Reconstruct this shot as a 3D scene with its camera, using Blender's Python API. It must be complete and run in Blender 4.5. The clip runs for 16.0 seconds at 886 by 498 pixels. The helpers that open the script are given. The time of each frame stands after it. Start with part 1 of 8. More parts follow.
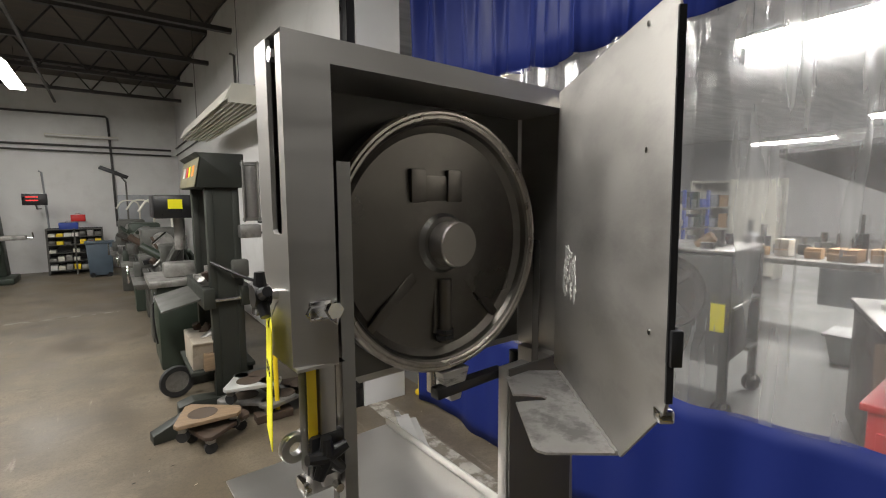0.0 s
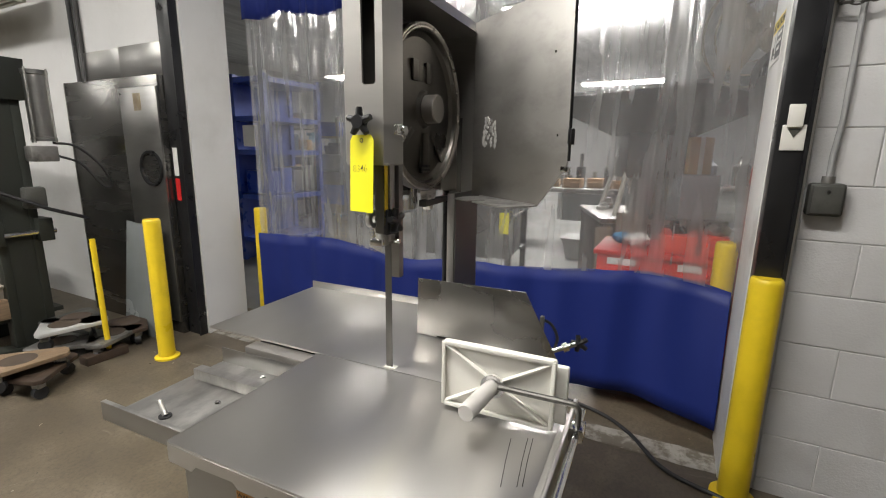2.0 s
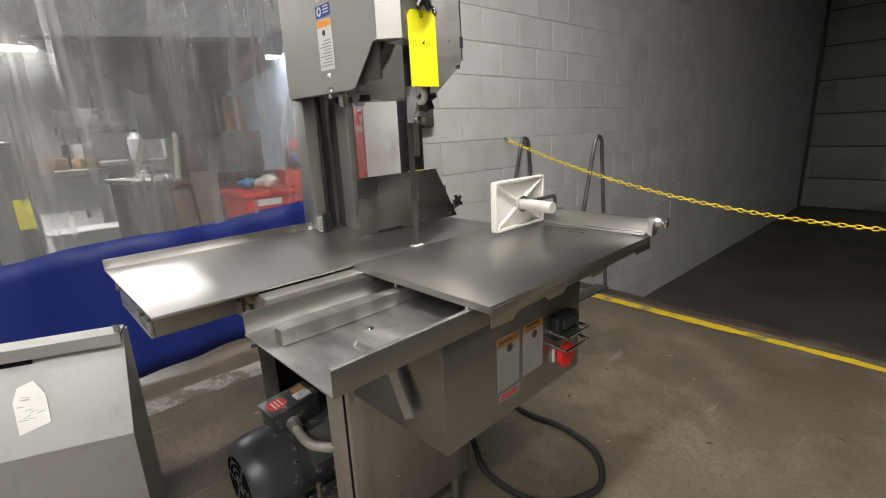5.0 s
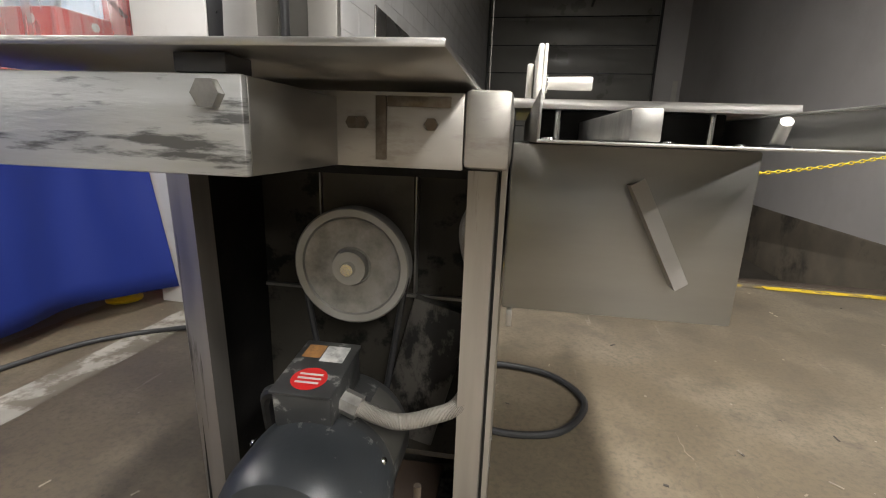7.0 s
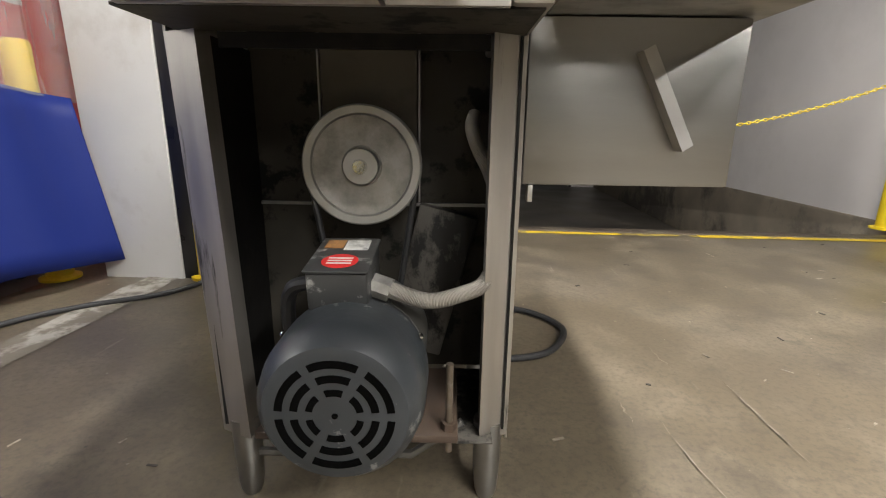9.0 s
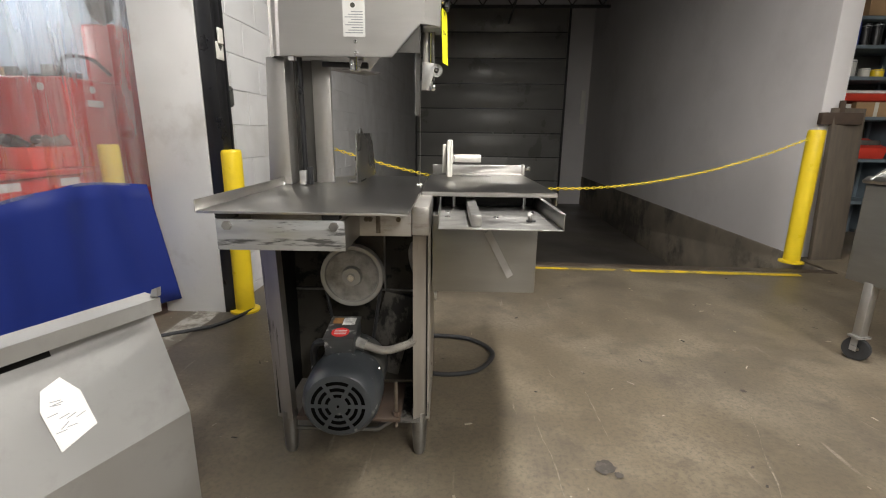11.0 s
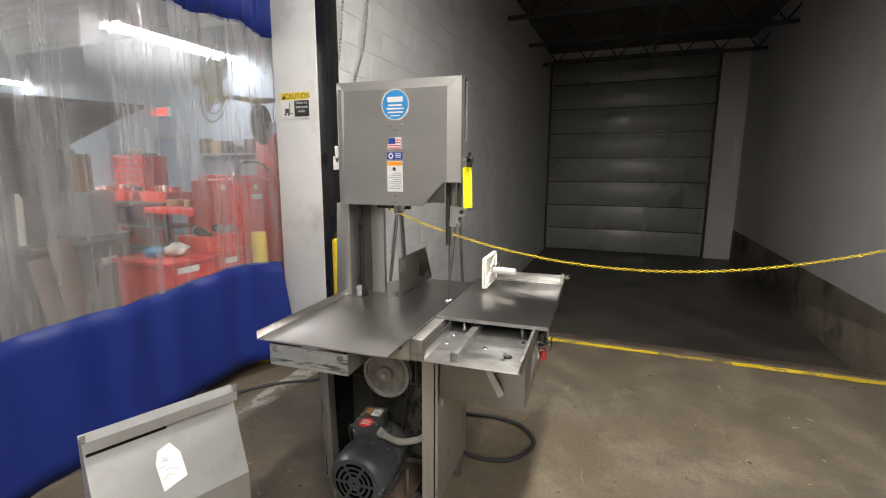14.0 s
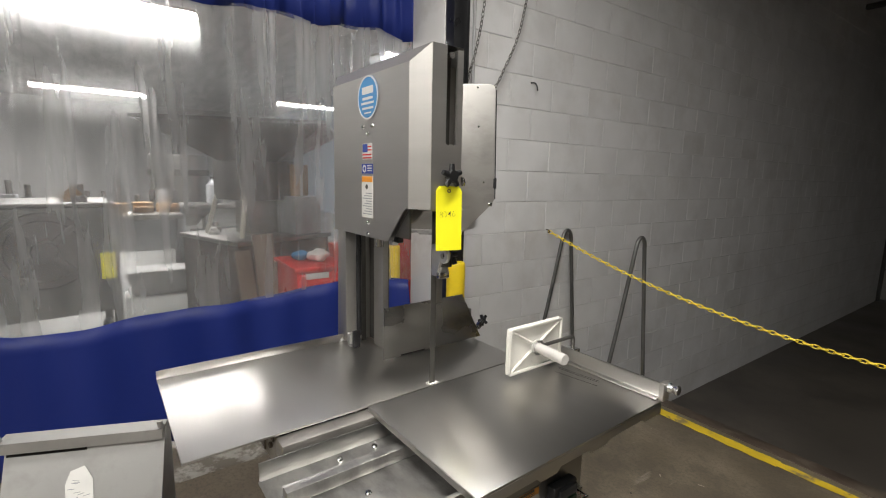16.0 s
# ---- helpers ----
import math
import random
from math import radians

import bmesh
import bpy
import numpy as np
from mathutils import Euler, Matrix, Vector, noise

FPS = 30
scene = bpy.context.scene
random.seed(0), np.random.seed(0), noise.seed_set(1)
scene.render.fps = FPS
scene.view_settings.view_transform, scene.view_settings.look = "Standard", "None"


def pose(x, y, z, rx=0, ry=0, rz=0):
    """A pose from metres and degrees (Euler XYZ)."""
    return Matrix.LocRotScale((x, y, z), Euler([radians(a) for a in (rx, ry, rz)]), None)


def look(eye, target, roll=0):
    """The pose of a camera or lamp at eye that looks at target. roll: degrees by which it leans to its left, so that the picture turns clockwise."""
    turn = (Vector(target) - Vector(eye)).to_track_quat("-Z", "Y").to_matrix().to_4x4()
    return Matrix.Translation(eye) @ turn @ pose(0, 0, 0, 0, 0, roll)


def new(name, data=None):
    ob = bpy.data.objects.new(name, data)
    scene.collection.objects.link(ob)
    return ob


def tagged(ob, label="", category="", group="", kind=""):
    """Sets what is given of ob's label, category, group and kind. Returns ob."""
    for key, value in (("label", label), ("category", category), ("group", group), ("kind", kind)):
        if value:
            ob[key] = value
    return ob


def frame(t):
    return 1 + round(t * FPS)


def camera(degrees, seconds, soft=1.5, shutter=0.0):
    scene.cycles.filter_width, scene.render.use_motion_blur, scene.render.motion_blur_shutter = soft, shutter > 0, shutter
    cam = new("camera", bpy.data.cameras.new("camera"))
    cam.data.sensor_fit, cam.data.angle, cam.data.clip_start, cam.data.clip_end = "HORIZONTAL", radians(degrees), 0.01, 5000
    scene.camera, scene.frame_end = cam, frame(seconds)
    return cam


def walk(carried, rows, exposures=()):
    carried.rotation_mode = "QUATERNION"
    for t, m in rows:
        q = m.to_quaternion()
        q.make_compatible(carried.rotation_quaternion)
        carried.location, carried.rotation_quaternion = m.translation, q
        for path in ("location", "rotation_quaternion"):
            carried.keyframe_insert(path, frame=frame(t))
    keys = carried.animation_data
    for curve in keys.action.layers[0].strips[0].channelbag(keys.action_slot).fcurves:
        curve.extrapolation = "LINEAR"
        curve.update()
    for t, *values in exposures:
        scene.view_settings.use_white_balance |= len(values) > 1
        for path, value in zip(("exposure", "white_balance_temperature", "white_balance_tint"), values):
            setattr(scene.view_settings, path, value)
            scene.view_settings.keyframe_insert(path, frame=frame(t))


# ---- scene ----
cam = camera(88.1, 16.0, 1.1)
PATH = [
    (0, (0.245, 0.174, 1.596), (1.412, 1.784, 1.385), -0.3),
    (0.5, (0.115, 0.182, 1.563), (1.406, 1.69, 1.319), -0.7),
    (1, (-0.03, 0.154, 1.522), (1.4, 1.518, 1.217), -0.8),
    (1.5, (-0.234, 0.116, 1.476), (1.356, 1.269, 1.096), -0.0),
    (2, (-0.412, 0.155, 1.419), (1.329, 1.047, 1.003), 0.8),
    (2.5, (-0.574, 0.305, 1.327), (1.29, 0.875, 0.878), 0.3),
    (2.8, (-0.618, 0.391, 1.257), (1.296, 0.759, 0.812), 0.6),
    (3, (-0.609, 0.502, 1.221), (1.332, 0.697, 0.78), 0.2),
    (3.5, (-0.601, 0.737, 1.199), (1.325, 0.503, 0.714), -0.0),
    (4, (-0.617, 1.023, 1.19), (1.199, 0.339, 0.705), -0.3),
    (4.2, (-0.62, 1.129, 1.196), (1.141, 0.313, 0.715), -0.5),
    (6.3, (0.108, 1.783, 1.021), (0.881, 0.013, 0.499), -0.5),
    (6.5, (0.207, 1.747, 0.955), (0.865, -0.075, 0.459), 1.1),
    (7, (0.381, 1.689, 0.826), (0.747, -0.219, 0.351), 2.1),
    (7.5, (0.471, 1.664, 0.677), (0.675, -0.275, 0.23), 1.6),
    (8, (0.509, 1.668, 0.622), (0.628, -0.274, 0.16), 1.4),
    (10.3, (0.396, 2.112, 0.88), (0.495, 0.182, 0.363), 0.6),
    (10.5, (0.362, 2.19, 0.936), (0.466, 0.258, 0.432), 0.6),
    (11, (0.308, 2.396, 1.053), (0.411, 0.456, 0.576), 0.8),
    (11.5, (0.271, 2.627, 1.171), (0.364, 0.681, 0.72), 1.0),
    (12, (0.247, 2.772, 1.285), (0.342, 0.817, 0.871), 0.9),
    (12.5, (0.192, 2.84, 1.371), (0.349, 0.887, 0.972), 0.6),
    (13, (0.055, 2.857, 1.394), (0.344, 0.913, 1.022), 0.0),
    (13.5, (-0.078, 2.784, 1.428), (0.397, 0.876, 1.061), -0.1),
    (14, (-0.186, 2.546, 1.436), (0.528, 0.708, 1.099), 0.2),
    (14.5, (-0.32, 2.304, 1.427), (0.642, 0.578, 1.116), 0.3),
    (15, (-0.47, 2.027, 1.447), (0.727, 0.45, 1.156), 1.0),
    (15.5, (-0.537, 1.729, 1.465), (0.892, 0.366, 1.15), 1.0),
    (16, (-0.561, 1.447, 1.475), (1.066, 0.326, 1.164), 1.2),
]
EXPOSURES = ((0.0, 0.02), (0.5, 0.06), (1.0, 0.16), (2.0, -0.05), (3.0, -0.28), (4.0, -0.10), (5.5, 0.14), (6.5, 0.5), (7.2, 0.82), (8.0, 1.12), (9.2, 0.85), (10.5, 0.5), (11.5, 0.38), (12.5, 0.36), (13.5, 0.43), (14.2, 0.36), (15.5, -0.06), (16.0, -0.12))
walk(cam, [(t, look(eye, target, roll)) for t, eye, target, roll in PATH], EXPOSURES)

# ---- world, large lights ----
world = bpy.data.worlds.new("world")
scene.world = world
world.use_nodes = True
world.node_tree.nodes["Background"].inputs[0].default_value = (0.05, 0.055, 0.06, 1)
world.node_tree.nodes["Background"].inputs[1].default_value = 0.3


def area_lamp(name, m, sx, sy, watts, colour=(1.0, 0.95, 0.86)):
    data = bpy.data.lights.new(name, "AREA")
    data.shape, data.size, data.size_y, data.energy, data.color = "RECTANGLE", sx, sy, watts, colour
    ob = new(name, data)
    ob.matrix_world = m
    return ob


# in view: first and sixth; fourth set by the saw's shadow; others added unseen
SHOP_LAMPS = [(-1.0, 10.9), (-1.6, 6.2), (-1.9, 3.9), (-0.25, 1.1), (-5.2, 3.6), (-6.05, -7.15), (-5.2, 8.0)]
SHOP_WATTS = [50, 115, 130, 132, 32, 36, 30]
ROOM_LAMPS = [(6.95, 1.7), (7.1, -3.74), (15.3, 2.1), (14.2, -3.74), (11.1, 8.9), (19.6, 6.2)]

# ---- materials ----


def mat(name, col, rough=0.5, metal=0.0, var=0.12, scale=6.0, bump=0.1, fine=90.0, stretch=(1, 1, 1), stain=None, stain_amount=0.0,
        stain_scale=1.5, rough_var=0.12, emit=0.0, coat=0.0, detail=6.0, depth=0.002, edge=(0.5, 0.72), vary=False, spec=0.5):
    m = bpy.data.materials.new(name)
    m.use_nodes = True
    nt = m.node_tree
    n, ln = nt.nodes, nt.links
    b = n["Principled BSDF"]
    tc = n.new("ShaderNodeTexCoord")
    mp = n.new("ShaderNodeMapping")
    mp.inputs["Scale"].default_value = stretch
    ln.new(tc.outputs["Object"], mp.inputs["Vector"])
    if vary:
        oi = n.new("ShaderNodeObjectInfo")
        sc = n.new("ShaderNodeVectorMath")
        sc.operation = "SCALE"
        sc.inputs[0].default_value = (37, 53, 71)
        ln.new(oi.outputs["Random"], sc.inputs["Scale"])
        ln.new(sc.outputs[0], mp.inputs["Location"])
    a = n.new("ShaderNodeTexNoise")
    a.inputs["Scale"].default_value, a.inputs["Detail"].default_value = scale, detail
    ln.new(mp.outputs[0], a.inputs["Vector"])
    ramp = n.new("ShaderNodeMapRange")
    ramp.inputs[1].default_value, ramp.inputs[2].default_value = 0.3, 0.7
    ramp.inputs[3].default_value, ramp.inputs[4].default_value = 1 - var, 1 + var
    ln.new(a.outputs[0], ramp.inputs[0])
    mul = n.new("ShaderNodeVectorMath")
    mul.operation = "SCALE"
    mul.inputs[0].default_value = col[:3]
    ln.new(ramp.outputs[0], mul.inputs["Scale"])
    colour = mul.outputs[0]
    if stain:
        s = n.new("ShaderNodeTexNoise")
        s.inputs["Scale"].default_value, s.inputs["Detail"].default_value, s.inputs["Roughness"].default_value = stain_scale, 8, 0.65
        ln.new(mp.outputs[0], s.inputs["Vector"])
        r = n.new("ShaderNodeMapRange")
        r.inputs[1].default_value, r.inputs[2].default_value, r.inputs[4].default_value = edge[0], edge[1], stain_amount
        ln.new(s.outputs[0], r.inputs[0])
        mx = n.new("ShaderNodeMix")
        mx.data_type = "RGBA"
        mx.inputs["B"].default_value = (*stain, 1)
        ln.new(r.outputs[0], mx.inputs["Factor"])
        ln.new(colour, mx.inputs["A"])
        colour = mx.outputs["Result"]
    ln.new(colour, b.inputs["Base Color"])
    b.inputs["Metallic"].default_value = metal
    b.inputs["Coat Weight"].default_value = coat
    b.inputs["Specular IOR Level"].default_value = spec
    f = n.new("ShaderNodeTexNoise")
    f.inputs["Scale"].default_value, f.inputs["Detail"].default_value = fine, 4
    ln.new(mp.outputs[0], f.inputs["Vector"])
    rr = n.new("ShaderNodeMapRange")
    rr.inputs[1].default_value, rr.inputs[2].default_value = 0.3, 0.7
    rr.inputs[3].default_value, rr.inputs[4].default_value = max(0.02, rough - rough_var), min(1, rough + rough_var)
    ln.new(a.outputs[0], rr.inputs[0])
    ln.new(rr.outputs[0], b.inputs["Roughness"])
    if bump:
        bp = n.new("ShaderNodeBump")
        bp.inputs["Strength"].default_value, bp.inputs["Distance"].default_value = bump, depth
        ln.new(f.outputs[0], bp.inputs["Height"])
        ln.new(bp.outputs[0], b.inputs["Normal"])
    if emit:
        b.inputs["Emission Color"].default_value = (*col[:3], 1)
        b.inputs["Emission Strength"].default_value = emit
    return m


STEEL = mat("brushed_stainless", (0.46, 0.445, 0.42), 0.44, 0.92, 0.03, 5, 0.015, 60, (1, 1, 8), rough_var=0.04, stain=(0.40, 0.385, 0.36), stain_amount=0.5, stain_scale=1.5)
POST = mat("smeared_stainless", (0.42, 0.395, 0.36), 0.46, 0.9, 0.12, 6, 0.03, 60, (5, 5, 0.6), rough_var=0.08, stain=(0.05, 0.047, 0.043), stain_amount=0.85, stain_scale=5, edge=(0.63, 0.70))
STEEL_TOP = mat("stainless_tabletop", (0.50, 0.488, 0.467), 0.285, 0.97, 0.02, 14, 0.0, 60, (0.08, 1, 1), rough_var=0.0, detail=2.0)
GAUGE = mat("smooth_stainless_plate", (0.34, 0.33, 0.31), 0.27, 0.98, 0.05, 6, 0.03, 80, stain=(0.27, 0.26, 0.245), stain_amount=0.5, stain_scale=5, rough_var=0.05)
BEAM = mat("stained_beam_stainless", (0.40, 0.38, 0.35), 0.45, 0.9, 0.10, 8, 0.06, 60, (1, 1, 3), rough_var=0.08, stain=(0.17, 0.145, 0.115), stain_amount=0.8, stain_scale=9, edge=(0.52, 0.72))
BRONZED = mat("browned_steel", (0.13, 0.105, 0.08), 0.5, 0.6, 0.2, 14, 0.1, 60, stain=(0.30, 0.28, 0.25), stain_amount=0.6, stain_scale=20)
STEEL_TRAY = mat("stainless_tray", (0.42, 0.41, 0.39), 0.40, 0.9, 0.15, 7, 0.05, 60, (1, 2, 1), rough_var=0.10, stain=(0.24, 0.235, 0.22), stain_amount=0.7, stain_scale=11, edge=(0.45, 0.65))
STEEL_DULL = mat("dull_stainless", (0.33, 0.325, 0.31), 0.34, 0.95, 0.05, 5, 0.03, 70, (1, 1, 5), stain=(0.26, 0.255, 0.245), stain_amount=0.5, stain_scale=3, rough_var=0.05, edge=(0.4, 0.8))
SCUFF = mat("scuffed_sheet", (0.360, 0.348, 0.330), 0.45, 0.6, 0.15, 14, 0.1, 60, stain=(0.18, 0.175, 0.165), stain_amount=0.9, stain_scale=16, edge=(0.50, 0.62))
DOORST = mat("scuffed_door_stainless", (0.40, 0.385, 0.36), 0.54, 0.85, 0.06, 9, 0.12, 90, (1, 1, 2), rough_var=0.08, stain=(0.24, 0.23, 0.215), stain_amount=0.55, stain_scale=7, edge=(0.48, 0.75))
WHEELF = mat("dark_wheel_face", (0.15, 0.14, 0.125), 0.36, 1.0, 0.18, 5, 0.15, 50, stain=(0.30, 0.28, 0.25), stain_amount=0.4, stain_scale=4)
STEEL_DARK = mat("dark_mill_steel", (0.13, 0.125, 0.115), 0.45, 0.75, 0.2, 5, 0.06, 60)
GALV = mat("galvanised_steel", (0.46, 0.45, 0.43), 0.45, 0.8, 0.15, 10, 0.2, 40, (1, 1, 5), stain=(0.07, 0.068, 0.065), stain_amount=0.9, stain_scale=9, edge=(0.58, 0.66))
RIMST = mat("dull_rim_steel", (0.40, 0.37, 0.33), 0.30, 1.0, 0.12, 8, 0.15, 60, stain=(0.16, 0.14, 0.12), stain_amount=0.8, stain_scale=9)
HUBST = mat("turned_hub_steel", (0.30, 0.28, 0.255), 0.42, 0.85, 0.06, 8, 0.05, 120)
CAST_BRIGHT = mat("polished_casting", (0.58, 0.57, 0.55), 0.33, 0.85, 0.1, 14, 0.1, 60)
CHROME = mat("chrome", (0.72, 0.72, 0.71), 0.14, 1.0, 0.05, 6, 0.05, 60, rough_var=0.06)
OLDGREY = mat("old_machine_grey", (0.085, 0.085, 0.076), 0.5, 0.2, 0.3, 5, 0.3, 40, stain=(0.025, 0.023, 0.02), stain_amount=0.8, stain_scale=5)
CABST = mat("dark_stainless", (0.17, 0.165, 0.155), 0.26, 0.9, 0.06, 3, 0.04, 50, (1, 0.3, 3), stain=(0.10, 0.098, 0.094), stain_amount=0.6, stain_scale=1.5, rough_var=0.05)
CAST = mat("cast_metal", (0.33, 0.32, 0.30), 0.5, 0.8, 0.25, 12, 0.35, 60, stain=(0.08, 0.075, 0.07), stain_amount=0.7, stain_scale=10)
PULLEY = mat("worn_pulley", (0.34, 0.33, 0.30), 0.5, 0.6, 0.12, 12, 0.2, 80)
PULLEYW = mat("sooty_pulley_web", (0.30, 0.285, 0.255), 0.55, 0.5, 0.15, 9, 0.3, 60, stain=(0.10, 0.092, 0.08), stain_amount=0.9, stain_scale=14, edge=(0.42, 0.68))
# black for grease, and for shade inside recesses and gaps
BLACKIN = mat("black_grease_and_shade", (0.010, 0.0095, 0.009), 0.55, 0.0, 0.5, 7, 0.4, 30, stain=(0.03, 0.027, 0.022), stain_amount=0.7, stain_scale=6, spec=0.15)
# grime, darkened with the shade of the saw's hollow base
GRIME_SHADE = mat("grimy_steel_with_shade", (0.042, 0.038, 0.031), 0.6, 0.0, 0.3, 5, 0.3, 40, stain=(0.008, 0.008, 0.007), stain_amount=1.0, stain_scale=13, edge=(0.53, 0.60), spec=0.2)
DUCT = mat("dusty_brown_steel", (0.105, 0.092, 0.072), 0.6, 0.1, 0.2, 6, 0.2, 40, stain=(0.04, 0.035, 0.028), stain_amount=0.8, stain_scale=5, spec=0.2)
SCRAPED = mat("scraped_grey_paint", (0.125, 0.115, 0.10), 0.55, 0.1, 0.4, 9, 0.4, 40, (1, 1, 0.6), stain=(0.010, 0.009, 0.008), stain_amount=1.0, stain_scale=17, edge=(0.43, 0.52))
RUBBER = mat("black_rubber", (0.018, 0.018, 0.019), 0.55, 0, 0.2, 20, 0.15, 100)
BLACKP = mat("black_paint", (0.012, 0.012, 0.013), 0.35, 0, 0.2, 8, 0.1, 60)
WHITEP = mat("white_plastic", (0.70, 0.68, 0.62), 0.38, 0, 0.04, 12, 0.05, 60)
MOTORP = mat("slate_motor_paint", (0.030, 0.034, 0.038), 0.42, 0, 0.15, 8, 0.25, 70, stain=(0.20, 0.20, 0.19), stain_amount=0.8, stain_scale=22, edge=(0.62, 0.66))
MOTORB = mat("chipped_black_box", (0.035, 0.036, 0.036), 0.4, 0, 0.3, 12, 0.3, 60, stain=(0.34, 0.34, 0.32), stain_amount=0.8, stain_scale=30, edge=(0.56, 0.66))
YELLOW = mat("safety_yellow", (0.80, 0.58, 0.02), 0.38, 0, 0.06, 6, 0.08, 40, stain=(0.45, 0.31, 0.03), stain_amount=0.25, stain_scale=7)
TAGY = mat("fluorescent_tag", (0.95, 0.88, 0.02), 0.45, 0, 0.03, 8, 0.03, 60)
INK = mat("marker_ink", (0.05, 0.05, 0.04), 0.6, 0, 0.1, 20, 0, 50)
WALLW = mat("white_wall_paint", (0.66, 0.655, 0.64), 0.6, 0, 0.04, 2.5, 0.25, 40, stain=(0.42, 0.40, 0.37), stain_amount=0.35, stain_scale=1.6)
WALLDOCK = mat("dock_wall_paint", (0.62, 0.595, 0.585), 0.6, 0, 0.05, 1.6, 0.2, 30, stain=(0.36, 0.34, 0.33), stain_amount=0.4, stain_scale=0.8)
CMU = mat("painted_block", (0.585, 0.58, 0.575), 0.60, 0, 0.08, 3.0, 0.4, 120, stain=(0.42, 0.40, 0.375), stain_amount=0.5, stain_scale=2.2, depth=0.004, vary=True)
MORTAR = mat("painted_mortar", (0.56, 0.555, 0.55), 0.7, 0, 0.12, 8, 0.5, 60)
CONC_CURB = mat("raw_concrete", (0.23, 0.195, 0.15), 0.8, 0, 0.2, 3, 0.5, 40, stain=(0.07, 0.06, 0.05), stain_amount=0.9, stain_scale=0.7, edge=(0.48, 0.56))
BLUEV = mat("blue_vinyl", (0.008, 0.019, 0.140), 0.55, 0, 0.10, 3, 0.25, 14, (1, 1, 0.15), spec=0.3)
CEIL = mat("dark_roof_deck", (0.10, 0.085, 0.07), 0.8, 0, 0.25, 1.2, 0.3, 12, (1, 6, 1))
JOIST = mat("grey_joist_steel", (0.055, 0.052, 0.05), 0.55, 0.2, 0.2, 3, 0.2, 40)
DOORP = mat("dock_door_panel", (0.27, 0.262, 0.242), 0.36, 0.1, 0.08, 2.0, 0.2, 30, (1, 1, 1), stain=(0.24, 0.23, 0.21), stain_amount=0.5, stain_scale=1.2)
GREENM = mat("machine_green", (0.030, 0.042, 0.030), 0.45, 0.1, 0.25, 4, 0.3, 40, stain=(0.03, 0.03, 0.026), stain_amount=0.7, stain_scale=3)
OLIVE = mat("press_olive_grey", (0.024, 0.027, 0.021), 0.55, 0.1, 0.25, 4, 0.3, 40, stain=(0.025, 0.023, 0.02), stain_amount=0.7, stain_scale=3)
RUST = mat("rusty_brown", (0.065, 0.042, 0.028), 0.75, 0.1, 0.35, 8, 0.5, 40, stain=(0.05, 0.04, 0.035), stain_amount=0.7, stain_scale=6)
WOOD = mat("old_pine", (0.22, 0.15, 0.09), 0.7, 0, 0.25, 6, 0.4, 60, (1, 10, 10))
REDP = mat("red_enamel", (0.55, 0.022, 0.018), 0.35, 0, 0.1, 5, 0.1, 40)
REDBIN = mat("red_plastic", (0.62, 0.05, 0.03), 0.4, 0, 0.08, 6, 0.08, 50)
BLUEP = mat("blue_enamel", (0.02, 0.05, 0.28), 0.35, 0, 0.15, 5, 0.1, 40)
GREYP = mat("grey_enamel", (0.27, 0.28, 0.29), 0.45, 0, 0.12, 4, 0.15, 40)
CREAM = mat("cream_enamel", (0.62, 0.60, 0.52), 0.5, 0, 0.08, 4, 0.1, 40)
CARD = mat("cardboard", (0.36, 0.23, 0.12), 0.8, 0, 0.12, 6, 0.2, 60)
PLATE = mat("silver_label_plate", (0.36, 0.35, 0.33), 0.4, 0.4, 0.08, 12, 0.03, 60)
BURNT = mat("label_dull_orange", (0.50, 0.22, 0.03), 0.45, 0, 0.08, 10, 0.02, 60)
PAPER = mat("white_paper", (0.66, 0.65, 0.62), 0.6, 0, 0.06, 16, 0.05, 60)
STICK = mat("silver_sticker", (0.66, 0.66, 0.64), 0.5, 0.2, 0.4, 40, 0.2, 60, stain=(0.2, 0.2, 0.2), stain_amount=0.9, stain_scale=60)
BLUELAB = mat("badge_blue", (0.03, 0.23, 0.52), 0.35, 0, 0.04, 10, 0.02, 60)
NAVYLAB = mat("label_navy", (0.02, 0.05, 0.28), 0.4, 0, 0.04, 10, 0.02, 60)
ORANGE = mat("label_orange", (0.80, 0.30, 0.02), 0.45, 0, 0.04, 10, 0.02, 60)
REDLAB = mat("label_red", (0.60, 0.02, 0.02), 0.45, 0, 0.1, 20, 0.02, 60)
STRIPE = mat("floor_stripe_yellow", (0.62, 0.44, 0.02), 0.6, 0, 0.15, 10, 0.3, 50, stain=(0.20, 0.16, 0.09), stain_amount=0.9, stain_scale=6, edge=(0.52, 0.60))
WHITESTRIPE = mat("chipped_white_paint", (0.33, 0.31, 0.27), 0.7, 0, 0.15, 10, 0.3, 50, stain=(0.15, 0.13, 0.10), stain_amount=1.0, stain_scale=8, edge=(0.45, 0.55))
LIGHT = mat("lit_tube", (1.0, 0.97, 0.90), 0.5, 0, 0, 5, 0, 50, emit=14.0)
LIGHTR = mat("lit_tube_room", (1.0, 0.985, 0.95), 0.5, 0, 0, 5, 0, 50, emit=26.0)
EXITR = mat("lit_exit_sign", (1.0, 0.05, 0.03), 0.5, 0, 0, 5, 0, 50, emit=1.6)
READOUT = mat("lit_red_figures", (0.8, 0.04, 0.03), 0.5, 0, 0, 5, 0, 50, emit=0.5)
FLOORR = mat("coated_room_floor", (0.14, 0.14, 0.132), 0.40, 0, 0.06, 1.5, 0.1, 30, stain=(0.20, 0.195, 0.18), stain_amount=0.5, stain_scale=1.2)
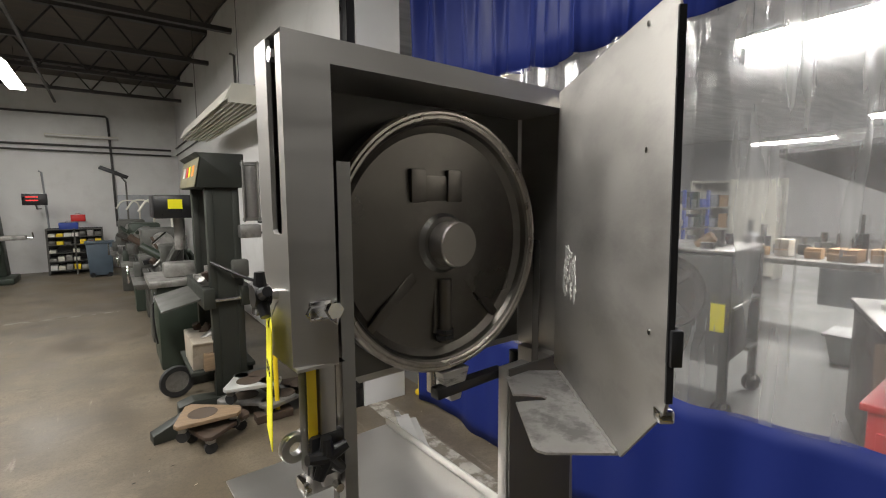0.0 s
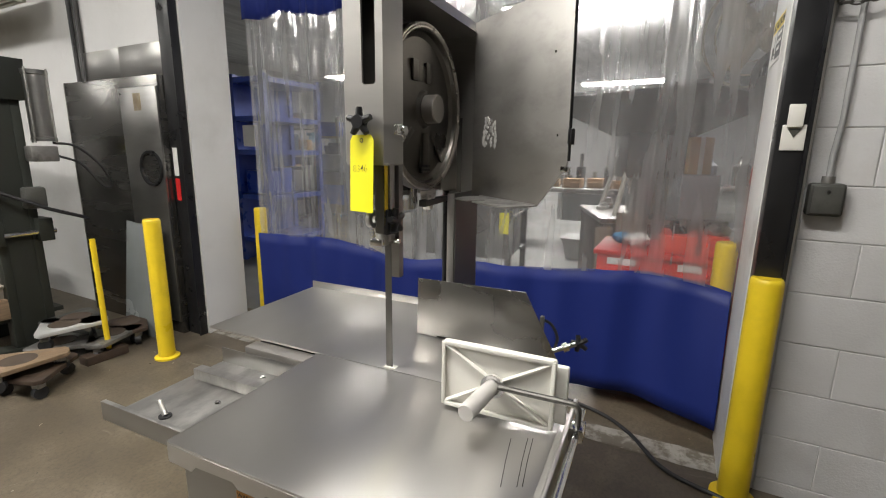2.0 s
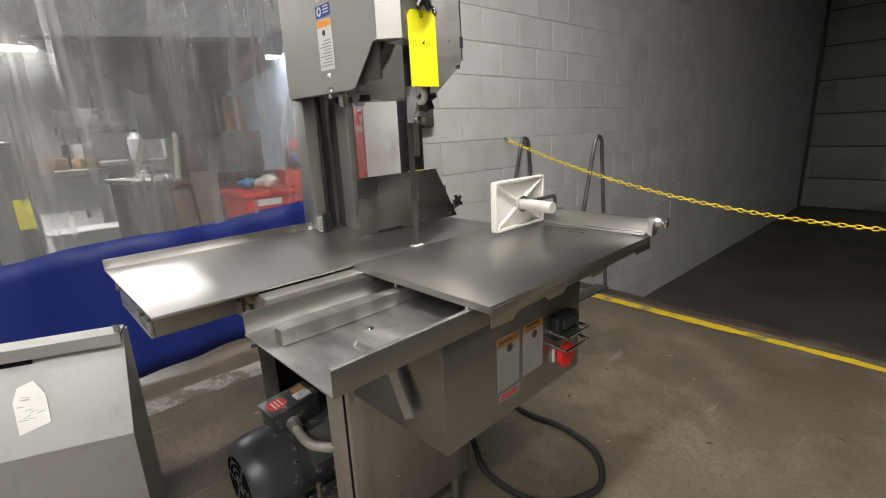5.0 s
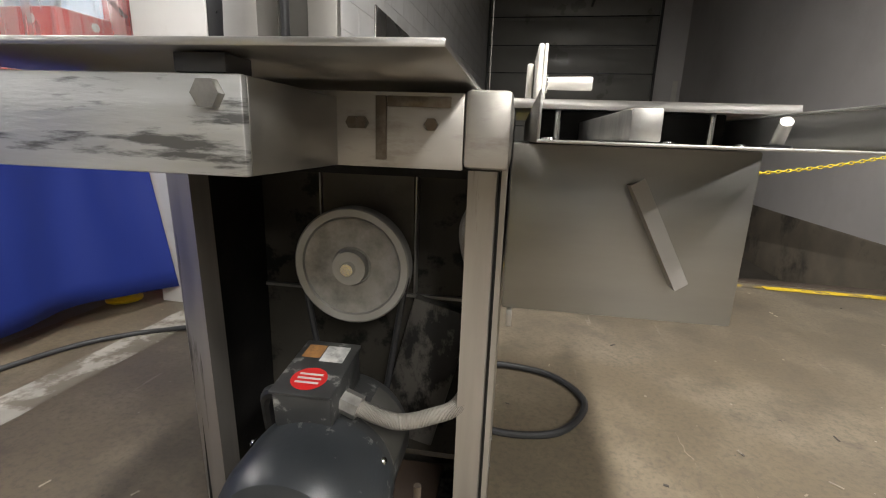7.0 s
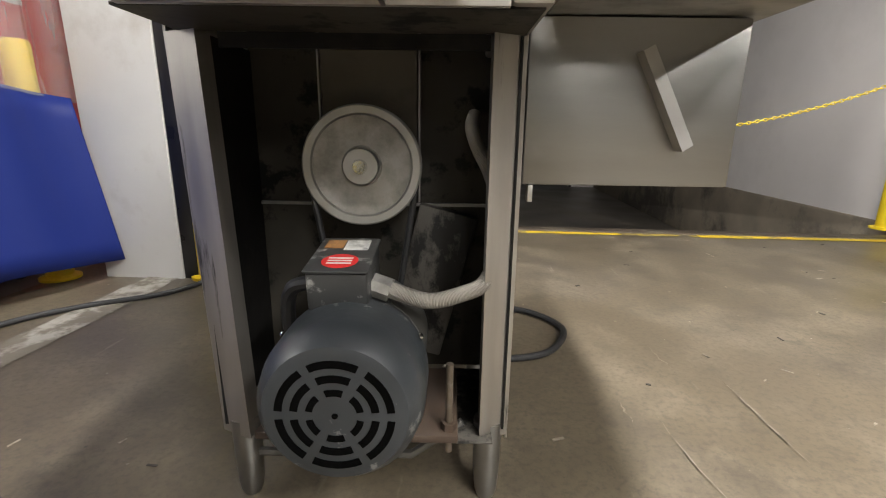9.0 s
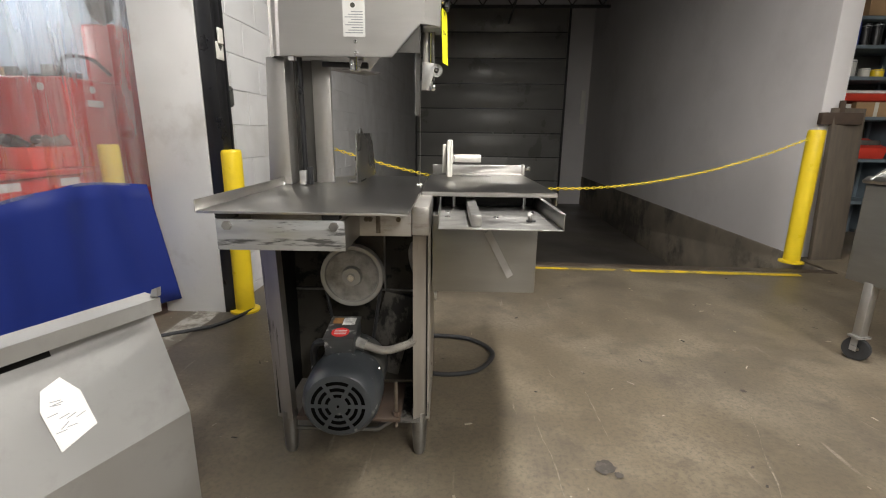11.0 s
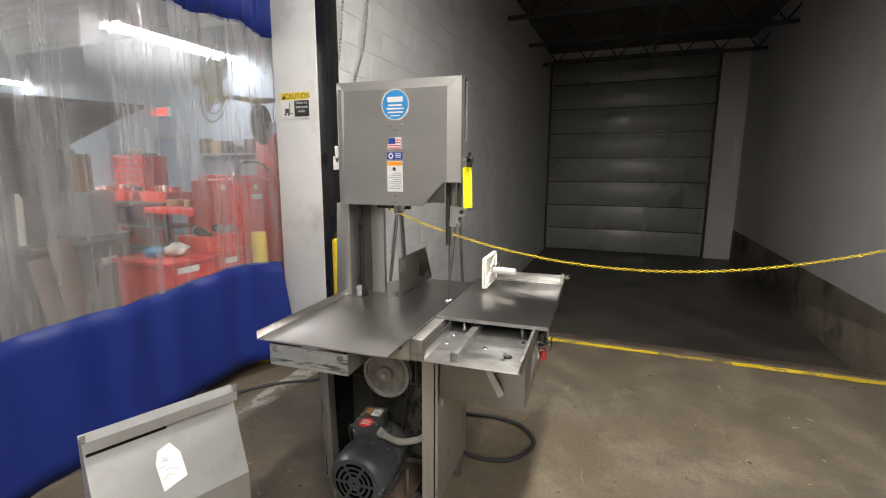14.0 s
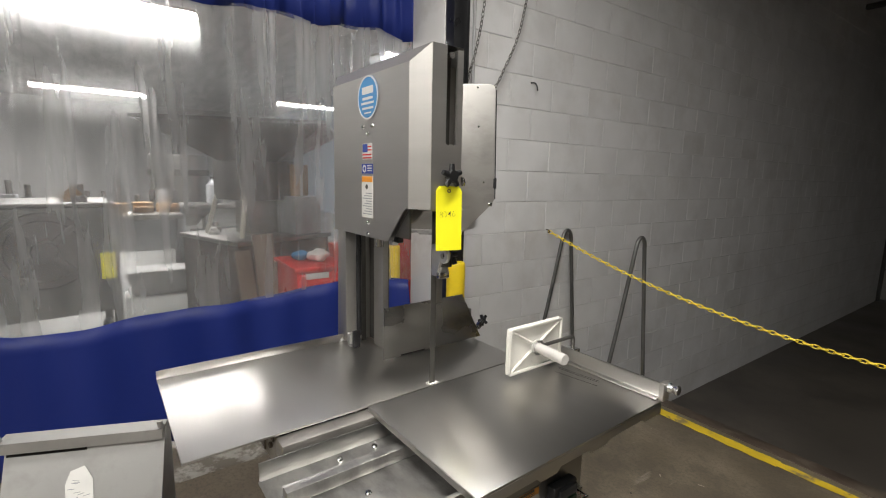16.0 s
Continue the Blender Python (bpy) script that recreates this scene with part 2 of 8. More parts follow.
ROOMW = mat("room_wall_paint", (0.45, 0.445, 0.435), 0.6, 0, 0.04, 2, 0.15, 30)
GREYSTEELROOM = mat("grey_machine_steel", (0.082, 0.075, 0.068), 0.5, 0.3, 0.12, 4, 0.15, 40)


def brushed(m, amount):
    """Gives the sheet a grain across the table, so that reflections draw out along it."""
    n, ln = m.node_tree.nodes, m.node_tree.links
    b = n["Principled BSDF"]
    t = n.new("ShaderNodeTangent")
    t.direction_type, t.axis = "RADIAL", "Y"
    ln.new(t.outputs[0], b.inputs["Tangent"])
    b.inputs["Anisotropic"].default_value = amount


brushed(STEEL_TOP, 0.80)


def floor_material():
    m = mat("trowelled_concrete", (0.134, 0.108, 0.073), 0.46, 0, 0.20, 1.3, 0.25, 30, stain=(0.078, 0.066, 0.052), stain_amount=0.85, stain_scale=0.9, detail=12, rough_var=0.16, edge=(0.46, 0.70))
    n, ln = m.node_tree.nodes, m.node_tree.links
    b = n["Principled BSDF"]
    tc = n.new("ShaderNodeTexCoord")
    state = [b.inputs["Base Color"].links[0].from_socket]

    def over(colour, amount, lo, hi, scale, detail, stretch=(1, 1, 1), turn=0.0, rough=0.5):
        mp = n.new("ShaderNodeMapping")
        mp.inputs["Scale"].default_value = stretch
        mp.inputs["Rotation"].default_value = (0, 0, turn)
        ln.new(tc.outputs["Object"], mp.inputs[0])
        v = n.new("ShaderNodeTexNoise")
        v.inputs["Scale"].default_value, v.inputs["Detail"].default_value, v.inputs["Roughness"].default_value = scale, detail, rough
        ln.new(mp.outputs[0], v.inputs["Vector"])
        r = n.new("ShaderNodeMapRange")
        r.inputs[1].default_value, r.inputs[2].default_value, r.inputs[4].default_value = lo, hi, amount
        ln.new(v.outputs[0], r.inputs[0])
        mx = n.new("ShaderNodeMix")
        mx.data_type = "RGBA"
        mx.inputs["B"].default_value = (*colour, 1)
        ln.new(r.outputs[0], mx.inputs["Factor"])
        ln.new(state[0], mx.inputs["A"])
        state[0] = mx.outputs["Result"]

    over((0.225, 0.19, 0.138), 0.65, 0.48, 0.70, 2.6, 10, rough=0.68)                      # worn pale patches
    over((0.075, 0.062, 0.046), 0.6, 0.52, 0.68, 7.0, 8, rough=0.72)                        # small dark mottling
    over((0.30, 0.27, 0.22), 0.5, 0.67, 0.74, 1.7, 9, (9, 1.2, 1), 0.5)                    # trowel scuffs
    over((0.30, 0.27, 0.22), 0.45, 0.70, 0.76, 1.5, 9, (1.4, 12, 1), -0.3)
    over((0.065, 0.055, 0.042), 0.6, 0.47, 0.64, 60, 7, rough=0.75)                        # fine grain
    over((0.34, 0.31, 0.26), 0.8, 0.735, 0.76, 26, 3)                                      # pale specks
    over((0.035, 0.03, 0.026), 0.8, 0.73, 0.76, 19, 3)                                     # dark specks
    ln.new(state[0], b.inputs["Base Color"])
    return m


FLOOR = floor_material()


def clear_vinyl():
    m = bpy.data.materials.new("clear_vinyl")
    m.use_nodes = True
    n, ln = m.node_tree.nodes, m.node_tree.links
    n.remove(n["Principled BSDF"])

    def shader(kind, colour, rough=None, ior=None):
        s = n.new(kind)
        s.inputs["Color"].default_value = (*colour, 1)
        if rough is not None:
            s.inputs["Roughness"].default_value = rough
        if ior is not None:
            s.inputs["IOR"].default_value = ior
        return s

    def blend(a, b, factor):
        x = n.new("ShaderNodeMixShader")
        if isinstance(factor, float):
            x.inputs[0].default_value = factor
        else:
            ln.new(factor, x.inputs[0])
        ln.new(a.outputs[0], x.inputs[1])
        ln.new(b.outputs[0], x.inputs[2])
        return x

    tint = (0.96, 0.955, 0.955)
    clear = shader("ShaderNodeBsdfTransparent", tint)
    soft = shader("ShaderNodeBsdfRefraction", tint, 0.25, 1.02)
    wide = shader("ShaderNodeBsdfRefraction", tint, 0.55, 1.12)
    through_sheet = blend(blend(clear, soft, 0.20), wide, 0.10)
    veil = blend(shader("ShaderNodeBsdfTranslucent", (0.9, 0.9, 0.9)), shader("ShaderNodeBsdfDiffuse", (0.9, 0.89, 0.88)), 0.5)
    tc = n.new("ShaderNodeTexCoord")
    mp = n.new("ShaderNodeMapping")
    mp.inputs["Scale"].default_value = (1, 7, 0.8)
    ln.new(tc.outputs["Object"], mp.inputs[0])
    hz = n.new("ShaderNodeTexNoise")
    hz.inputs["Scale"].default_value, hz.inputs["Detail"].default_value = 1.7, 6
    ln.new(mp.outputs[0], hz.inputs["Vector"])
    hr = n.new("ShaderNodeMapRange")
    hr.inputs[1].default_value, hr.inputs[2].default_value = 0.35, 0.7
    hr.inputs[3].default_value, hr.inputs[4].default_value = 0.10, 0.26
    ln.new(hz.outputs[0], hr.inputs[0])
    sheet = blend(through_sheet, veil, hr.outputs[0])
    no = n.new("ShaderNodeTexNoise")
    no.inputs["Scale"].default_value, no.inputs["Detail"].default_value = 4.0, 3
    ln.new(mp.outputs[0], no.inputs["Vector"])
    bp = n.new("ShaderNodeBump")
    bp.inputs["Strength"].default_value, bp.inputs["Distance"].default_value = 0.25, 0.02
    ln.new(no.outputs[0], bp.inputs["Height"])
    gloss = n.new("ShaderNodeBsdfGlossy")
    gloss.inputs["Roughness"].default_value = 0.08
    ln.new(bp.outputs[0], gloss.inputs["Normal"])
    fr = n.new("ShaderNodeFresnel")
    fr.inputs["IOR"].default_value = 1.42
    cap = n.new("ShaderNodeMath")
    cap.operation = "MINIMUM"
    cap.inputs[1].default_value = 0.22
    ln.new(fr.outputs[0], cap.inputs[0])
    top = blend(sheet, gloss, cap.outputs[0])
    ln.new(top.outputs[0], n["Material Output"].inputs[0])
    return m


VINYL = clear_vinyl()

# ---- mesh helpers ----


def box(bm, x0, x1, y0, y1, z0, z1, bev=0.0, m=None):
    vs = [bm.verts.new((x, y, z)) for x in (x0, x1) for y in (y0, y1) for z in (z0, z1)]
    fs = [bm.faces.new([vs[i] for i in f]) for f in ((0, 1, 3, 2), (4, 6, 7, 5), (0, 4, 5, 1), (2, 3, 7, 6), (0, 2, 6, 4), (1, 5, 7, 3))]
    if bev > 0:
        es = list({e for f in fs for e in f.edges})
        res = bmesh.ops.bevel(bm, geom=es, offset=bev, segments=2, affect="EDGES", profile=0.5)
        vs = list({v for f in res["faces"] for v in f.verts} | {v for v in vs if v.is_valid})
    if m is not None:
        for v in vs:
            v.co = m @ v.co
    return bm


def prism(bm, pts, axis, a, b, bev=0.0, m=None):
    """A flat outline pts in the two other axes, pushed from a to b along axis."""
    def at(p, q):
        return {"x": (q, p[0], p[1]), "y": (p[0], q, p[1]), "z": (p[0], p[1], q)}[axis]
    lo, hi = [bm.verts.new(at(p, a)) for p in pts], [bm.verts.new(at(p, b)) for p in pts]
    fs = [bm.faces.new(lo), bm.faces.new(hi[::-1])]
    k = len(pts)
    for i in range(k):
        fs.append(bm.faces.new((lo[i], hi[i], hi[(i + 1) % k], lo[(i + 1) % k])))
    vs = lo + hi
    if bev > 0:
        es = list({e for f in fs for e in f.edges})
        res = bmesh.ops.bevel(bm, geom=es, offset=bev, segments=2, affect="EDGES", profile=0.5)
        vs = list({v for f in res["faces"] for v in f.verts} | {v for v in vs if v.is_valid})
    if m is not None:
        for v in vs:
            v.co = m @ v.co
    return bm


def lathe(bm, prof, origin=(0, 0, 0), axis=(0, 0, 1), seg=32):
    """prof: (radius, height) from one end to the other."""
    q = Vector((0, 0, 1)).rotation_difference(Vector(axis))
    o = Vector(origin)
    rings = []
    for r, h in prof:
        if r <= 1e-6:
            rings.append([bm.verts.new(o + q @ Vector((0, 0, h)))])
        else:
            rings.append([bm.verts.new(o + q @ Vector((r * math.cos(2 * math.pi * i / seg), r * math.sin(2 * math.pi * i / seg), h))) for i in range(seg)])
    for a, b in zip(rings, rings[1:]):
        for i in range(seg):
            j = (i + 1) % seg
            if len(a) == 1 and len(b) == 1:
                continue
            if len(a) == 1:
                bm.faces.new((a[0], b[i], b[j]))
            elif len(b) == 1:
                bm.faces.new((a[i], b[0], a[j]))
            else:
                bm.faces.new((a[i], b[i], b[j], a[j]))
    return bm


def cyl(bm, p0, p1, r0, r1=None, seg=20):
    p0, p1 = Vector(p0), Vector(p1)
    r1 = r0 if r1 is None else r1
    h = (p1 - p0).length
    return lathe(bm, [(0, 0), (r0, 0), (r1, h), (0, h)], p0, (p1 - p0).normalized(), seg)


def smooth_path(pts, n=8):
    pts = [Vector(p) for p in pts]
    out = []
    ext = [2 * pts[0] - pts[1]] + pts + [2 * pts[-1] - pts[-2]]
    for i in range(1, len(ext) - 2):
        p0, p1, p2, p3 = ext[i - 1:i + 3]
        for k in range(n):
            t = k / n
            out.append(0.5 * (2 * p1 + (p2 - p0) * t + (2 * p0 - 5 * p1 + 4 * p2 - p3) * t * t + (3 * p1 - p0 - 3 * p2 + p3) * t ** 3))
    out.append(pts[-1])
    return out


def tube(bm, pts, r, seg=10):
    pts = [Vector(p) for p in pts]
    rings = []
    nrm = None
    for i, p in enumerate(pts):
        d = (pts[min(i + 1, len(pts) - 1)] - pts[max(i - 1, 0)]).normalized()
        if nrm is None:
            nrm = d.orthogonal().normalized()
        nrm = (nrm - d * nrm.dot(d)).normalized()
        s = d.cross(nrm)
        rings.append([bm.verts.new(p + (nrm * math.cos(2 * math.pi * k / seg) + s * math.sin(2 * math.pi * k / seg)) * r) for k in range(seg)])
    for a, b in zip(rings, rings[1:]):
        for k in range(seg):
            bm.faces.new((a[k], a[(k + 1) % seg], b[(k + 1) % seg], b[k]))
    bm.faces.new(rings[0][::-1])
    bm.faces.new(rings[-1])
    return bm


def mesh_of(name, bm, material, smooth=True):
    bmesh.ops.recalc_face_normals(bm, faces=bm.faces[:])
    me = bpy.data.meshes.new(name)
    bm.to_mesh(me)
    bm.free()
    me.materials.append(material)
    if smooth:
        for p in me.polygons:
            p.use_smooth = True
        me.set_sharp_from_angle(angle=radians(32))
    return me


def thing(name, m, label, category, group=""):
    ob = new(name)
    ob.empty_display_size = 0.1
    ob.matrix_world = m
    return tagged(ob, label, category, group)


def part(name, bm, material, parent, label="", smooth=True):
    ob = new(name, mesh_of(name, bm, material, smooth))
    if parent is not None:
        ob.parent = parent
    if label:
        ob["label"] = label
    return ob


def solid(name, bm, material, label, category, group="", m=None, smooth=True):
    ob = new(name, mesh_of(name, bm, material, smooth))
    if m is not None:
        ob.matrix_world = m
    return tagged(ob, label, category, group)


def setting(name, bm, material, label="", smooth=True):
    ob = new(name, mesh_of(name, bm, material, smooth))
    return tagged(ob, label, kind="structure")


def B(*a, **k):
    return box(bmesh.new(), *a, **k)


def C(*a, **k):
    return cyl(bmesh.new(), *a, **k)


def P(*a, **k):
    return prism(bmesh.new(), *a, **k)


def letters(name, text, size, material, parent, m, label="", thin=0.0):
    """Raised flat writing with the built-in font, as a mesh under parent."""
    cu = bpy.data.curves.new(name, "FONT")
    cu.body, cu.size, cu.align_x, cu.align_y, cu.extrude = text, size, "CENTER", "CENTER", 0.0004
    cu.offset = -thin
    tmp = bpy.data.objects.new("tmp", cu)
    scene.collection.objects.link(tmp)
    dg = bpy.context.evaluated_depsgraph_get()
    me = bpy.data.meshes.new_from_object(tmp.evaluated_get(dg))
    bpy.data.objects.remove(tmp)
    me.name = name
    me.materials.clear()
    me.materials.append(material)
    ob = new(name, me)
    ob.parent = parent
    ob.matrix_local = m
    if label:
        ob["label"] = label
    return ob


# ---- the building ----
WX, WB = 1.76, 2.12          # shop face and back of the dividing wall
Y0, Y1 = -0.13, 3.31         # the curtained opening
HC = 4.45                    # underside of the roof deck
YD, DOORY = -1.48, -10.3     # edge of the dock pit, dock door
XR = -2.75                   # far wall of the dock bay
ZN, ZD = -0.80, -0.69        # pit floor at its near and far end


def floor_sheet():
    bm = bmesh.new()
    xs = [-9.0, -6, -4, XR, -2, -1, 0, 1, WX, 2.32]
    ys = [YD, -0.5, 0, 1, 2, 4, 6, 9, 14.2]
    grid = [[bm.verts.new((x, y, 0)) for x in xs] for y in ys]
    for a, b in zip(grid, grid[1:]):
        for i in range(len(xs) - 1):
            bm.faces.new((a[i], a[i + 1], b[i + 1], b[i]))
    k = xs.index(XR)
    low = [bm.verts.new((x, -11, 0)) for x in xs[:k + 1]]
    for i in range(k):
        bm.faces.new((low[i], low[i + 1], grid[0][i + 1], grid[0][i]))
    return setting("floor", bm, FLOOR, "worn brown-grey trowelled concrete shop floor")


floor_sheet()
bm = bmesh.new()
ny = 12
rows = [[bm.verts.new((x, YD + 0.05 + (DOORY - 0.45 - YD) * i / ny, ZN + (ZD - ZN) * i / ny)) for x in (XR - 0.1, -1.2, 0.4, WX + 0.1)] for i in range(ny + 1)]
for a, b in zip(rows, rows[1:]):
    for i in range(3):
        bm.faces.new((a[i], a[i + 1], b[i + 1], b[i]))
setting("floor_pit", bm, mat("dark_pit_concrete", (0.10, 0.088, 0.073), 0.45, 0, 0.2, 1.2, 0.25, 30, stain=(0.045, 0.04, 0.035), stain_amount=0.85, stain_scale=0.7, detail=10, edge=(0.45, 0.65)), "dark damp concrete floor of the sunken dock bay")
setting("pit_head", B(XR - 0.1, WX, YD, YD + 0.2, -1.0, -0.004), CONC_CURB, "bare concrete head wall of the dock pit")
setting("pit_edge", B(XR, WX, YD - 0.012, YD + 0.085, -0.10, 0.005, 0.003), mat("rusty_edge_angle", (0.075, 0.055, 0.04), 0.6, 0.3, 0.3, 5, 0.3, 40, stain=(0.14, 0.12, 0.09), stain_amount=0.8, stain_scale=4), "rust-brown steel angle along the pit edge")
setting("floor_room", B(2.32, 24, -8, 14.2, -0.1, 0.0), FLOORR, "pale grey coated concrete floor behind the curtain")

# dividing wall: the part beside the curtain towards the shop's far end, and over the opening
bm = B(WX, WB, Y1, 14.2, -0.1, HC)
box(bm, WX, WB, Y0, Y1, 3.35, HC)
setting("wall_east", bm, WALLW, "white painted wall beside the curtained doorway")
setting("wall_jamb", B(WX, WB, Y0 - 0.134, Y0, -0.05, HC, 0.006), mat("scuffed_white_paint", (0.66, 0.65, 0.63), 0.55, 0, 0.05, 3, 0.25, 40, stain=(0.48, 0.45, 0.41), stain_amount=0.7, stain_scale=3.2, edge=(0.55, 0.75)), "smooth white painted doorway jamb with scuffs")
setting("wall_far", B(-9, WB, 14.0, 14.2, -0.1, HC), WALLW, "grey-white painted far wall of the shop")
# unseen wall, coloured dark so that the steel reflects a dim side
setting("wall_west", B(-9.2, -9, -11, 14.2, -0.1, HC), mat("dark_unseen_wall", (0.16, 0.155, 0.14), 0.7, 0, 0.1, 1.5, 0.2, 30))
setting("wall_dock_west", B(XR - 0.18, XR, -10.9, -1.95, -1.0, HC, 0.01), WALLDOCK, "pale painted wall of the dock bay")
setting("wall_dock_end", B(XR, -2.1, DOORY - 0.15, DOORY, -1, HC), WALLDOCK)
setting("wall_dock_over", B(-2.1, WX + 0.001, DOORY - 0.15, DOORY, 4.275, HC), WALLDOCK)
setting("wall_south", B(-9, XR - 0.18, -11, -10.8, -0.1, HC), WALLW)
setting("ceiling", B(-9.2, WB, -11, 14.2, HC, HC + 0.15), CEIL, "dark brown corrugated roof deck")
setting("ceiling_room", B(WB, 24, -8, 14.2, 4.3, 4.45), mat("room_deck", (0.60, 0.60, 0.60), 0.8, 0, 0.2, 1, 0.2, 12, (1, 5, 1)), "grey roof deck of the room behind the curtain")
setting("wall_room_back", B(23.8, 24, -8, 14.2, -0.1, 4.45), ROOMW)
# own darker blue: the dim light at this end put into the paint
setting("wall_room_south", B(WB, 24, -5.2, -5, -0.1, 4.45), mat("pale_blue_paint_dimmed", (0.30, 0.345, 0.40), 0.6, 0, 0.04, 2, 0.15, 30), "pale blue end wall of the room, dim light in its colour")
setting("wall_room_north", B(WB, 24, 14.2, 14.4, -0.1, 4.45), ROOMW)
# bare concrete below the painted dock wall
bm = bmesh.new()
prism(bm, [(YD - 0.02, -0.012), (-1.93, -0.012), (-1.96, 0.02), (-10.3, 0.05), (-10.3, -1.0), (YD - 0.02, -1.0)], "x", XR - 0.05, XR + 0.012, 0.003)
setting("dock_kerb", bm, CONC_CURB, "bare stained concrete side wall of the dock pit")


def joists():
    for k, y in enumerate([-9, -7.2, -5.4, -3.6, -1.8, 0.0, 1.8, 3.6, 5.4, 7.2, 9.0, 10.8, 12.6]):
        bm = bmesh.new()
        x0, x1 = -8.9, WX
        box(bm, x0, x1, y - 0.05, y + 0.05, HC - 0.06, HC - 0.003)
        box(bm, x0, x1, y - 0.04, y + 0.04, HC - 0.56, HC - 0.50)
        n = 16
        for i in range(n):
            a, b = x0 + (x1 - x0) * i / n, x0 + (x1 - x0) * (i + 0.5) / n
            c = x0 + (x1 - x0) * (i + 1) / n
            cyl(bm, (a, y, HC - 0.06), (b, y, HC - 0.51), 0.014, seg=6)
            cyl(bm, (b, y, HC - 0.51), (c, y, HC - 0.06), 0.014, seg=6)
        solid("roof_joist", bm, JOIST, "dark open-web steel roof joist", "joist", "roof joists")
    for x in (-6.5, -3.6, -0.6):
        solid("roof_bridging", B(x - 0.02, x + 0.02, -10.8, 14, HC - 0.60, HC - 0.565), JOIST, "thin dark steel bridging bar under the joists", "bridging", "roof bridging bars")


joists()


def strip_lamp(x, y, z, along, glow, watts, colour, group, label, size=1.5, top=HC):
    th = thing("strip_light", pose(x, y, z, 0, 0, 0 if along == "x" else 90), label, "ceiling light", group)
    prof = [(-0.13, 0.0), (-0.07, 0.06), (0.07, 0.06), (0.13, 0.0), (0.12, 0.0), (0.06, 0.05), (-0.06, 0.05), (-0.12, 0.0)]
    part("reflector", P(prof, "x", -size / 2, size / 2), WHITEP, th, "white sheet-metal reflector")
    for dy in (-0.05, 0.05):
        part("tube", C((-size / 2 + 0.03, dy, 0.015), (size / 2 - 0.03, dy, 0.015), 0.019, seg=10), glow, th, "lit fluorescent tube")
    # added glowing sheet: widens the tubes to imitate their halo
    part("halo_sheet", B(-size / 2, size / 2, -0.12, 0.12, -0.022, -0.006, 0.004), glow, th, "glowing sheet added to imitate the tubes' halo")
    for dx in (-size / 2 + 0.15, size / 2 - 0.15):
        part("hanger", C((dx, 0, 0.055), (dx, 0, top - z), 0.004, seg=6), JOIST, th)
    area_lamp("strip_light_glow", pose(x, y, z - 0.035, 0, 0, 0 if along == "x" else 90), size, 0.22, watts, colour)


for (x, y), w in zip(SHOP_LAMPS, SHOP_WATTS):
    strip_lamp(x, y, 3.72, "y", LIGHT, w, (1.0, 0.975, 0.94), "shop strip lights", "lit twin-tube strip light hung from the roof", 0.8 if y < -3 else 2.2)
for x, y in ROOM_LAMPS:
    strip_lamp(x, y, 3.6, "y", LIGHTR, (34 if y < -3 else 270 if y < 3 else 150), (1.0, 0.98, 0.955) if y > -3 else (0.84, 0.93, 1.0), "room strip lights", "lit twin-tube strip light behind the curtain", 2.4, 4.3)
th = thing("wall_strip_light", pose(-0.15, 13.9, 3.08), "unlit cream strip light fixed to the far wall", "wall light")
part("body", B(-0.68, 0.68, -0.03, 0.07, 0.0, 0.07, 0.01), CREAM, th)
part("tube", C((-0.66, -0.045, 0.02), (0.66, -0.045, 0.02), 0.02), PAPER, th)


def dock_door():
    th = tagged(new("door_dock"), "closed grey sectional overhead dock door with ribbed panels", kind="structure")
    th.empty_display_size = 0.2
    x0, x1 = -2.1, WX - 0.02
    zs = [ZD + 0.02] + [-0.08 + 0.622 * i for i in range(8)]
    for a, b in zip(zs, zs[1:]):
        bm = B(x0, x1, DOORY - 0.05, DOORY, a + 0.006, b - 0.006, 0.006)
        box(bm, x0 + 0.02, x1 - 0.02, DOORY - 0.002, DOORY + 0.005, b - 0.075, b - 0.060)
        part("door_section", bm, DOORP, th)
        part("section_seal", B(x0, x1, DOORY - 0.012, DOORY + 0.012, b - 0.012, b + 0.012), BLACKP, th)
        for x in (x0 + 0.05, -0.76, 0.53, x1 - 0.05) if b < 0.6 else ():
            part("stile", B(x - 0.035, x + 0.035, DOORY + 0.007, DOORY + 0.02, a + 0.01, b - 0.01), DOORP, th)
    for x in (x0 - 0.05, x1 - 0.03):
        part("track", B(x, x + 0.05, DOORY + 0.02, DOORY + 0.1, ZD, 4.25, 0.004), JOIST, th, "dark vertical door track")


dock_door()


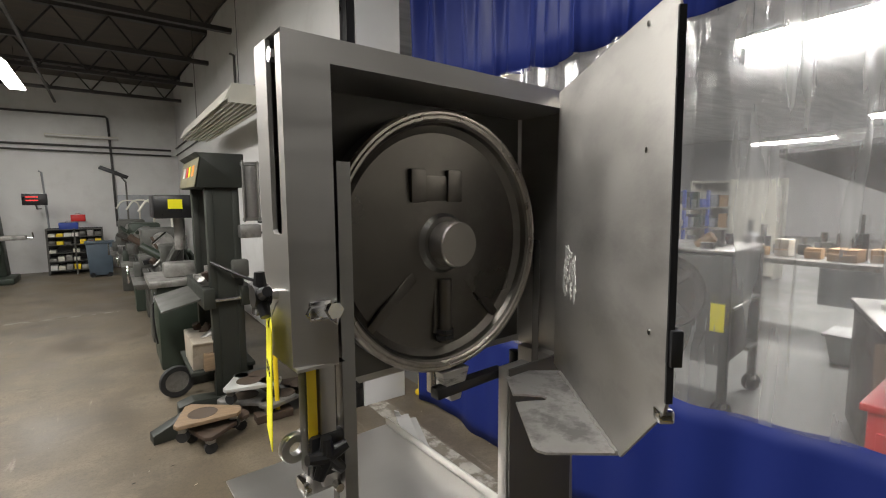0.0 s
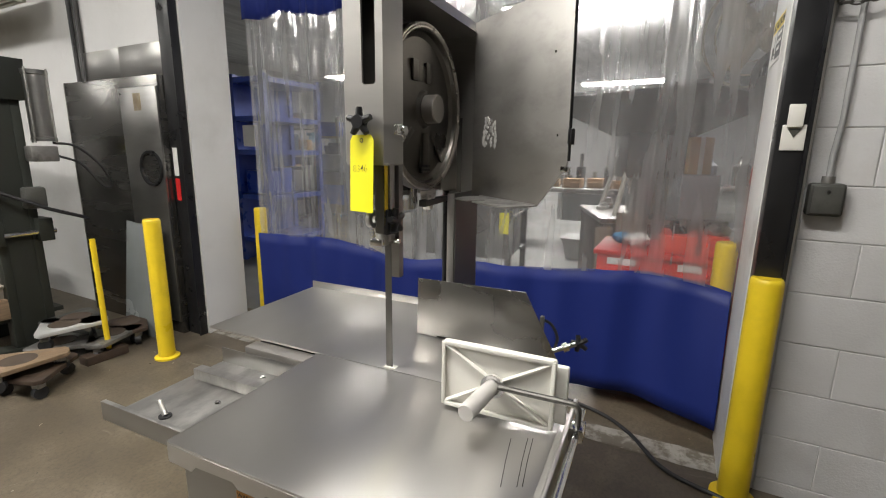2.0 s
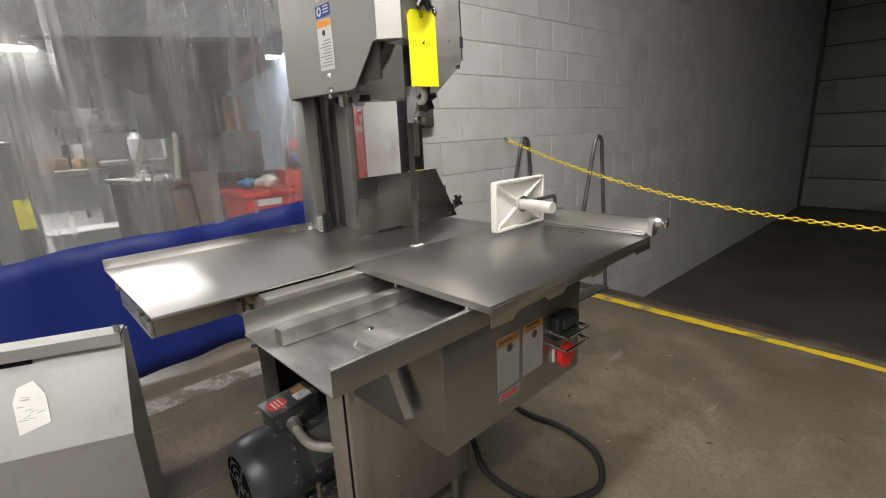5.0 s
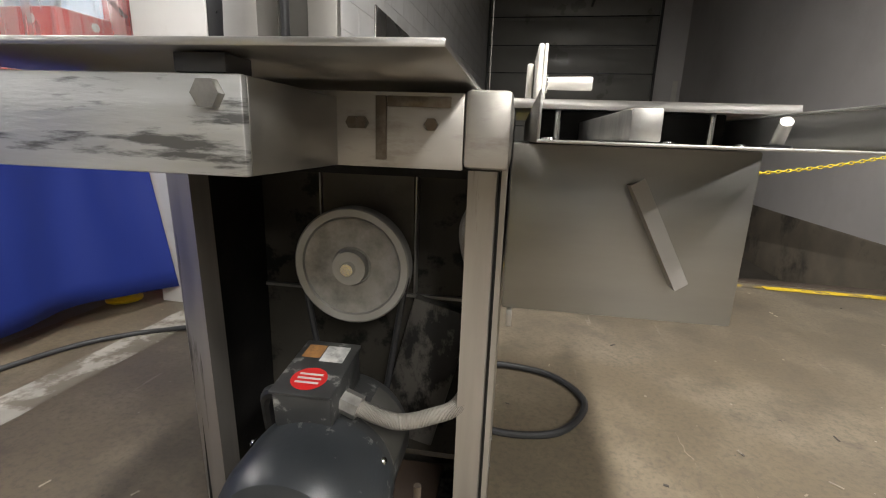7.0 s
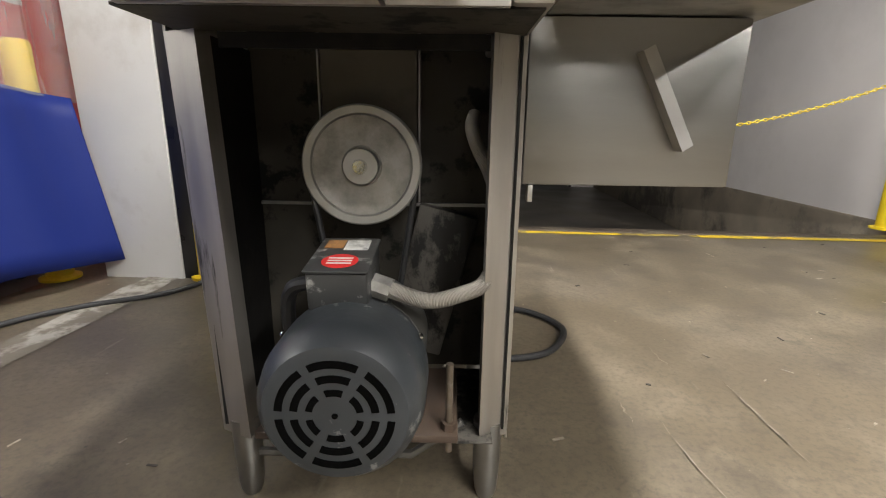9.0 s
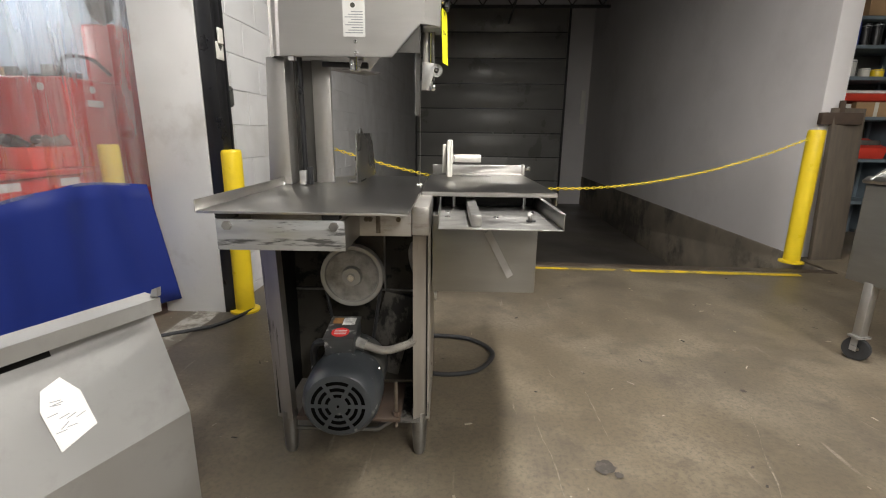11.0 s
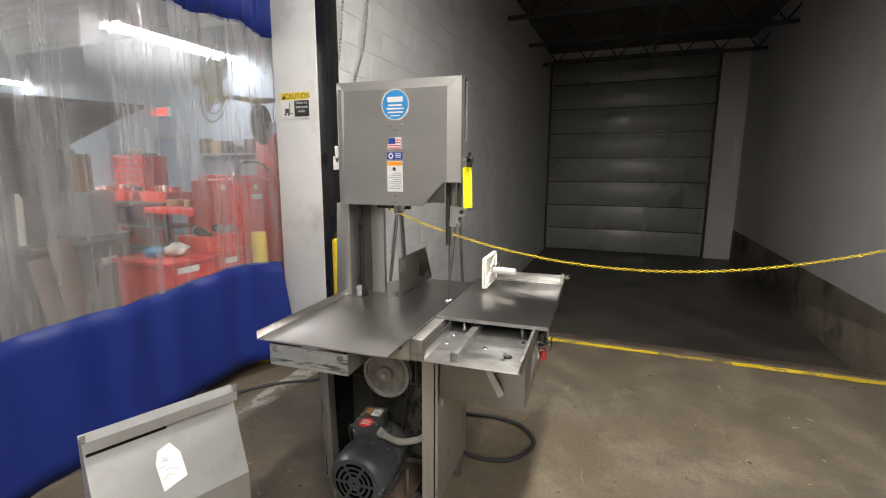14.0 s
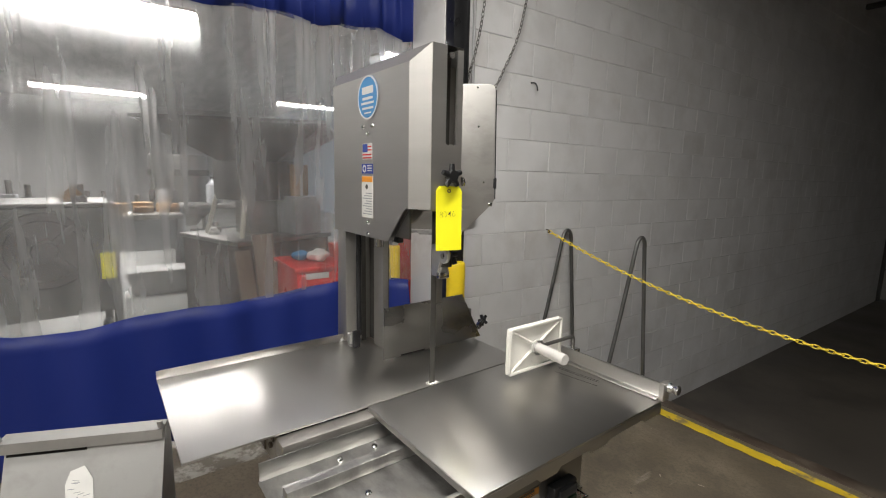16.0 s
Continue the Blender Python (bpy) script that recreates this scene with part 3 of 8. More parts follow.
def curtain():
    th = thing("strip_curtain", pose(0, 0, 0), "clear vinyl industrial curtain with blue top and hem", "curtain")
    y0, y1 = Y0 - 0.12, 3.12
    n = 640
    rnd = random.Random(21)
    creases = [(rnd.uniform(-0.3, 3.2), rnd.uniform(1.0, 2.3), rnd.uniform(0.12, 0.5), rnd.uniform(0.006, 0.014), rnd.choice((-1, 1)) * rnd.uniform(0.008, 0.022)) for k in range(130)]

    def fx(y, z):
        k = 0.5 + 0.5 * min(1, z / 2.4)
        top = max(0.0, (z - 2.2) / 1.1)
        c = 0.0
        if 0.85 < z < 2.5:
            for cy, cz, ch, cw, ca in creases:
                d = (y - cy) / cw
                if abs(d) < 3:
                    c += ca * math.exp(-d * d - ((z - cz) / ch) ** 2)
        return 2.17 + c + (0.030 * math.sin(9.5 * y + 0.6) + 0.018 * math.sin(21 * y + 2) + 0.03 * math.sin(3.1 * y)) * k + top * (0.045 * math.sin(44 * y + 2 * math.sin(5 * y)) + 0.02 * math.sin(71 * y))

    def seam_low(y):
        return 0.755 + 0.03 * math.sin(2.6 * y + 0.6) + 0.015 * math.sin(6 * y) - 0.02 * (y / 3)

    def seam_high(y):
        return 2.335 + 0.025 * math.sin(2.2 * y + 1) + 0.018 * math.sin(9.5 * y + 0.4) + 0.008 * math.sin(23 * y)

    def hem(y):
        q = min(1.0, max(0.0, (1.3 - y) / 1.1))
        return 0.022 + 0.012 * math.sin(7 * y) + 0.008 * math.sin(2.2 * y) + 0.075 * q * q * (3 - 2 * q)

    def swing(y, z):
        """The hem hangs forward where it ends at the jamb."""
        q = min(1.0, max(0.0, (0.42 - y) / 0.45))
        return 0.13 * max(0.0, 0.80 - z) / 0.70 * q * q * (3 - 2 * q)

    def sheet(lo, hi, rows, fold=1.0, off=0.0, start=y0):
        bm = bmesh.new()
        g = []
        for r in range(rows + 1):
            line = []
            for i in range(n + 1):
                y = start + (y1 - start) * i / n
                z = lo(y) + (hi(y) - lo(y)) * r / rows
                f = fx(y, z)
                line.append(bm.verts.new((2.17 + (f - 2.17) * fold + off - swing(y, z), y, z)))
            g.append(line)
        for a, b in zip(g, g[1:]):
            for i in range(n):
                bm.faces.new((a[i], a[i + 1], b[i + 1], b[i]))
        return bm
    part("clear_panel", sheet(seam_low, seam_high, 18, 0.45), VINYL, th, "clear glossy vinyl sheet with creases")
    bm = sheet(hem, lambda y: seam_low(y) + 0.012, 8, off=-0.004, start=-0.122)
    low = part("lower_panel", bm, BLUEV, th, "royal blue vinyl hem panel")
    bm = sheet(lambda y: seam_high(y) - 0.012, lambda y: 3.33, 6, off=-0.004)
    up = part("upper_panel", bm, BLUEV, th, "royal blue gathered vinyl top panel")
    for ob in (low, up):
        s = ob.modifiers.new("thickness", "SOLIDIFY")
        s.thickness = 0.003
    part("track", B(2.13, 2.21, Y0 - 0.2, Y1 + 0.1, 3.33, 3.40, 0.004), GALV, th, "galvanised curtain track")


curtain()


def door_track(y, name_label, deep=0.055, half=0.075):
    th = thing("door_track", pose(WX, y, 0), name_label, "door track", "sliding door tracks")
    bm = B(-deep, -0.003, -half, half, 0.0, 4.2, 0.004)
    part("channel", bm, BLACKP, th, "matt black vertical steel channel")
    part("edge", B(-deep - 0.012, -deep - 0.001, -half, -half + 0.012, 0.0, 4.2), BLACKP, th)
    return th


th = door_track(Y0 - 0.055, "black vertical track beside the doorway, with a latch", 0.09, 0.05)
part("latch_plate", B(-0.098, -0.0905, -0.036, 0.036, 1.44, 1.53, 0.003), WHITEP, th, "white plastic latch plate")
part("latch_body", B(-0.110, -0.0985, -0.022, 0.026, 1.52, 1.60, 0.004), WHITEP, th)
part("latch_arrow", P([(-0.02, 1.515), (0.02, 1.515), (0.0, 1.485)], "x", -0.1005, -0.0982), INK, th)
th = door_track(Y1 + 0.09, "black vertical track beside the doorway, with small stickers")
part("sticker_white", B(-0.058, -0.0555, 0.0, 0.05, 1.22, 1.42), PAPER, th, "white sticker")
part("sticker_red", B(-0.058, -0.0555, 0.0, 0.05, 1.04, 1.20), REDLAB, th, "red and white sticker")


# ---- painted lines on the floor ----
def stripe(name, pts, z, material, label):
    bm = bmesh.new()
    for (x0, x1, y0, y1) in pts:
        n = max(2, int((x1 - x0 + y1 - y0) / 0.06))
        horiz = (x1 - x0) > (y1 - y0)
        lo, hi = [], []
        for i in range(n + 1):
            f = i / n
            j = 0.012 * noise.noise(Vector((f * 30, x0, 3))), 0.012 * noise.noise(Vector((f * 30, y0, 9)))
            if horiz:
                x = x0 + (x1 - x0) * f
                lo.append(bm.verts.new((x, y0 + j[0], z)))
                hi.append(bm.verts.new((x, y1 + j[1], z)))
            else:
                y = y0 + (y1 - y0) * f
                lo.append(bm.verts.new((x0 + j[0], y, z)))
                hi.append(bm.verts.new((x1 + j[1], y, z)))
        for i in range(n):
            bm.faces.new((lo[i], lo[i + 1], hi[i + 1], hi[i]))
    return setting(name, bm, material, label)


stripe("floor_line_ramp", [(-2.39, -1.04, -1.34, -1.27), (-0.54, 0.25, -1.335, -1.28), (0.25, WX, -1.345, -1.265)], 0.004, STRIPE, "worn yellow painted line along the pit edge")
stripe("floor_line_faded", [(-1.03, -0.55, -1.335, -1.275)], 0.004, mat("faded_yellow_paint", (0.40, 0.29, 0.05), 0.6, 0, 0.2, 10, 0.3, 50, stain=(0.15, 0.125, 0.09), stain_amount=1.0, stain_scale=7, edge=(0.46, 0.56)), "nearly worn-off yellow line along the pit edge")
stripe("floor_line_shop", [(-7.0, 0.25, 8.25, 8.33)], 0.004, WHITESTRIPE, "faint white painted line across the shop floor")
stripe("floor_line_doorway", [(1.78, 1.93, -0.15, 3.4)], 0.004, WHITESTRIPE, "chipped white line along the doorway threshold")

# ---- bollards ----


def bollard(x, y, h, r, label, m=None):
    th = thing("bollard", pose(x, y, 0), label, "bollard", "safety bollards")
    part("post", lathe(bmesh.new(), [(0, 0), (r, 0), (r, h - 0.02), (r * 0.95, h - 0.006), (r * 0.85, h), (0, h)], seg=28), YELLOW, th)
    part("collar", lathe(bmesh.new(), [(r * 1.001, 0), (r * 1.5, 0.0), (r * 1.5, 0.012), (r * 1.001, 0.02)], seg=28), YELLOW, th)
    return th


bollard(1.655, -0.178, 0.965, 0.057, "yellow steel bollard beside the curtained doorway")
bollard(1.345, 3.19, 0.965, 0.052, "yellow steel bollard beside the curtained doorway")
bollard(2.275, 3.255, 0.94, 0.05, "yellow steel bollard behind the curtain's edge")
bollard(2.30, -0.09, 0.985, 0.052, "yellow steel bollard behind the clear curtain")
bollard(-2.60, -1.74, 1.15, 0.065, "tall yellow steel bollard with a chain hooked on")

# ---- the meat band saw ----
SAW = thing("meat_band_saw", pose(0.48, 0.76, 0, 0, 0, 2.5), "stainless steel upright meat band saw with its wheel door open", "band saw")


def loop_shell(bm, loops, skip=(), caps=(True, True)):
    rings = [[bm.verts.new(p) for p in lp] for lp in loops]
    k = len(rings[0])
    for a, b in zip(rings, rings[1:]):
        for i in range(k):
            if i not in skip:
                bm.faces.new((a[i], a[(i + 1) % k], b[(i + 1) % k], b[i]))
    if caps[0]:
        bm.faces.new(rings[0][::-1])
    if caps[1]:
        bm.faces.new(rings[-1])
    return bm


def saw_head():
    # outline, clockwise from the top by the blade: u, z
    out = [(-0.066, 1.794), (0.480, 1.794), (0.480, 1.295), (0.085, 1.295), (-0.005, 1.392), (-0.066, 1.392)]
    face = [(-0.020, 1.752), (0.425, 1.752), (0.438, 1.295), (0.085, 1.295), (-0.005, 1.392), (-0.020, 1.392)]
    lip = [(-0.014, 1.758), (0.462, 1.758), (0.462, 1.295), (0.085, 1.295), (-0.005, 1.392), (-0.014, 1.392)]
    deep = [(-0.014, 1.758), (0.462, 1.758), (0.462, 1.295), (0.085, 1.295), (-0.005, 1.392), (-0.014, 1.392)]
    bm = bmesh.new()
    loops = [[(u, 0.098, z) for u, z in face], [(u, 0.062, z) for u, z in out], [(u, -0.034, z) for u, z in out]]
    # the blade-side wall is a slotted plate of its own
    loop_shell(bm, loops, skip=(2, 3, 5), caps=(True, False))
    bv = [[(-0.066, 0.062, 1.794), (-0.066, 0.062, 1.392), (-0.020, 0.098, 1.392), (-0.020, 0.098, 1.752)]]
    bm.faces.new([bm.verts.new(p) for p in bv[0]])
    loop_shell(bm, [[(u, -0.034, z) for u, z in out], [(u, -0.051, z) for u, z in lip], [(u, 0.085, z) for u, z in deep]], skip=(2, 3), caps=(False, True))
    bmesh.ops.remove_doubles(bm, verts=bm.verts[:], dist=0.0002)
    head = part("head_shell", bm, STEEL, SAW, "folded matt stainless head casing with bevelled edges")
    ring = [(-0.034, 1.392), (0.062, 1.392), (0.062, 1.794), (0.018, 1.794), (0.018, 1.560), (0.014, 1.555), (-0.012, 1.555), (-0.016, 1.560), (-0.016, 1.788), (-0.034, 1.788)]
    bm = P(ring, "x", -0.067, -0.061)
    part("slotted_plate", bm, STEEL, SAW, "slotted stainless side plate")
    # dark sheet behind the slot stands for the shade inside
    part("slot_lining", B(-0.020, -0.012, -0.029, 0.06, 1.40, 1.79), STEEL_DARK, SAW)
    part("slot_bolt", C((-0.068, 0.003, 1.772), (-0.050, 0.003, 1.772), 0.009, seg=6), CHROME, SAW, "hexagon bolt")
    part("bottom_plate", B(-0.066, -0.012, -0.046, 0.062, 1.388, 1.392), STEEL, SAW)
    # inner back wall of the head, dark for its shade, and the tension bracket
    part("inner_panel", B(-0.005, 0.459, 0.078, 0.084, 1.31, 1.762), STEEL_DARK, SAW, "inner wall of the head, coloured dark for its shade")
    bm = B(0.15, 0.28, 0.03, 0.077, 1.60, 1.66, 0.006)
    box(bm, 0.15, 0.18, 0.02, 0.03, 1.57, 1.66, 0.004)
    box(bm, 0.25, 0.28, 0.02, 0.03, 1.57, 1.66, 0.004)
    part("tension_bracket", bm, CAST, SAW)
    part("tension_screw", C((0.215, 0.05, 1.26), (0.215, 0.05, 1.50), 0.014), CHROME, SAW)
    part("latch", B(-0.052, -0.024, -0.058, -0.0485, 1.452, 1.476, 0.003), CHROME, SAW, "wire latch")
    bm = bmesh.new()
    tube(bm, [(-0.030, -0.056, 1.47), (-0.052, -0.058, 1.47), (-0.056, -0.058, 1.462), (-0.052, -0.058, 1.454), (-0.030, -0.056, 1.454), (-0.018, -0.057, 1.444), (-0.014, -0.057, 1.462), (-0.020, -0.057, 1.473)], 0.0022, 6)
    part("latch_wire", bm, CHROME, SAW)
    cyl2 = C((-0.021, -0.0465, 1.462), (-0.021, -0.062, 1.462), 0.011, seg=6)
    part("latch_nut", cyl2, CHROME, SAW)


saw_head()


def saw_wheel():
    c = (0.203, 0.012, 1.527)
    w = new("upper_wheel", mesh_of("upper_wheel", lathe(bmesh.new(), [(0.0, -0.004), (0.05, -0.004), (0.150, 0.006), (0.176, 0.005), (0.187, -0.003), (0.190, -0.012), (0.195, -0.016), (0.2065, -0.016), (0.2085, -0.012), (0.2085, 0.018), (0.204, 0.022), (0.188, 0.022), (0.183, 0.016), (0.0, 0.016)], c, (0, 1, 0), 72), WHEELF))
    w.parent = SAW
    w["label"] = "dark polished band wheel"
    part("rim", lathe(bmesh.new(), [(0.193, -0.0162), (0.1955, -0.0185), (0.1995, -0.0190), (0.2010, -0.0178), (0.2025, -0.0190), (0.2060, -0.0190), (0.2094, -0.0165), (0.2094, -0.012), (0.193, -0.0125)], c, (0, 1, 0), 72), RIMST, w, "dull rolled rim")
    part("hub", lathe(bmesh.new(), [(0.036, -0.005), (0.036, -0.016), (0.036, -0.043), (0.034, -0.046), (0, -0.046)], c, (0, 1, 0), 36), HUBST, w, "dull turned steel hub cap")
    part("hub_collar", lathe(bmesh.new(), [(0.050, -0.003), (0.046, -0.008), (0.043, -0.012), (0.0362, -0.013), (0.0362, -0.003)], c, (0, 1, 0), 36), STEEL_DARK, w, "dark hub collar")
    # two webs that run from the hub to the rim, and the clamp that shows above it
    for a, hw, r1 in ((268, 0.016, 0.150), (312, 0.010, 0.185), (222, 0.010, 0.185)):
        ca, sa = math.cos(radians(a)), math.sin(radians(a))
        m = Matrix.Translation(c) @ Matrix(((ca, 0, -sa, 0), (0, 1, 0, 0), (sa, 0, ca, 0), (0, 0, 0, 1)))
        part("spoke_rib", P([(0.05, -hw), (r1, -hw * 0.7), (r1, hw * 0.7), (0.05, hw)], "y", -0.0015, 0.005, 0.0012, m), WHEELF, w)
    m = Matrix.Translation(c)
    part("clamp_stud", C((c[0] + 0.002, c[1] - 0.004, c[2] - 0.165), (c[0] + 0.002, c[1] - 0.004, c[2] - 0.06), 0.0125, seg=16), WHEELF, w)
    for z in (-0.150, -0.160):
        part("clamp_nut", C((c[0] + 0.002, c[1] - 0.004, c[2] + z), (c[0] + 0.002, c[1] - 0.004, c[2] + z + 0.007), 0.016, seg=6), BLACKP, w)
    for u0, u1 in ((-0.062, -0.034), (0.010, 0.040)):
        part("balance_lug", B(u0, u1, -0.006, 0.004, 0.066, 0.118, 0.002, m), WHEELF, w)
    part("balance_bar", B(-0.034, 0.010, -0.003, 0.004, 0.068, 0.108, 0.002, m), WHEELF, w)
    # lower stub bracket and drip wiper
    part("wiper_bracket", P([(0.185, 1.315), (0.245, 1.315), (0.225, 1.262), (0.205, 1.262)], "y", -0.01, 0.012, 0.002), GALV, SAW)
    part("wiper_arm", P([(0.175, 1.272), (0.175, 1.291), (0.330, 1.292), (0.330, 1.276)], "y", -0.012, 0.010, 0.003), BLACKP, SAW, "black wiper arm")


saw_wheel()


def saw_door():
    # swung open on its hinge at the column side
    ang = math.atan2(-0.788, -0.616)
    m = Matrix.Translation((0.432, -0.046, 0)) @ Matrix.Rotation(ang, 4, "Z")
    d = part("wheel_door", P([(0.0, 1.286), (0.321, 1.286), (0.418, 1.386), (0.424, 1.402), (0.416, 1.768), (0.411, 1.782), (0.397, 1.787), (0.0, 1.787)], "y", -0.0035, 0.0, 0.0008, m), DOORST, SAW, "open scuffed stainless wheel door")
    # inside of the door faces local -y
    flange = [(0.040, -0.104), (0.140, -0.104), (0.143, -0.080), (0.148, -0.058), (0.156, -0.052), (0.164, -0.058), (0.166, -0.082), (0.170, -0.104), (0.296, -0.104), (0.306, -0.100), (0.312, -0.090), (0.315, -0.003), (0.040, -0.003)]
    part("door_flange", P(flange, "z", 1.2845, 1.2878, 0.0, m), SCUFF, d, "scuffed notched bottom flange")
    part("flange_weld", tube(bmesh.new(), [m @ Vector((0.05 + 0.265 * k / 30, -0.0045 - 0.0015 * math.sin(k * 2.3), 1.2885)) for k in range(31)], 0.0028, 6), CAST_BRIGHT, d, "rough weld seam")
    part("door_edge", P([(0.4245, 1.402), (0.4165, 1.768), (0.4195, 1.768), (0.4275, 1.402)], "y", -0.0055, 0.001, 0.0, m), BLACKP, d, "black edge trim")
    bm = bmesh.new()
    rnd = random.Random(4)
    for k in range(60):
        h = rnd.random()
        cx, cz = 0.092 + rnd.uniform(-0.034, 0.034) * (1.1 - 0.4 * h), 1.434 + 0.080 * h
        r0, k0 = rnd.uniform(0.003, 0.009), rnd.randint(4, 6)
        prism(bm, [(cx + r0 * rnd.uniform(0.4, 1.0) * math.cos(6.283 * i / k0), cz + r0 * rnd.uniform(0.5, 1.4) * math.sin(6.283 * i / k0)) for i in range(k0)], "y", -0.0046, -0.0036, 0, m)
    part("torn_sticker", bm, PAPER, d, "torn white sticker", smooth=False)
    for q in ((0.362, 1.647), (0.355, 1.775), (0.385, 1.46)):
        part("rivet", C(m @ Vector((q[0], -0.0036, q[1])), m @ Vector((q[0], -0.005, q[1])), 0.003, seg=8), CHROME, d)
    part("catch", B(0.402, 0.418, -0.006, 0.010, 1.376, 1.390, 0.003, m), CHROME, d, "bright welded corner")
    part("gasket_clip", B(0.418, 0.430, -0.004, 0.008, 1.438, 1.474, 0.002, m), BLACKP, d)
    part("hinge", C((0.436, -0.050, 1.31), (0.436, -0.050, 1.785), 0.005, seg=10), STEEL, d)


saw_door()


def saw_column():
    bm = B(0.440, 0.500, -0.035, 0.058, 0.886, 1.296, 0.002)
    # outer leg of the column leans slightly outwards below
    for v in bm.verts:
        if v.co.z < 1.0 and v.co.x > 0.48:
            v.co.x += 0.016
    part("column_post", bm, STEEL, SAW, "stainless outer column post")
    bm = B(0.310, 0.372, -0.036, -0.014, 0.886, 1.300, 0.002)
    part("column_post", bm, STEEL, SAW, "stainless inner column post")
    part("column_front", B(0.313, 0.492, -0.041, -0.0365, 0.886, 1.30), STEEL_DARK, SAW, "dark column web")
    part("return_blade", B(0.4235, 0.4245, -0.010, 0.006, 0.886, 1.52), STEEL_DARK, SAW)
    part("guide_rod", C((0.398, 0.03, 0.92), (0.398, 0.03, 1.30), 0.009), BLACKP, SAW)
    part("blade_cleaner", B(0.385, 0.408, 0.045, 0.072, 0.886, 0.934, 0.004), GALV, SAW, "grey scraper block")
    part("cleaner_pad", B(0.366, 0.382, 0.04, 0.066, 0.886, 0.946, 0.004), BLACKP, SAW)


saw_column()


def saw_blade_guard():
    part("blade", B(-0.0006, 0.0006, -0.010, 0.008, 0.80, 1.42), STEEL_DARK, SAW, "narrow dark saw blade")
    part("guard_bar", P([(0.0, -0.031), (0.019, -0.031), (0.019, -0.008), (0.0175, -0.008), (0.0175, -0.0295), (0.0015, -0.0295), (0.0015, -0.008), (0.0, -0.008)], "z", 1.123, 1.646), STEEL_DULL, SAW, "long folded steel blade guard")
    part("guide_post", B(-0.030, -0.008, -0.026, -0.004, 1.215, 1.392, 0.002), STEEL, SAW, "square steel guide post")
    part("guide_post", B(-0.048, -0.034, -0.02, 0.004, 1.235, 1.392, 0.002), STEEL_DARK, SAW)
    part("gauge_tape", B(-0.046, -0.033, -0.0222, -0.0212, 1.255, 1.391), YELLOW, SAW, "yellow gauge strip")
    bm = B(-0.042, 0.000, -0.020, 0.006, 1.206, 1.236, 0.004)
    part("guide_block", bm, CAST, SAW, "cast blade guide block")
    lug = part("guide_lug", lathe(bmesh.new(), [(0.009, 0.0), (0.019, 0.0), (0.021, 0.003), (0.021, 0.009), (0.019, 0.012), (0.009, 0.012), (0.009, 0.0)], (-0.055, 0.0, 1.268), (0, 1, 0), 28), CAST_BRIGHT, SAW, "bright cast lug with a hole")
    part("lug_arm", P([(-0.022, 1.294), (-0.050, 1.289), (-0.0365, 1.280), (-0.0345, 1.262), (-0.045, 1.2500), (-0.032, 1.222), (-0.028, 1.207), (-0.006, 1.207), (-0.006, 1.294)], "y", 0.0005, 0.0115, 0.0015), CAST_BRIGHT, lug)
    part("guide_rod", C((-0.033, 0.006, 1.29), (-0.033, 0.006, 1.392), 0.0045, seg=10), CHROME, SAW, "thin bright guide rod")
    part("guide_bracket", B(-0.052, -0.034, -0.016, 0.016, 1.204, 1.222, 0.003), CHROME, SAW, "bright folded guide bracket")
    star = bmesh.new()
    for k in range(5):
        a = 2 * math.pi * k / 5 + 0.4
        cyl(star, (-0.028, -0.037, 1.264), (-0.028 + 0.029 * math.cos(a), -0.041, 1.264 + 0.029 * math.sin(a)), 0.011, 0.007, 10)
    cyl(star, (-0.028, -0.020, 1.264), (-0.028, -0.046, 1.264), 0.014)
    part("guide_knob", star, BLACKP, SAW, "black star knob")
    part("guide_clamp", B(-0.046, 0.002, -0.030, -0.012, 1.232, 1.290, 0.004), BLACKP, SAW, "black clamp body")
    part("clamp_screw", C((-0.012, -0.040, 1.215), (-0.012, -0.026, 1.215), 0.006, seg=10), CHROME, SAW)
    # star knob that locks the guide post, on the slotted side
    star = bmesh.new()
    for k in range(5):
        a = 2 * math.pi * k / 5 + 0.3
        cyl(star, (-0.088, 0.012, 1.478), (-0.088, 0.012 + 0.030 * math.cos(a), 1.478 + 0.030 * math.sin(a)), 0.010, 0.0065, 10)
    cyl(star, (-0.078, 0.012, 1.478), (-0.098, 0.012, 1.478), 0.014)
    part("lock_knob", star, BLACKP, SAW, "black plastic star knob")
    part("knob_stud", C((-0.066, 0.012, 1.478), (-0.08, 0.012, 1.478), 0.007), CHROME, SAW)


saw_blade_guard()


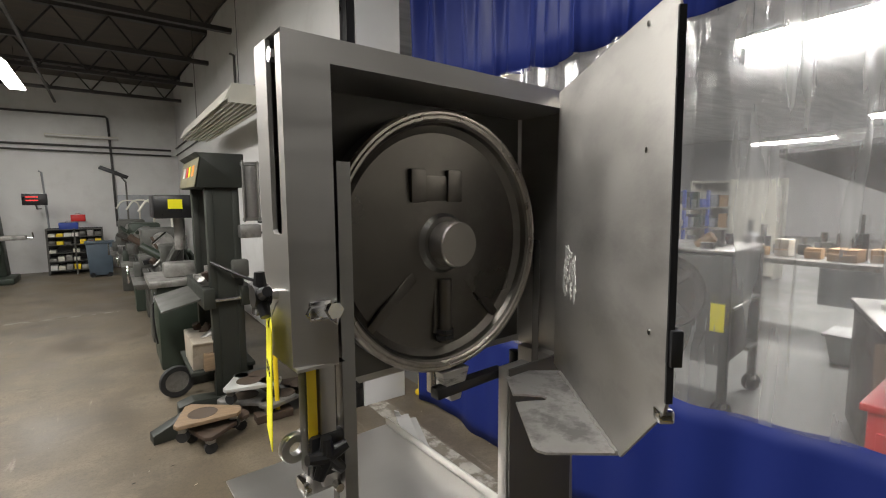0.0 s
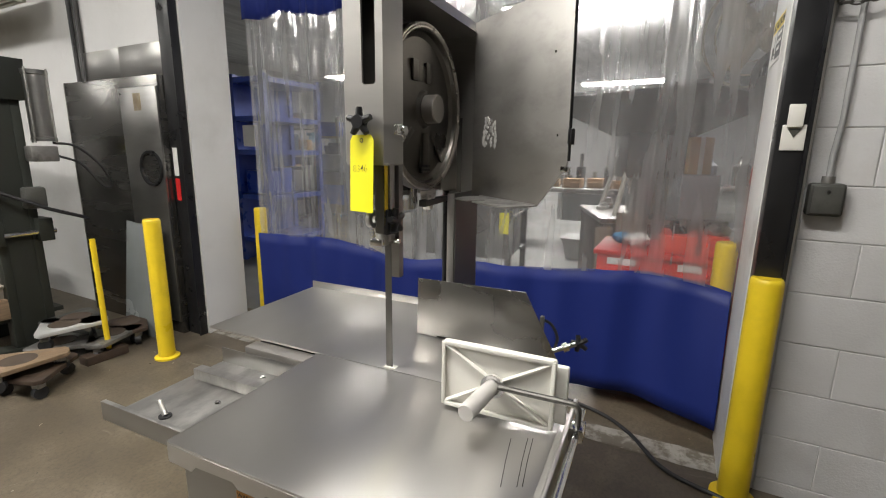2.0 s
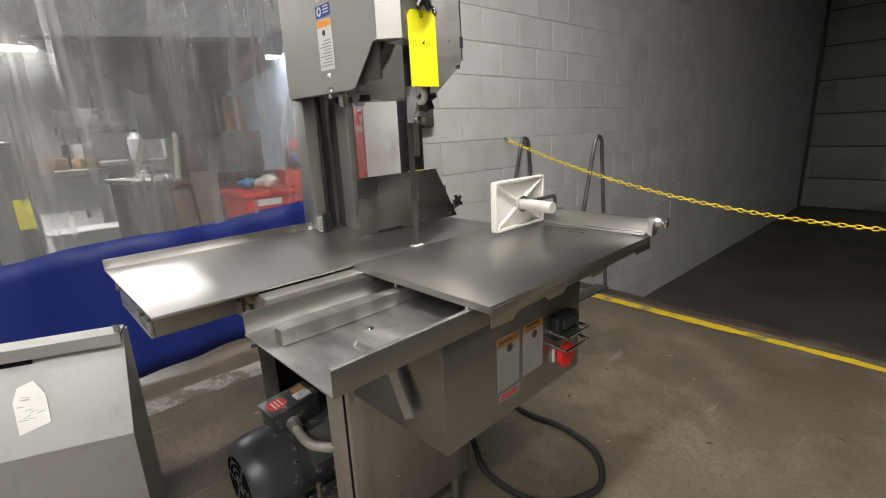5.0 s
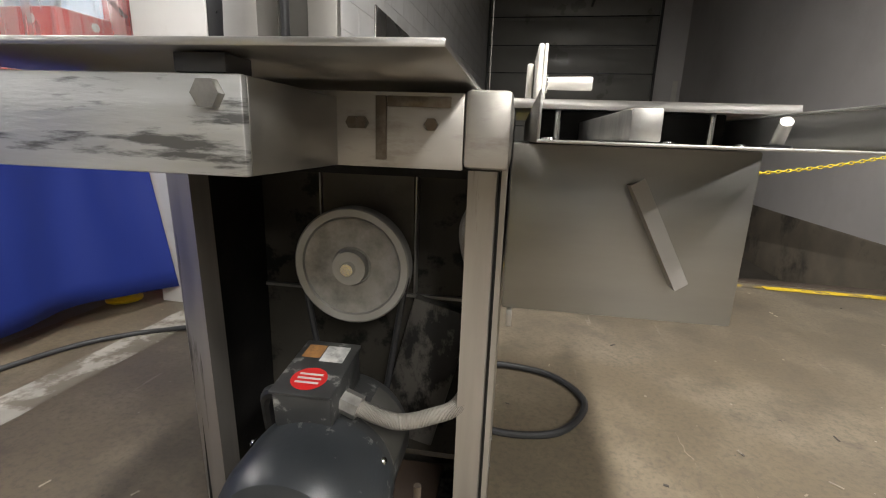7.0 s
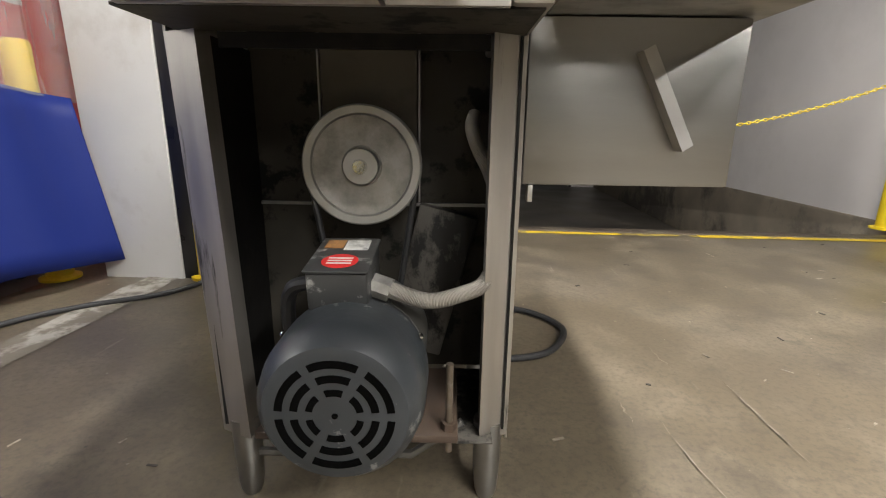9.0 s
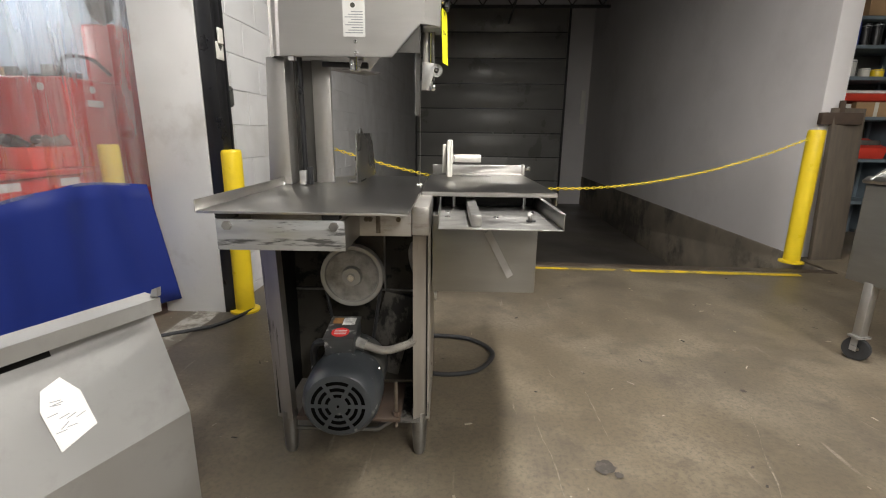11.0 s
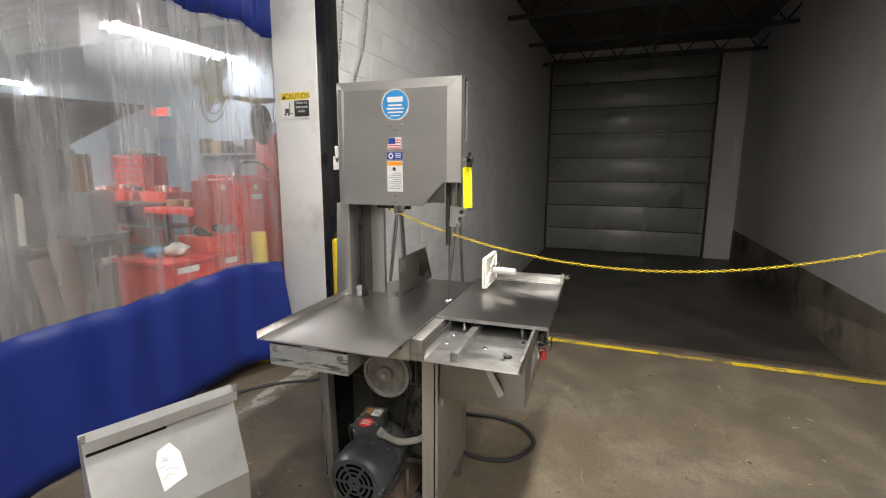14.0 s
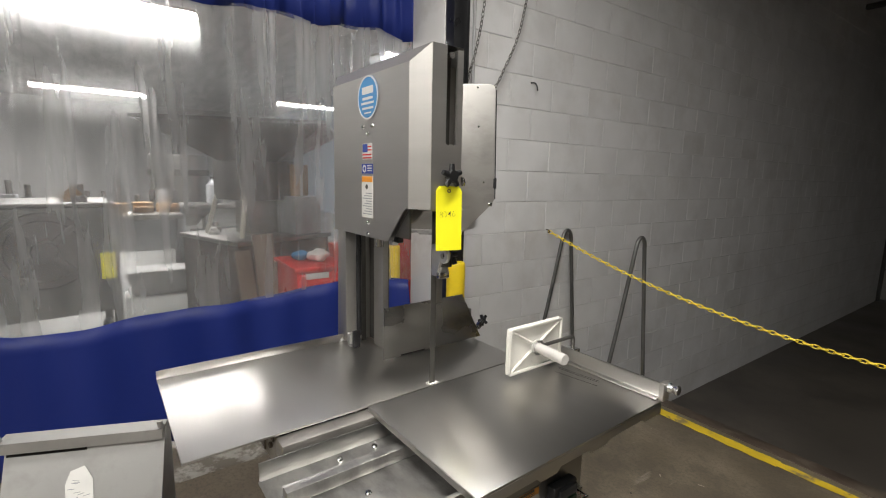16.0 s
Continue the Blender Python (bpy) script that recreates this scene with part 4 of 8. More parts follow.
def saw_labels():
    v = 0.0985
    b = part("badge", lathe(bmesh.new(), [(0, 0), (0.060, 0), (0.060, 0.001), (0, 0.001)], (0.195, v, 1.692), (0, 1, 0), 48), BLUELAB, SAW, "round blue maker's badge")
    part("badge_ring", lathe(bmesh.new(), [(0.0555, 0.0011), (0.060, 0.0011), (0.060, 0.0018), (0.0555, 0.0018), (0.0555, 0.0011)], (0.195, v, 1.692), (0, 1, 0), 48), PAPER, b)
    # plain bars where the badge is lettered
    for z, w, h in ((1.712, 0.066, 0.020), (1.690, 0.060, 0.007), (1.677, 0.074, 0.006), (1.663, 0.066, 0.006), (1.650, 0.04, 0.004)):
        part("badge_bar", B(0.195 - w / 2, 0.195 + w / 2, v + 0.0011, v + 0.0018, z - h / 2, z + h / 2), PAPER, b)
    for u, z in ((0.224, 1.612), (0.168, 1.612), (0.196, 1.592), (0.197, 1.338), (0.197, 1.305)):
        part("rivet", lathe(bmesh.new(), [(0, 0.006), (0.004, 0.005), (0.007, 0.0)], (u, v, z), (0, 1, 0), 14), CHROME, SAW)
    f = part("flag_label", B(0.171, 0.229, v, v + 0.0008, 1.520, 1.566), PAPER, SAW, "small printed label with stripes")
    part("flag_field", B(0.197, 0.227, v + 0.0009, v + 0.0014, 1.541, 1.564), NAVYLAB, f)
    for k in range(4):
        part("flag_stripe", B(0.173, 0.196 if k > 1 else 0.227, v + 0.0009, v + 0.0014, 1.523 + k * 0.009 + (0.004 if k > 1 else 0), 1.527 + k * 0.009 + (0.004 if k > 1 else 0)), REDLAB, f)
    n = part("notice_label", B(0.166, 0.234, v, v + 0.0008, 1.480, 1.508), NAVYLAB, SAW, "navy notice label")
    part("notice_ring", lathe(bmesh.new(), [(0.006, 0.0009), (0.011, 0.0009), (0.011, 0.0014), (0.006, 0.0014)], (0.217, v, 1.494), (0, 1, 0), 24), PAPER, n)
    for k in range(3):
        part("notice_bar", B(0.172, 0.198, v + 0.0009, v + 0.0014, 1.487 + 0.007 * k, 1.490 + 0.007 * k), PAPER, n)
    w = part("warning_label", B(0.166, 0.234, v, v + 0.0008, 1.352, 1.474), PAPER, SAW, "white warning label with an orange head")
    part("warning_head", B(0.168, 0.232, v + 0.0009, v + 0.0014, 1.456, 1.472), ORANGE, w)
    part("warning_mark", lathe(bmesh.new(), [(0, 0.0014), (0.008, 0.0014), (0.008, 0.0009)], (0.203, v, 1.442), (0, 1, 0), 7), INK, w)
    for k in range(9):
        part("warning_bar", B(0.172, 0.228 - 0.01 * (k % 3), v + 0.0009, v + 0.0013, 1.362 + 0.0075 * k, 1.3645 + 0.0075 * k), GREYP, w)


saw_labels()


def saw_tables():
    t = part("fixed_table", P([(-0.012, 0.636), (-0.012, -0.35), (0.30, -0.35), (0.462, -0.12), (0.462, 0.636)], "z", 0.879, 0.885, 0.0015), STEEL_TOP, SAW, "fixed stainless table leaf")
    part("table_lip", B(0.4625, 0.4655, 0.060, 0.636, 0.880, 0.910, 0.001), STEEL_TOP, t, "upturned stainless lip")
    part("lip_weld", lathe(bmesh.new(), [(0, 0.012), (0.008, 0.01), (0.012, 0)], (0.466, 0.066, 0.886), (0, 0, 1), 12), CAST, t)
    st = part("sliding_table", B(-0.442, -0.017, -0.452, 0.212, 0.880, 0.886, 0.0015), STEEL_TOP, SAW, "sliding stainless carriage table")
    prof = [(0.212, 0.880), (0.212, 0.845), (0.150, 0.842), (0.138, 0.856), (0.045, 0.858), (0.033, 0.846), (-0.020, 0.846), (-0.032, 0.858), (-0.13, 0.858), (-0.142, 0.848), (-0.2, 0.848), (-0.212, 0.858), (-0.36, 0.860), (-0.372, 0.850), (-0.452, 0.850), (-0.452, 0.880)]
    part("front_flange", P(prof, "x", -0.4425, -0.4395, 0.0005), STEEL_TOP, st, "turned-down scalloped front flange")
    part("side_flange", B(-0.44, -0.02, 0.2125, 0.2145, 0.872, 0.8855), STEEL_TOP, st)
    for v0, v1, u0, u1 in ((-0.385, -0.363, -0.286, -0.152), (-0.409, -0.392, -0.275, -0.138), (-0.417, -0.401, -0.271, -0.134)):
        bm = bmesh.new()
        tube(bm, [Vector((u0, v0, 0.886)), Vector(((u0 + u1) / 2, (v0 + v1) / 2 + 0.001, 0.886)), Vector((u1, v1, 0.8858))], 0.0007, 6)
        part("score_line", bm, BLACKIN, st, "dark scored line")
    f = part("fence_rail", B(-0.430, -0.030, -0.466, -0.458, 0.888, 0.931, 0.002), STEEL_TOP, SAW, "upright stainless fence rail")
    part("rail_foot", B(-0.430, -0.030, -0.458, -0.440, 0.887, 0.892, 0.001), STEEL_TOP, f)
    part("rail_rod", C((-0.45, -0.478, 0.918), (-0.05, -0.478, 0.918), 0.007), CHROME, f, "polished slide rod")
    part("rail_end", B(-0.444, -0.430, -0.490, -0.455, 0.882, 0.934, 0.002), STEEL, f)
    part("rail_knob", lathe(bmesh.new(), [(0, -0.004), (0.012, -0.004), (0.014, 0.0), (0.010, 0.010), (0.014, 0.022), (0.012, 0.026), (0, 0.026)], (-0.446, -0.482, 0.918), (-1, 0, 0), 14), CHROME, f, "bright square-shouldered knob")
    # pusher
    p = part("pusher_plate", B(-0.108, -0.094, -0.432, -0.198, 0.896, 1.040, 0.006), WHITEP, SAW, "white plastic meat pusher plate")
    part("pusher_rim", B(-0.116, -0.108, -0.432, -0.424, 0.898, 1.038, 0.002), WHITEP, p)
    part("pusher_rim", B(-0.116, -0.108, -0.206, -0.198, 0.898, 1.038, 0.002), WHITEP, p)
    part("pusher_rim", B(-0.116, -0.108, -0.426, -0.204, 1.031, 1.040, 0.002), WHITEP, p)
    part("pusher_rim", B(-0.116, -0.108, -0.426, -0.204, 0.896, 0.905, 0.002), WHITEP, p)
    for s in (1, -1):
        bm = bmesh.new()
        a, b2 = Vector((-0.111, -0.424, 0.968 - s * 0.064)), Vector((-0.111, -0.206, 0.968 + s * 0.064))
        tube(bm, [a, a.lerp(b2, 0.5), b2], 0.0045, 6)
        part("pusher_rib", bm, WHITEP, p)
    part("pusher_backing", B(-0.090, -0.074, -0.452, -0.36, 0.90, 1.02, 0.004), WHITEP, p)
    part("pusher_handle", lathe(bmesh.new(), [(0.022, 0.0), (0.022, 0.006), (0.014, 0.008), (0.016, 0.04), (0.0165, 0.118), (0.0150, 0.122), (0, 0.122)], (-0.112, -0.312, 0.966), (-0.995, 0.1, 0), 24), mat("greyed_plastic", (0.50, 0.48, 0.45), 0.42, 0, 0.08, 12, 0.05, 60), p, "round greyed plastic handle")
    part("handle_washer", lathe(bmesh.new(), [(0.017, 0), (0.024, 0), (0.024, 0.003), (0.017, 0.003)], (-0.122, -0.312, 0.966), (-1, 0, 0), 24), CHROME, p)
    part("pusher_rod", tube(bmesh.new(), smooth_path([(-0.125, -0.325, 0.970), (-0.125, -0.40, 0.970), (-0.125, -0.462, 0.970), (-0.125, -0.478, 0.962), (-0.125, -0.479, 0.925)], 5), 0.006), STEEL_DARK, p, "bent steel rod")
    part("rod_collar", B(-0.145, -0.105, -0.492, -0.466, 0.906, 0.932, 0.003), CHROME, p)
    # gauge plate
    g = part("gauge_plate", P([(0.036, 0.889), (-0.378, 0.889), (-0.285, 1.062), (0.032, 1.060)], "x", 0.216, 0.2195, 0.0006), GAUGE, SAW, "upright stainless gauge plate")
    star = bmesh.new()
    for k in range(3):
        a = 2 * math.pi * k / 3 + 0.5
        cyl(star, (0.245, -0.16, 0.965), (0.25, -0.16 + 0.020 * math.cos(a), 0.965 + 0.020 * math.sin(a)), 0.007, 0.005, 8)
    cyl(star, (0.22, -0.16, 0.965), (0.26, -0.16, 0.965), 0.008)
    part("gauge_knob", star, BLACKP, g, "black wing knob")
    part("gauge_base", B(0.220, 0.262, -0.32, -0.02, 0.886, 0.894, 0.001), STEEL, g)
    part("gauge_hose", tube(bmesh.new(), smooth_path([(0.235, -0.325, 0.99), (0.252, -0.350, 0.972), (0.252, -0.368, 0.935), (0.238, -0.360, 0.898)], 6), 0.004, 8), RUBBER, g)
    part("gauge_rod", C((0.228, -0.345, 0.900), (0.252, -0.418, 0.930), 0.007), CHROME, g, "bright clamping rod")
    star = bmesh.new()
    for k in range(5):
        a = 2 * math.pi * k / 5
        cyl(star, (0.254, -0.424, 0.931), (0.258 + 0.004 * math.sin(a), -0.426 + 0.022 * math.cos(a), 0.931 + 0.022 * math.sin(a)), 0.008, 0.006, 8)
    part("gauge_star", star, BLACKP, g, "black star knob")
    part("gauge_nut", C((0.240, -0.385, 0.916), (0.246, -0.398, 0.922), 0.012, seg=8), CHROME, g)
    part("gauge_strap", B(0.221, 0.235, -0.335, -0.325, 0.89, 1.0, 0.001), STEEL_DARK, g)
    part("gauge_slot", B(0.2146, 0.2158, -0.125, -0.030, 0.889, 0.8940), BLACKIN, g, "dark slot under the gauge plate")
    part("blade_slot_insert", B(-0.008, 0.012, -0.020, 0.012, 0.8855, 0.8875, 0.001), WHITEP, SAW, "white plastic blade insert")


saw_tables()


def saw_carriage():
    t = part("carriage_tray", B(-0.394, -0.076, -0.30, 0.505, 0.824, 0.827, 0.001), STEEL_TRAY, SAW, "long stainless carriage tray")
    part("tray_flange", B(-0.3965, -0.3935, -0.30, 0.503, 0.824, 0.868, 0.001), STEEL_DULL, t, "upturned tray edge")
    part("tray_return", B(-0.3965, -0.386, -0.30, 0.501, 0.8665, 0.869, 0.0008), STEEL_TRAY, t)
    part("tray_flange", B(-0.079, -0.076, -0.30, 0.503, 0.824, 0.870, 0.001), STEEL_DULL, t)
    part("slide_bar", B(-0.188, -0.160, -0.30, 0.480, 0.828, 0.858, 0.002), STEEL_TRAY, SAW, "grey square slide bar")
    part("slide_block", B(-0.053, -0.004, -0.30, 0.446, 0.794, 0.874, 0.006), BEAM, SAW, "rounded stainless slide beam")
    part("stop_pin", C((-0.331, 0.385, 0.829), (-0.322, 0.415, 0.853), 0.0065, 0.0060, seg=14), CAST, SAW, "short slanting tray stop")
    part("stop_washer", C((-0.332, 0.385, 0.827), (-0.332, 0.385, 0.830), 0.014, seg=14), BLACKP, SAW)
    for u, v in ((-0.10, 0.33), (-0.24, 0.33), (-0.36, 0.24), (-0.10, 0.24)):
        part("screw", lathe(bmesh.new(), [(0, 0.004), (0.006, 0.003), (0.008, 0)], (u, v, 0.827), (0, 0, 1), 12), CHROME, t)
    part("bearing_bar", B(-0.385, -0.085, 0.08, 0.12, 0.829, 0.876, 0.003), BLACKIN, SAW)
    part("bearing_bar", B(-0.385, -0.085, -0.29, -0.26, 0.829, 0.878, 0.003), BLACKIN, SAW)
    for u in (-0.345, -0.12):
        part("carriage_leg", C((u, 0.17, 0.827), (u, 0.17, 0.879), 0.005, seg=8), CHROME, SAW)
    # hanging switch cabinet under the carriage
    c = part("switch_cabinet", B(-0.376, -0.0535, -0.207, 0.272, 0.578, 0.8225, 0.004), STEEL_DULL, SAW, "hanging stainless control cabinet")
    m = Matrix.Translation((-0.222, 0.274, 0.778)) @ Matrix.Rotation(radians(28), 4, "Y")
    part("wire_flap", P([(0.012, -0.002), (0.012, 0.024), (-0.009, 0.017), (-0.009, 0.015), (0.010, 0.0215), (0.010, -0.002)], "z", -0.158, 0.0, 0.0, m), STEEL, c, "hinged steel flap")
    part("cabinet_hook", B(-0.070, -0.062, 0.262, 0.28, 0.552, 0.578, 0.001), STEEL, c)
    u = -0.3765
    for k, (v1, v0) in enumerate(((0.121, 0.046), (0.032, -0.043))):
        w = part("warning_plate", B(u - 0.001, u, v0, v1, 0.647, 0.769), PLATE, SAW, "printed warning plate with an orange head")
        part("warning_head", B(u - 0.0016, u - 0.0011, v0 + 0.002, v1 - 0.002, 0.749, 0.767), BURNT, w)
        part("warning_mark", lathe(bmesh.new(), [(0, 0.0016), (0.010, 0.0016), (0.010, 0.0011)], (u, (v0 + v1) / 2 - 0.004, 0.737), (-1, 0, 0), 7), INK, w)
        for j in range(11):
            part("warning_bar", B(u - 0.0015, u - 0.0011, v0 + 0.005 + 0.008 * ((j * 7) % 3 == 0), v1 - 0.005, 0.655 + 0.0062 * j, 0.6568 + 0.0062 * j), GREYP, w)
        mm = Matrix(((0, 0, -1, u - 0.0017), (-1, 0, 0, (v0 + v1) / 2), (0, 1, 0, 0.758), (0, 0, 0, 1)))
        if k == 0:
            letters("warning_word", "WARNING", 0.0135, INK, w, mm)
        else:
            mm2 = mm.copy()
            mm2[2][3] = 0.7535
            letters("warning_word", "CUIDADO", 0.010, INK, w, mm2)
            part("warning_strip", B(u - 0.0021, u - 0.0017, v0 + 0.018, v1 - 0.012, 0.760, 0.766), INK, w)
    n = part("notice_strip", B(u - 0.001, u, 0.046, 0.118, 0.620, 0.640), PLATE, SAW, "narrow red-printed notice")
    for j in range(2):
        part("notice_bar", B(u - 0.0015, u - 0.0011, 0.054, 0.112, 0.625 + 0.007 * j, 0.628 + 0.007 * j), REDLAB, n)
    s = part("switch", B(u - 0.026, u, -0.155, -0.070, 0.700, 0.758, 0.006), BLACKP, SAW, "black push-button switch box")
    part("button_green", B(u - 0.034, u - 0.026, -0.145, -0.082, 0.704, 0.722, 0.002), mat("dark_green_button", (0.01, 0.03, 0.015), 0.4), s)
    part("button_black", B(u - 0.034, u - 0.026, -0.145, -0.082, 0.728, 0.752, 0.002), RUBBER, s)
    for z in (0.722, 0.690):
        part("guard_loop", tube(bmesh.new(), smooth_path([(u, -0.068, z), (u - 0.045, -0.068, z - 0.004), (u - 0.05, -0.075, z - 0.004), (u - 0.05, -0.155, z - 0.004), (u - 0.045, -0.162, z - 0.004), (u, -0.162, z)], 4), 0.0032, 8), CHROME, s, "bent chrome guard loop")
    part("stop_button", lathe(bmesh.new(), [(0.014, 0), (0.014, 0.014), (0.031, 0.016), (0.030, 0.026), (0.02, 0.032), (0, 0.033)], (u, -0.112, 0.652), (-1, 0, 0), 28), REDP, s, "red mushroom stop button")
    part("cabinet_latch", B(u - 0.012, u, -0.200, -0.182, 0.686, 0.704, 0.003), CHROME, c, "bright cabinet latch")
    part("latch_lever", P([(-0.194, 0.690), (-0.186, 0.690), (-0.187, 0.648), (-0.192, 0.644)], "x", u - 0.016, u - 0.0125, 0.0008), CHROME, c)
    part("stop_plate", B(u - 0.004, u, -0.092, -0.085, 0.636, 0.668), PAPER, s)


saw_carriage()


def saw_base():
    # folded corner posts, open front
    for ui, uo, vo in ((0.398, 0.455, 0.290), (0.002, -0.049, 0.286)):
        k = 1 if uo > ui else -1
        face = [(ui, 0.315), (uo, vo), (uo - 0.004 * k, vo - 0.004), (ui + 0.003 * k, 0.311), (ui + 0.003 * k, 0.270), (ui, 0.270)]
        bm = P(face, "z", 0.135, 0.791)
        if k > 0:
            for v in bm.verts:
                v.co.x += 0.020 * (v.co.z - 0.135) / 0.656
        part("corner_post", bm, POST, SAW, "folded stainless front post with scratches")
    part("side_panel", B(-0.050, -0.046, -0.12, 0.2855, 0.125, 0.815, 0.001), POST, SAW, "stainless side panel")
    for z in (0.21, 0.27):
        part("side_bolt", C((-0.050, 0.16, z), (-0.053, 0.16, z), 0.005, seg=8), CHROME, SAW)
    part("side_panel", P([(0.452, 0.135), (0.456, 0.135), (0.476, 0.791), (0.476, 0.878), (0.472, 0.878), (0.472, 0.791)], "y", -0.12, 0.2895), STEEL, SAW, "stainless side panel")
    part("back_panel", B(-0.046, 0.456, -0.124, -0.1205, 0.135, 0.86, 0.001), STEEL, SAW)
    # near-black on these inner walls is grime plus shade put into the colour
    part("inner_wall", B(-0.040, 0.448, 0.060, 0.066, 0.15, 0.875), GRIME_SHADE, SAW, "grimy inner wall with the recess's shade in its colour")
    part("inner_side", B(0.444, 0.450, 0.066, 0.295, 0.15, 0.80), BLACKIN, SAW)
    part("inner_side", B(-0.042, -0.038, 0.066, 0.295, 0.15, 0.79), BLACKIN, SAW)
    part("cross_rail", B(-0.0035, 0.440, 0.434, 0.444, 0.792, 0.870, 0.001), BEAM, SAW, "stained front cross rail")
    # underside and header coloured dark because they lie in shade
    part("rail_floor", B(-0.044, 0.450, 0.296, 0.4335, 0.7915, 0.795), GRIME_SHADE, SAW, "cross rail underside, coloured dark for its shade")
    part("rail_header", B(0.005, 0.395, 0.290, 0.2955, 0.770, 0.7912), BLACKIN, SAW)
    for u in (0.030, 0.105, 0.115):
        part("rail_bolt", C((u, 0.4442, 0.838), (u, 0.451, 0.838), 0.007, seg=6), BRONZED, SAW)
    part("inner_duct", B(0.124, 0.306, 0.067, 0.088, 0.60, 0.875, 0.002), DUCT, SAW, "blackened inner duct")
    part("inner_shelf", B(-0.038, 0.443, 0.067, 0.075, 0.509, 0.515), CAST, SAW)
    for u in (0.118, 0.308):
        part("duct_edge", B(u, u + 0.003, 0.067, 0.092, 0.52, 0.875), CAST, SAW)
    m = Matrix.Translation((0.10, 0.10, 0.40)) @ Matrix.Rotation(radians(-14), 4, "Y")
    part("belt_guard", B(-0.075, 0.045, -0.03, 0.0, -0.2, 0.11, 0.004, m), SCRAPED, SAW, "scraped inner chute")
    part("drip_tray", B(-0.02, 0.14, 0.08, 0.33, 0.145, 0.149, 0.001), SCRAPED, SAW, "scraped base plate")
    for (u, v) in ((0.420, 0.280), (-0.016, 0.278), (0.420, -0.09), (-0.016, -0.09)):
        f = part("foot", lathe(bmesh.new(), [(0, 0.0), (0.016, 0.0), (0.020, 0.012), (0.022, 0.03), (0.024, 0.07), (0.026, 0.16), (0, 0.16)], (u, v, 0), (0, 0, 1), 20), STEEL_DULL, SAW, "tapered tubular steel foot")
    part("base_tie", tube(bmesh.new(), [(0.39, 0.30, 0.10), (0.12, 0.30, 0.10), (0.03, 0.29, 0.16)], 0.008, 8), STEEL_DARK, SAW)
    # apron box under the table leaf
    a = part("apron", B(0.134, 0.430, 0.612, 0.620, 0.792, 0.864, 0.002), mat("scratched_zinc", (0.50, 0.51, 0.51), 0.42, 0.75, 0.10, 10, 0.15, 40, (1.2, 1, 9), stain=(0.10, 0.10, 0.10), stain_amount=0.9, stain_scale=7, edge=(0.55, 0.63)), SAW, "galvanised apron under the table leaf")
    part("apron_side", B(0.134, 0.142, 0.4405, 0.612, 0.792, 0.864, 0.002), STEEL_DULL, a)
    part("apron_side", B(0.422, 0.430, 0.4405, 0.612, 0.792, 0.864, 0.002), STEEL_DULL, a)
    for u in (0.158, 0.402):
        part("bolt", C((u, 0.620, 0.850), (u, 0.628, 0.850), 0.011, seg=6), CAST, a, "hexagon bolt")
        part("rubber_pad", B(u - 0.012, u + 0.028, 0.585, 0.619, 0.8645, 0.878, 0.001), RUBBER, a)
    part("strap_hook", B(0.078, 0.090, 0.4445, 0.448, 0.800, 0.866, 0.001), BRONZED, SAW, "stained brown strap hook")
    part("strap_hook", B(0.010, 0.0775, 0.4445, 0.448, 0.855, 0.866, 0.001), BRONZED, SAW, "stained brown strap hook")


saw_base()


# black for raised arcs and a dot standing in for shaded openings
VOID = mat("opening_shade", (0.003, 0.003, 0.003), 0.9, 0, 0.1, 6, 0, 30, spec=0.0)


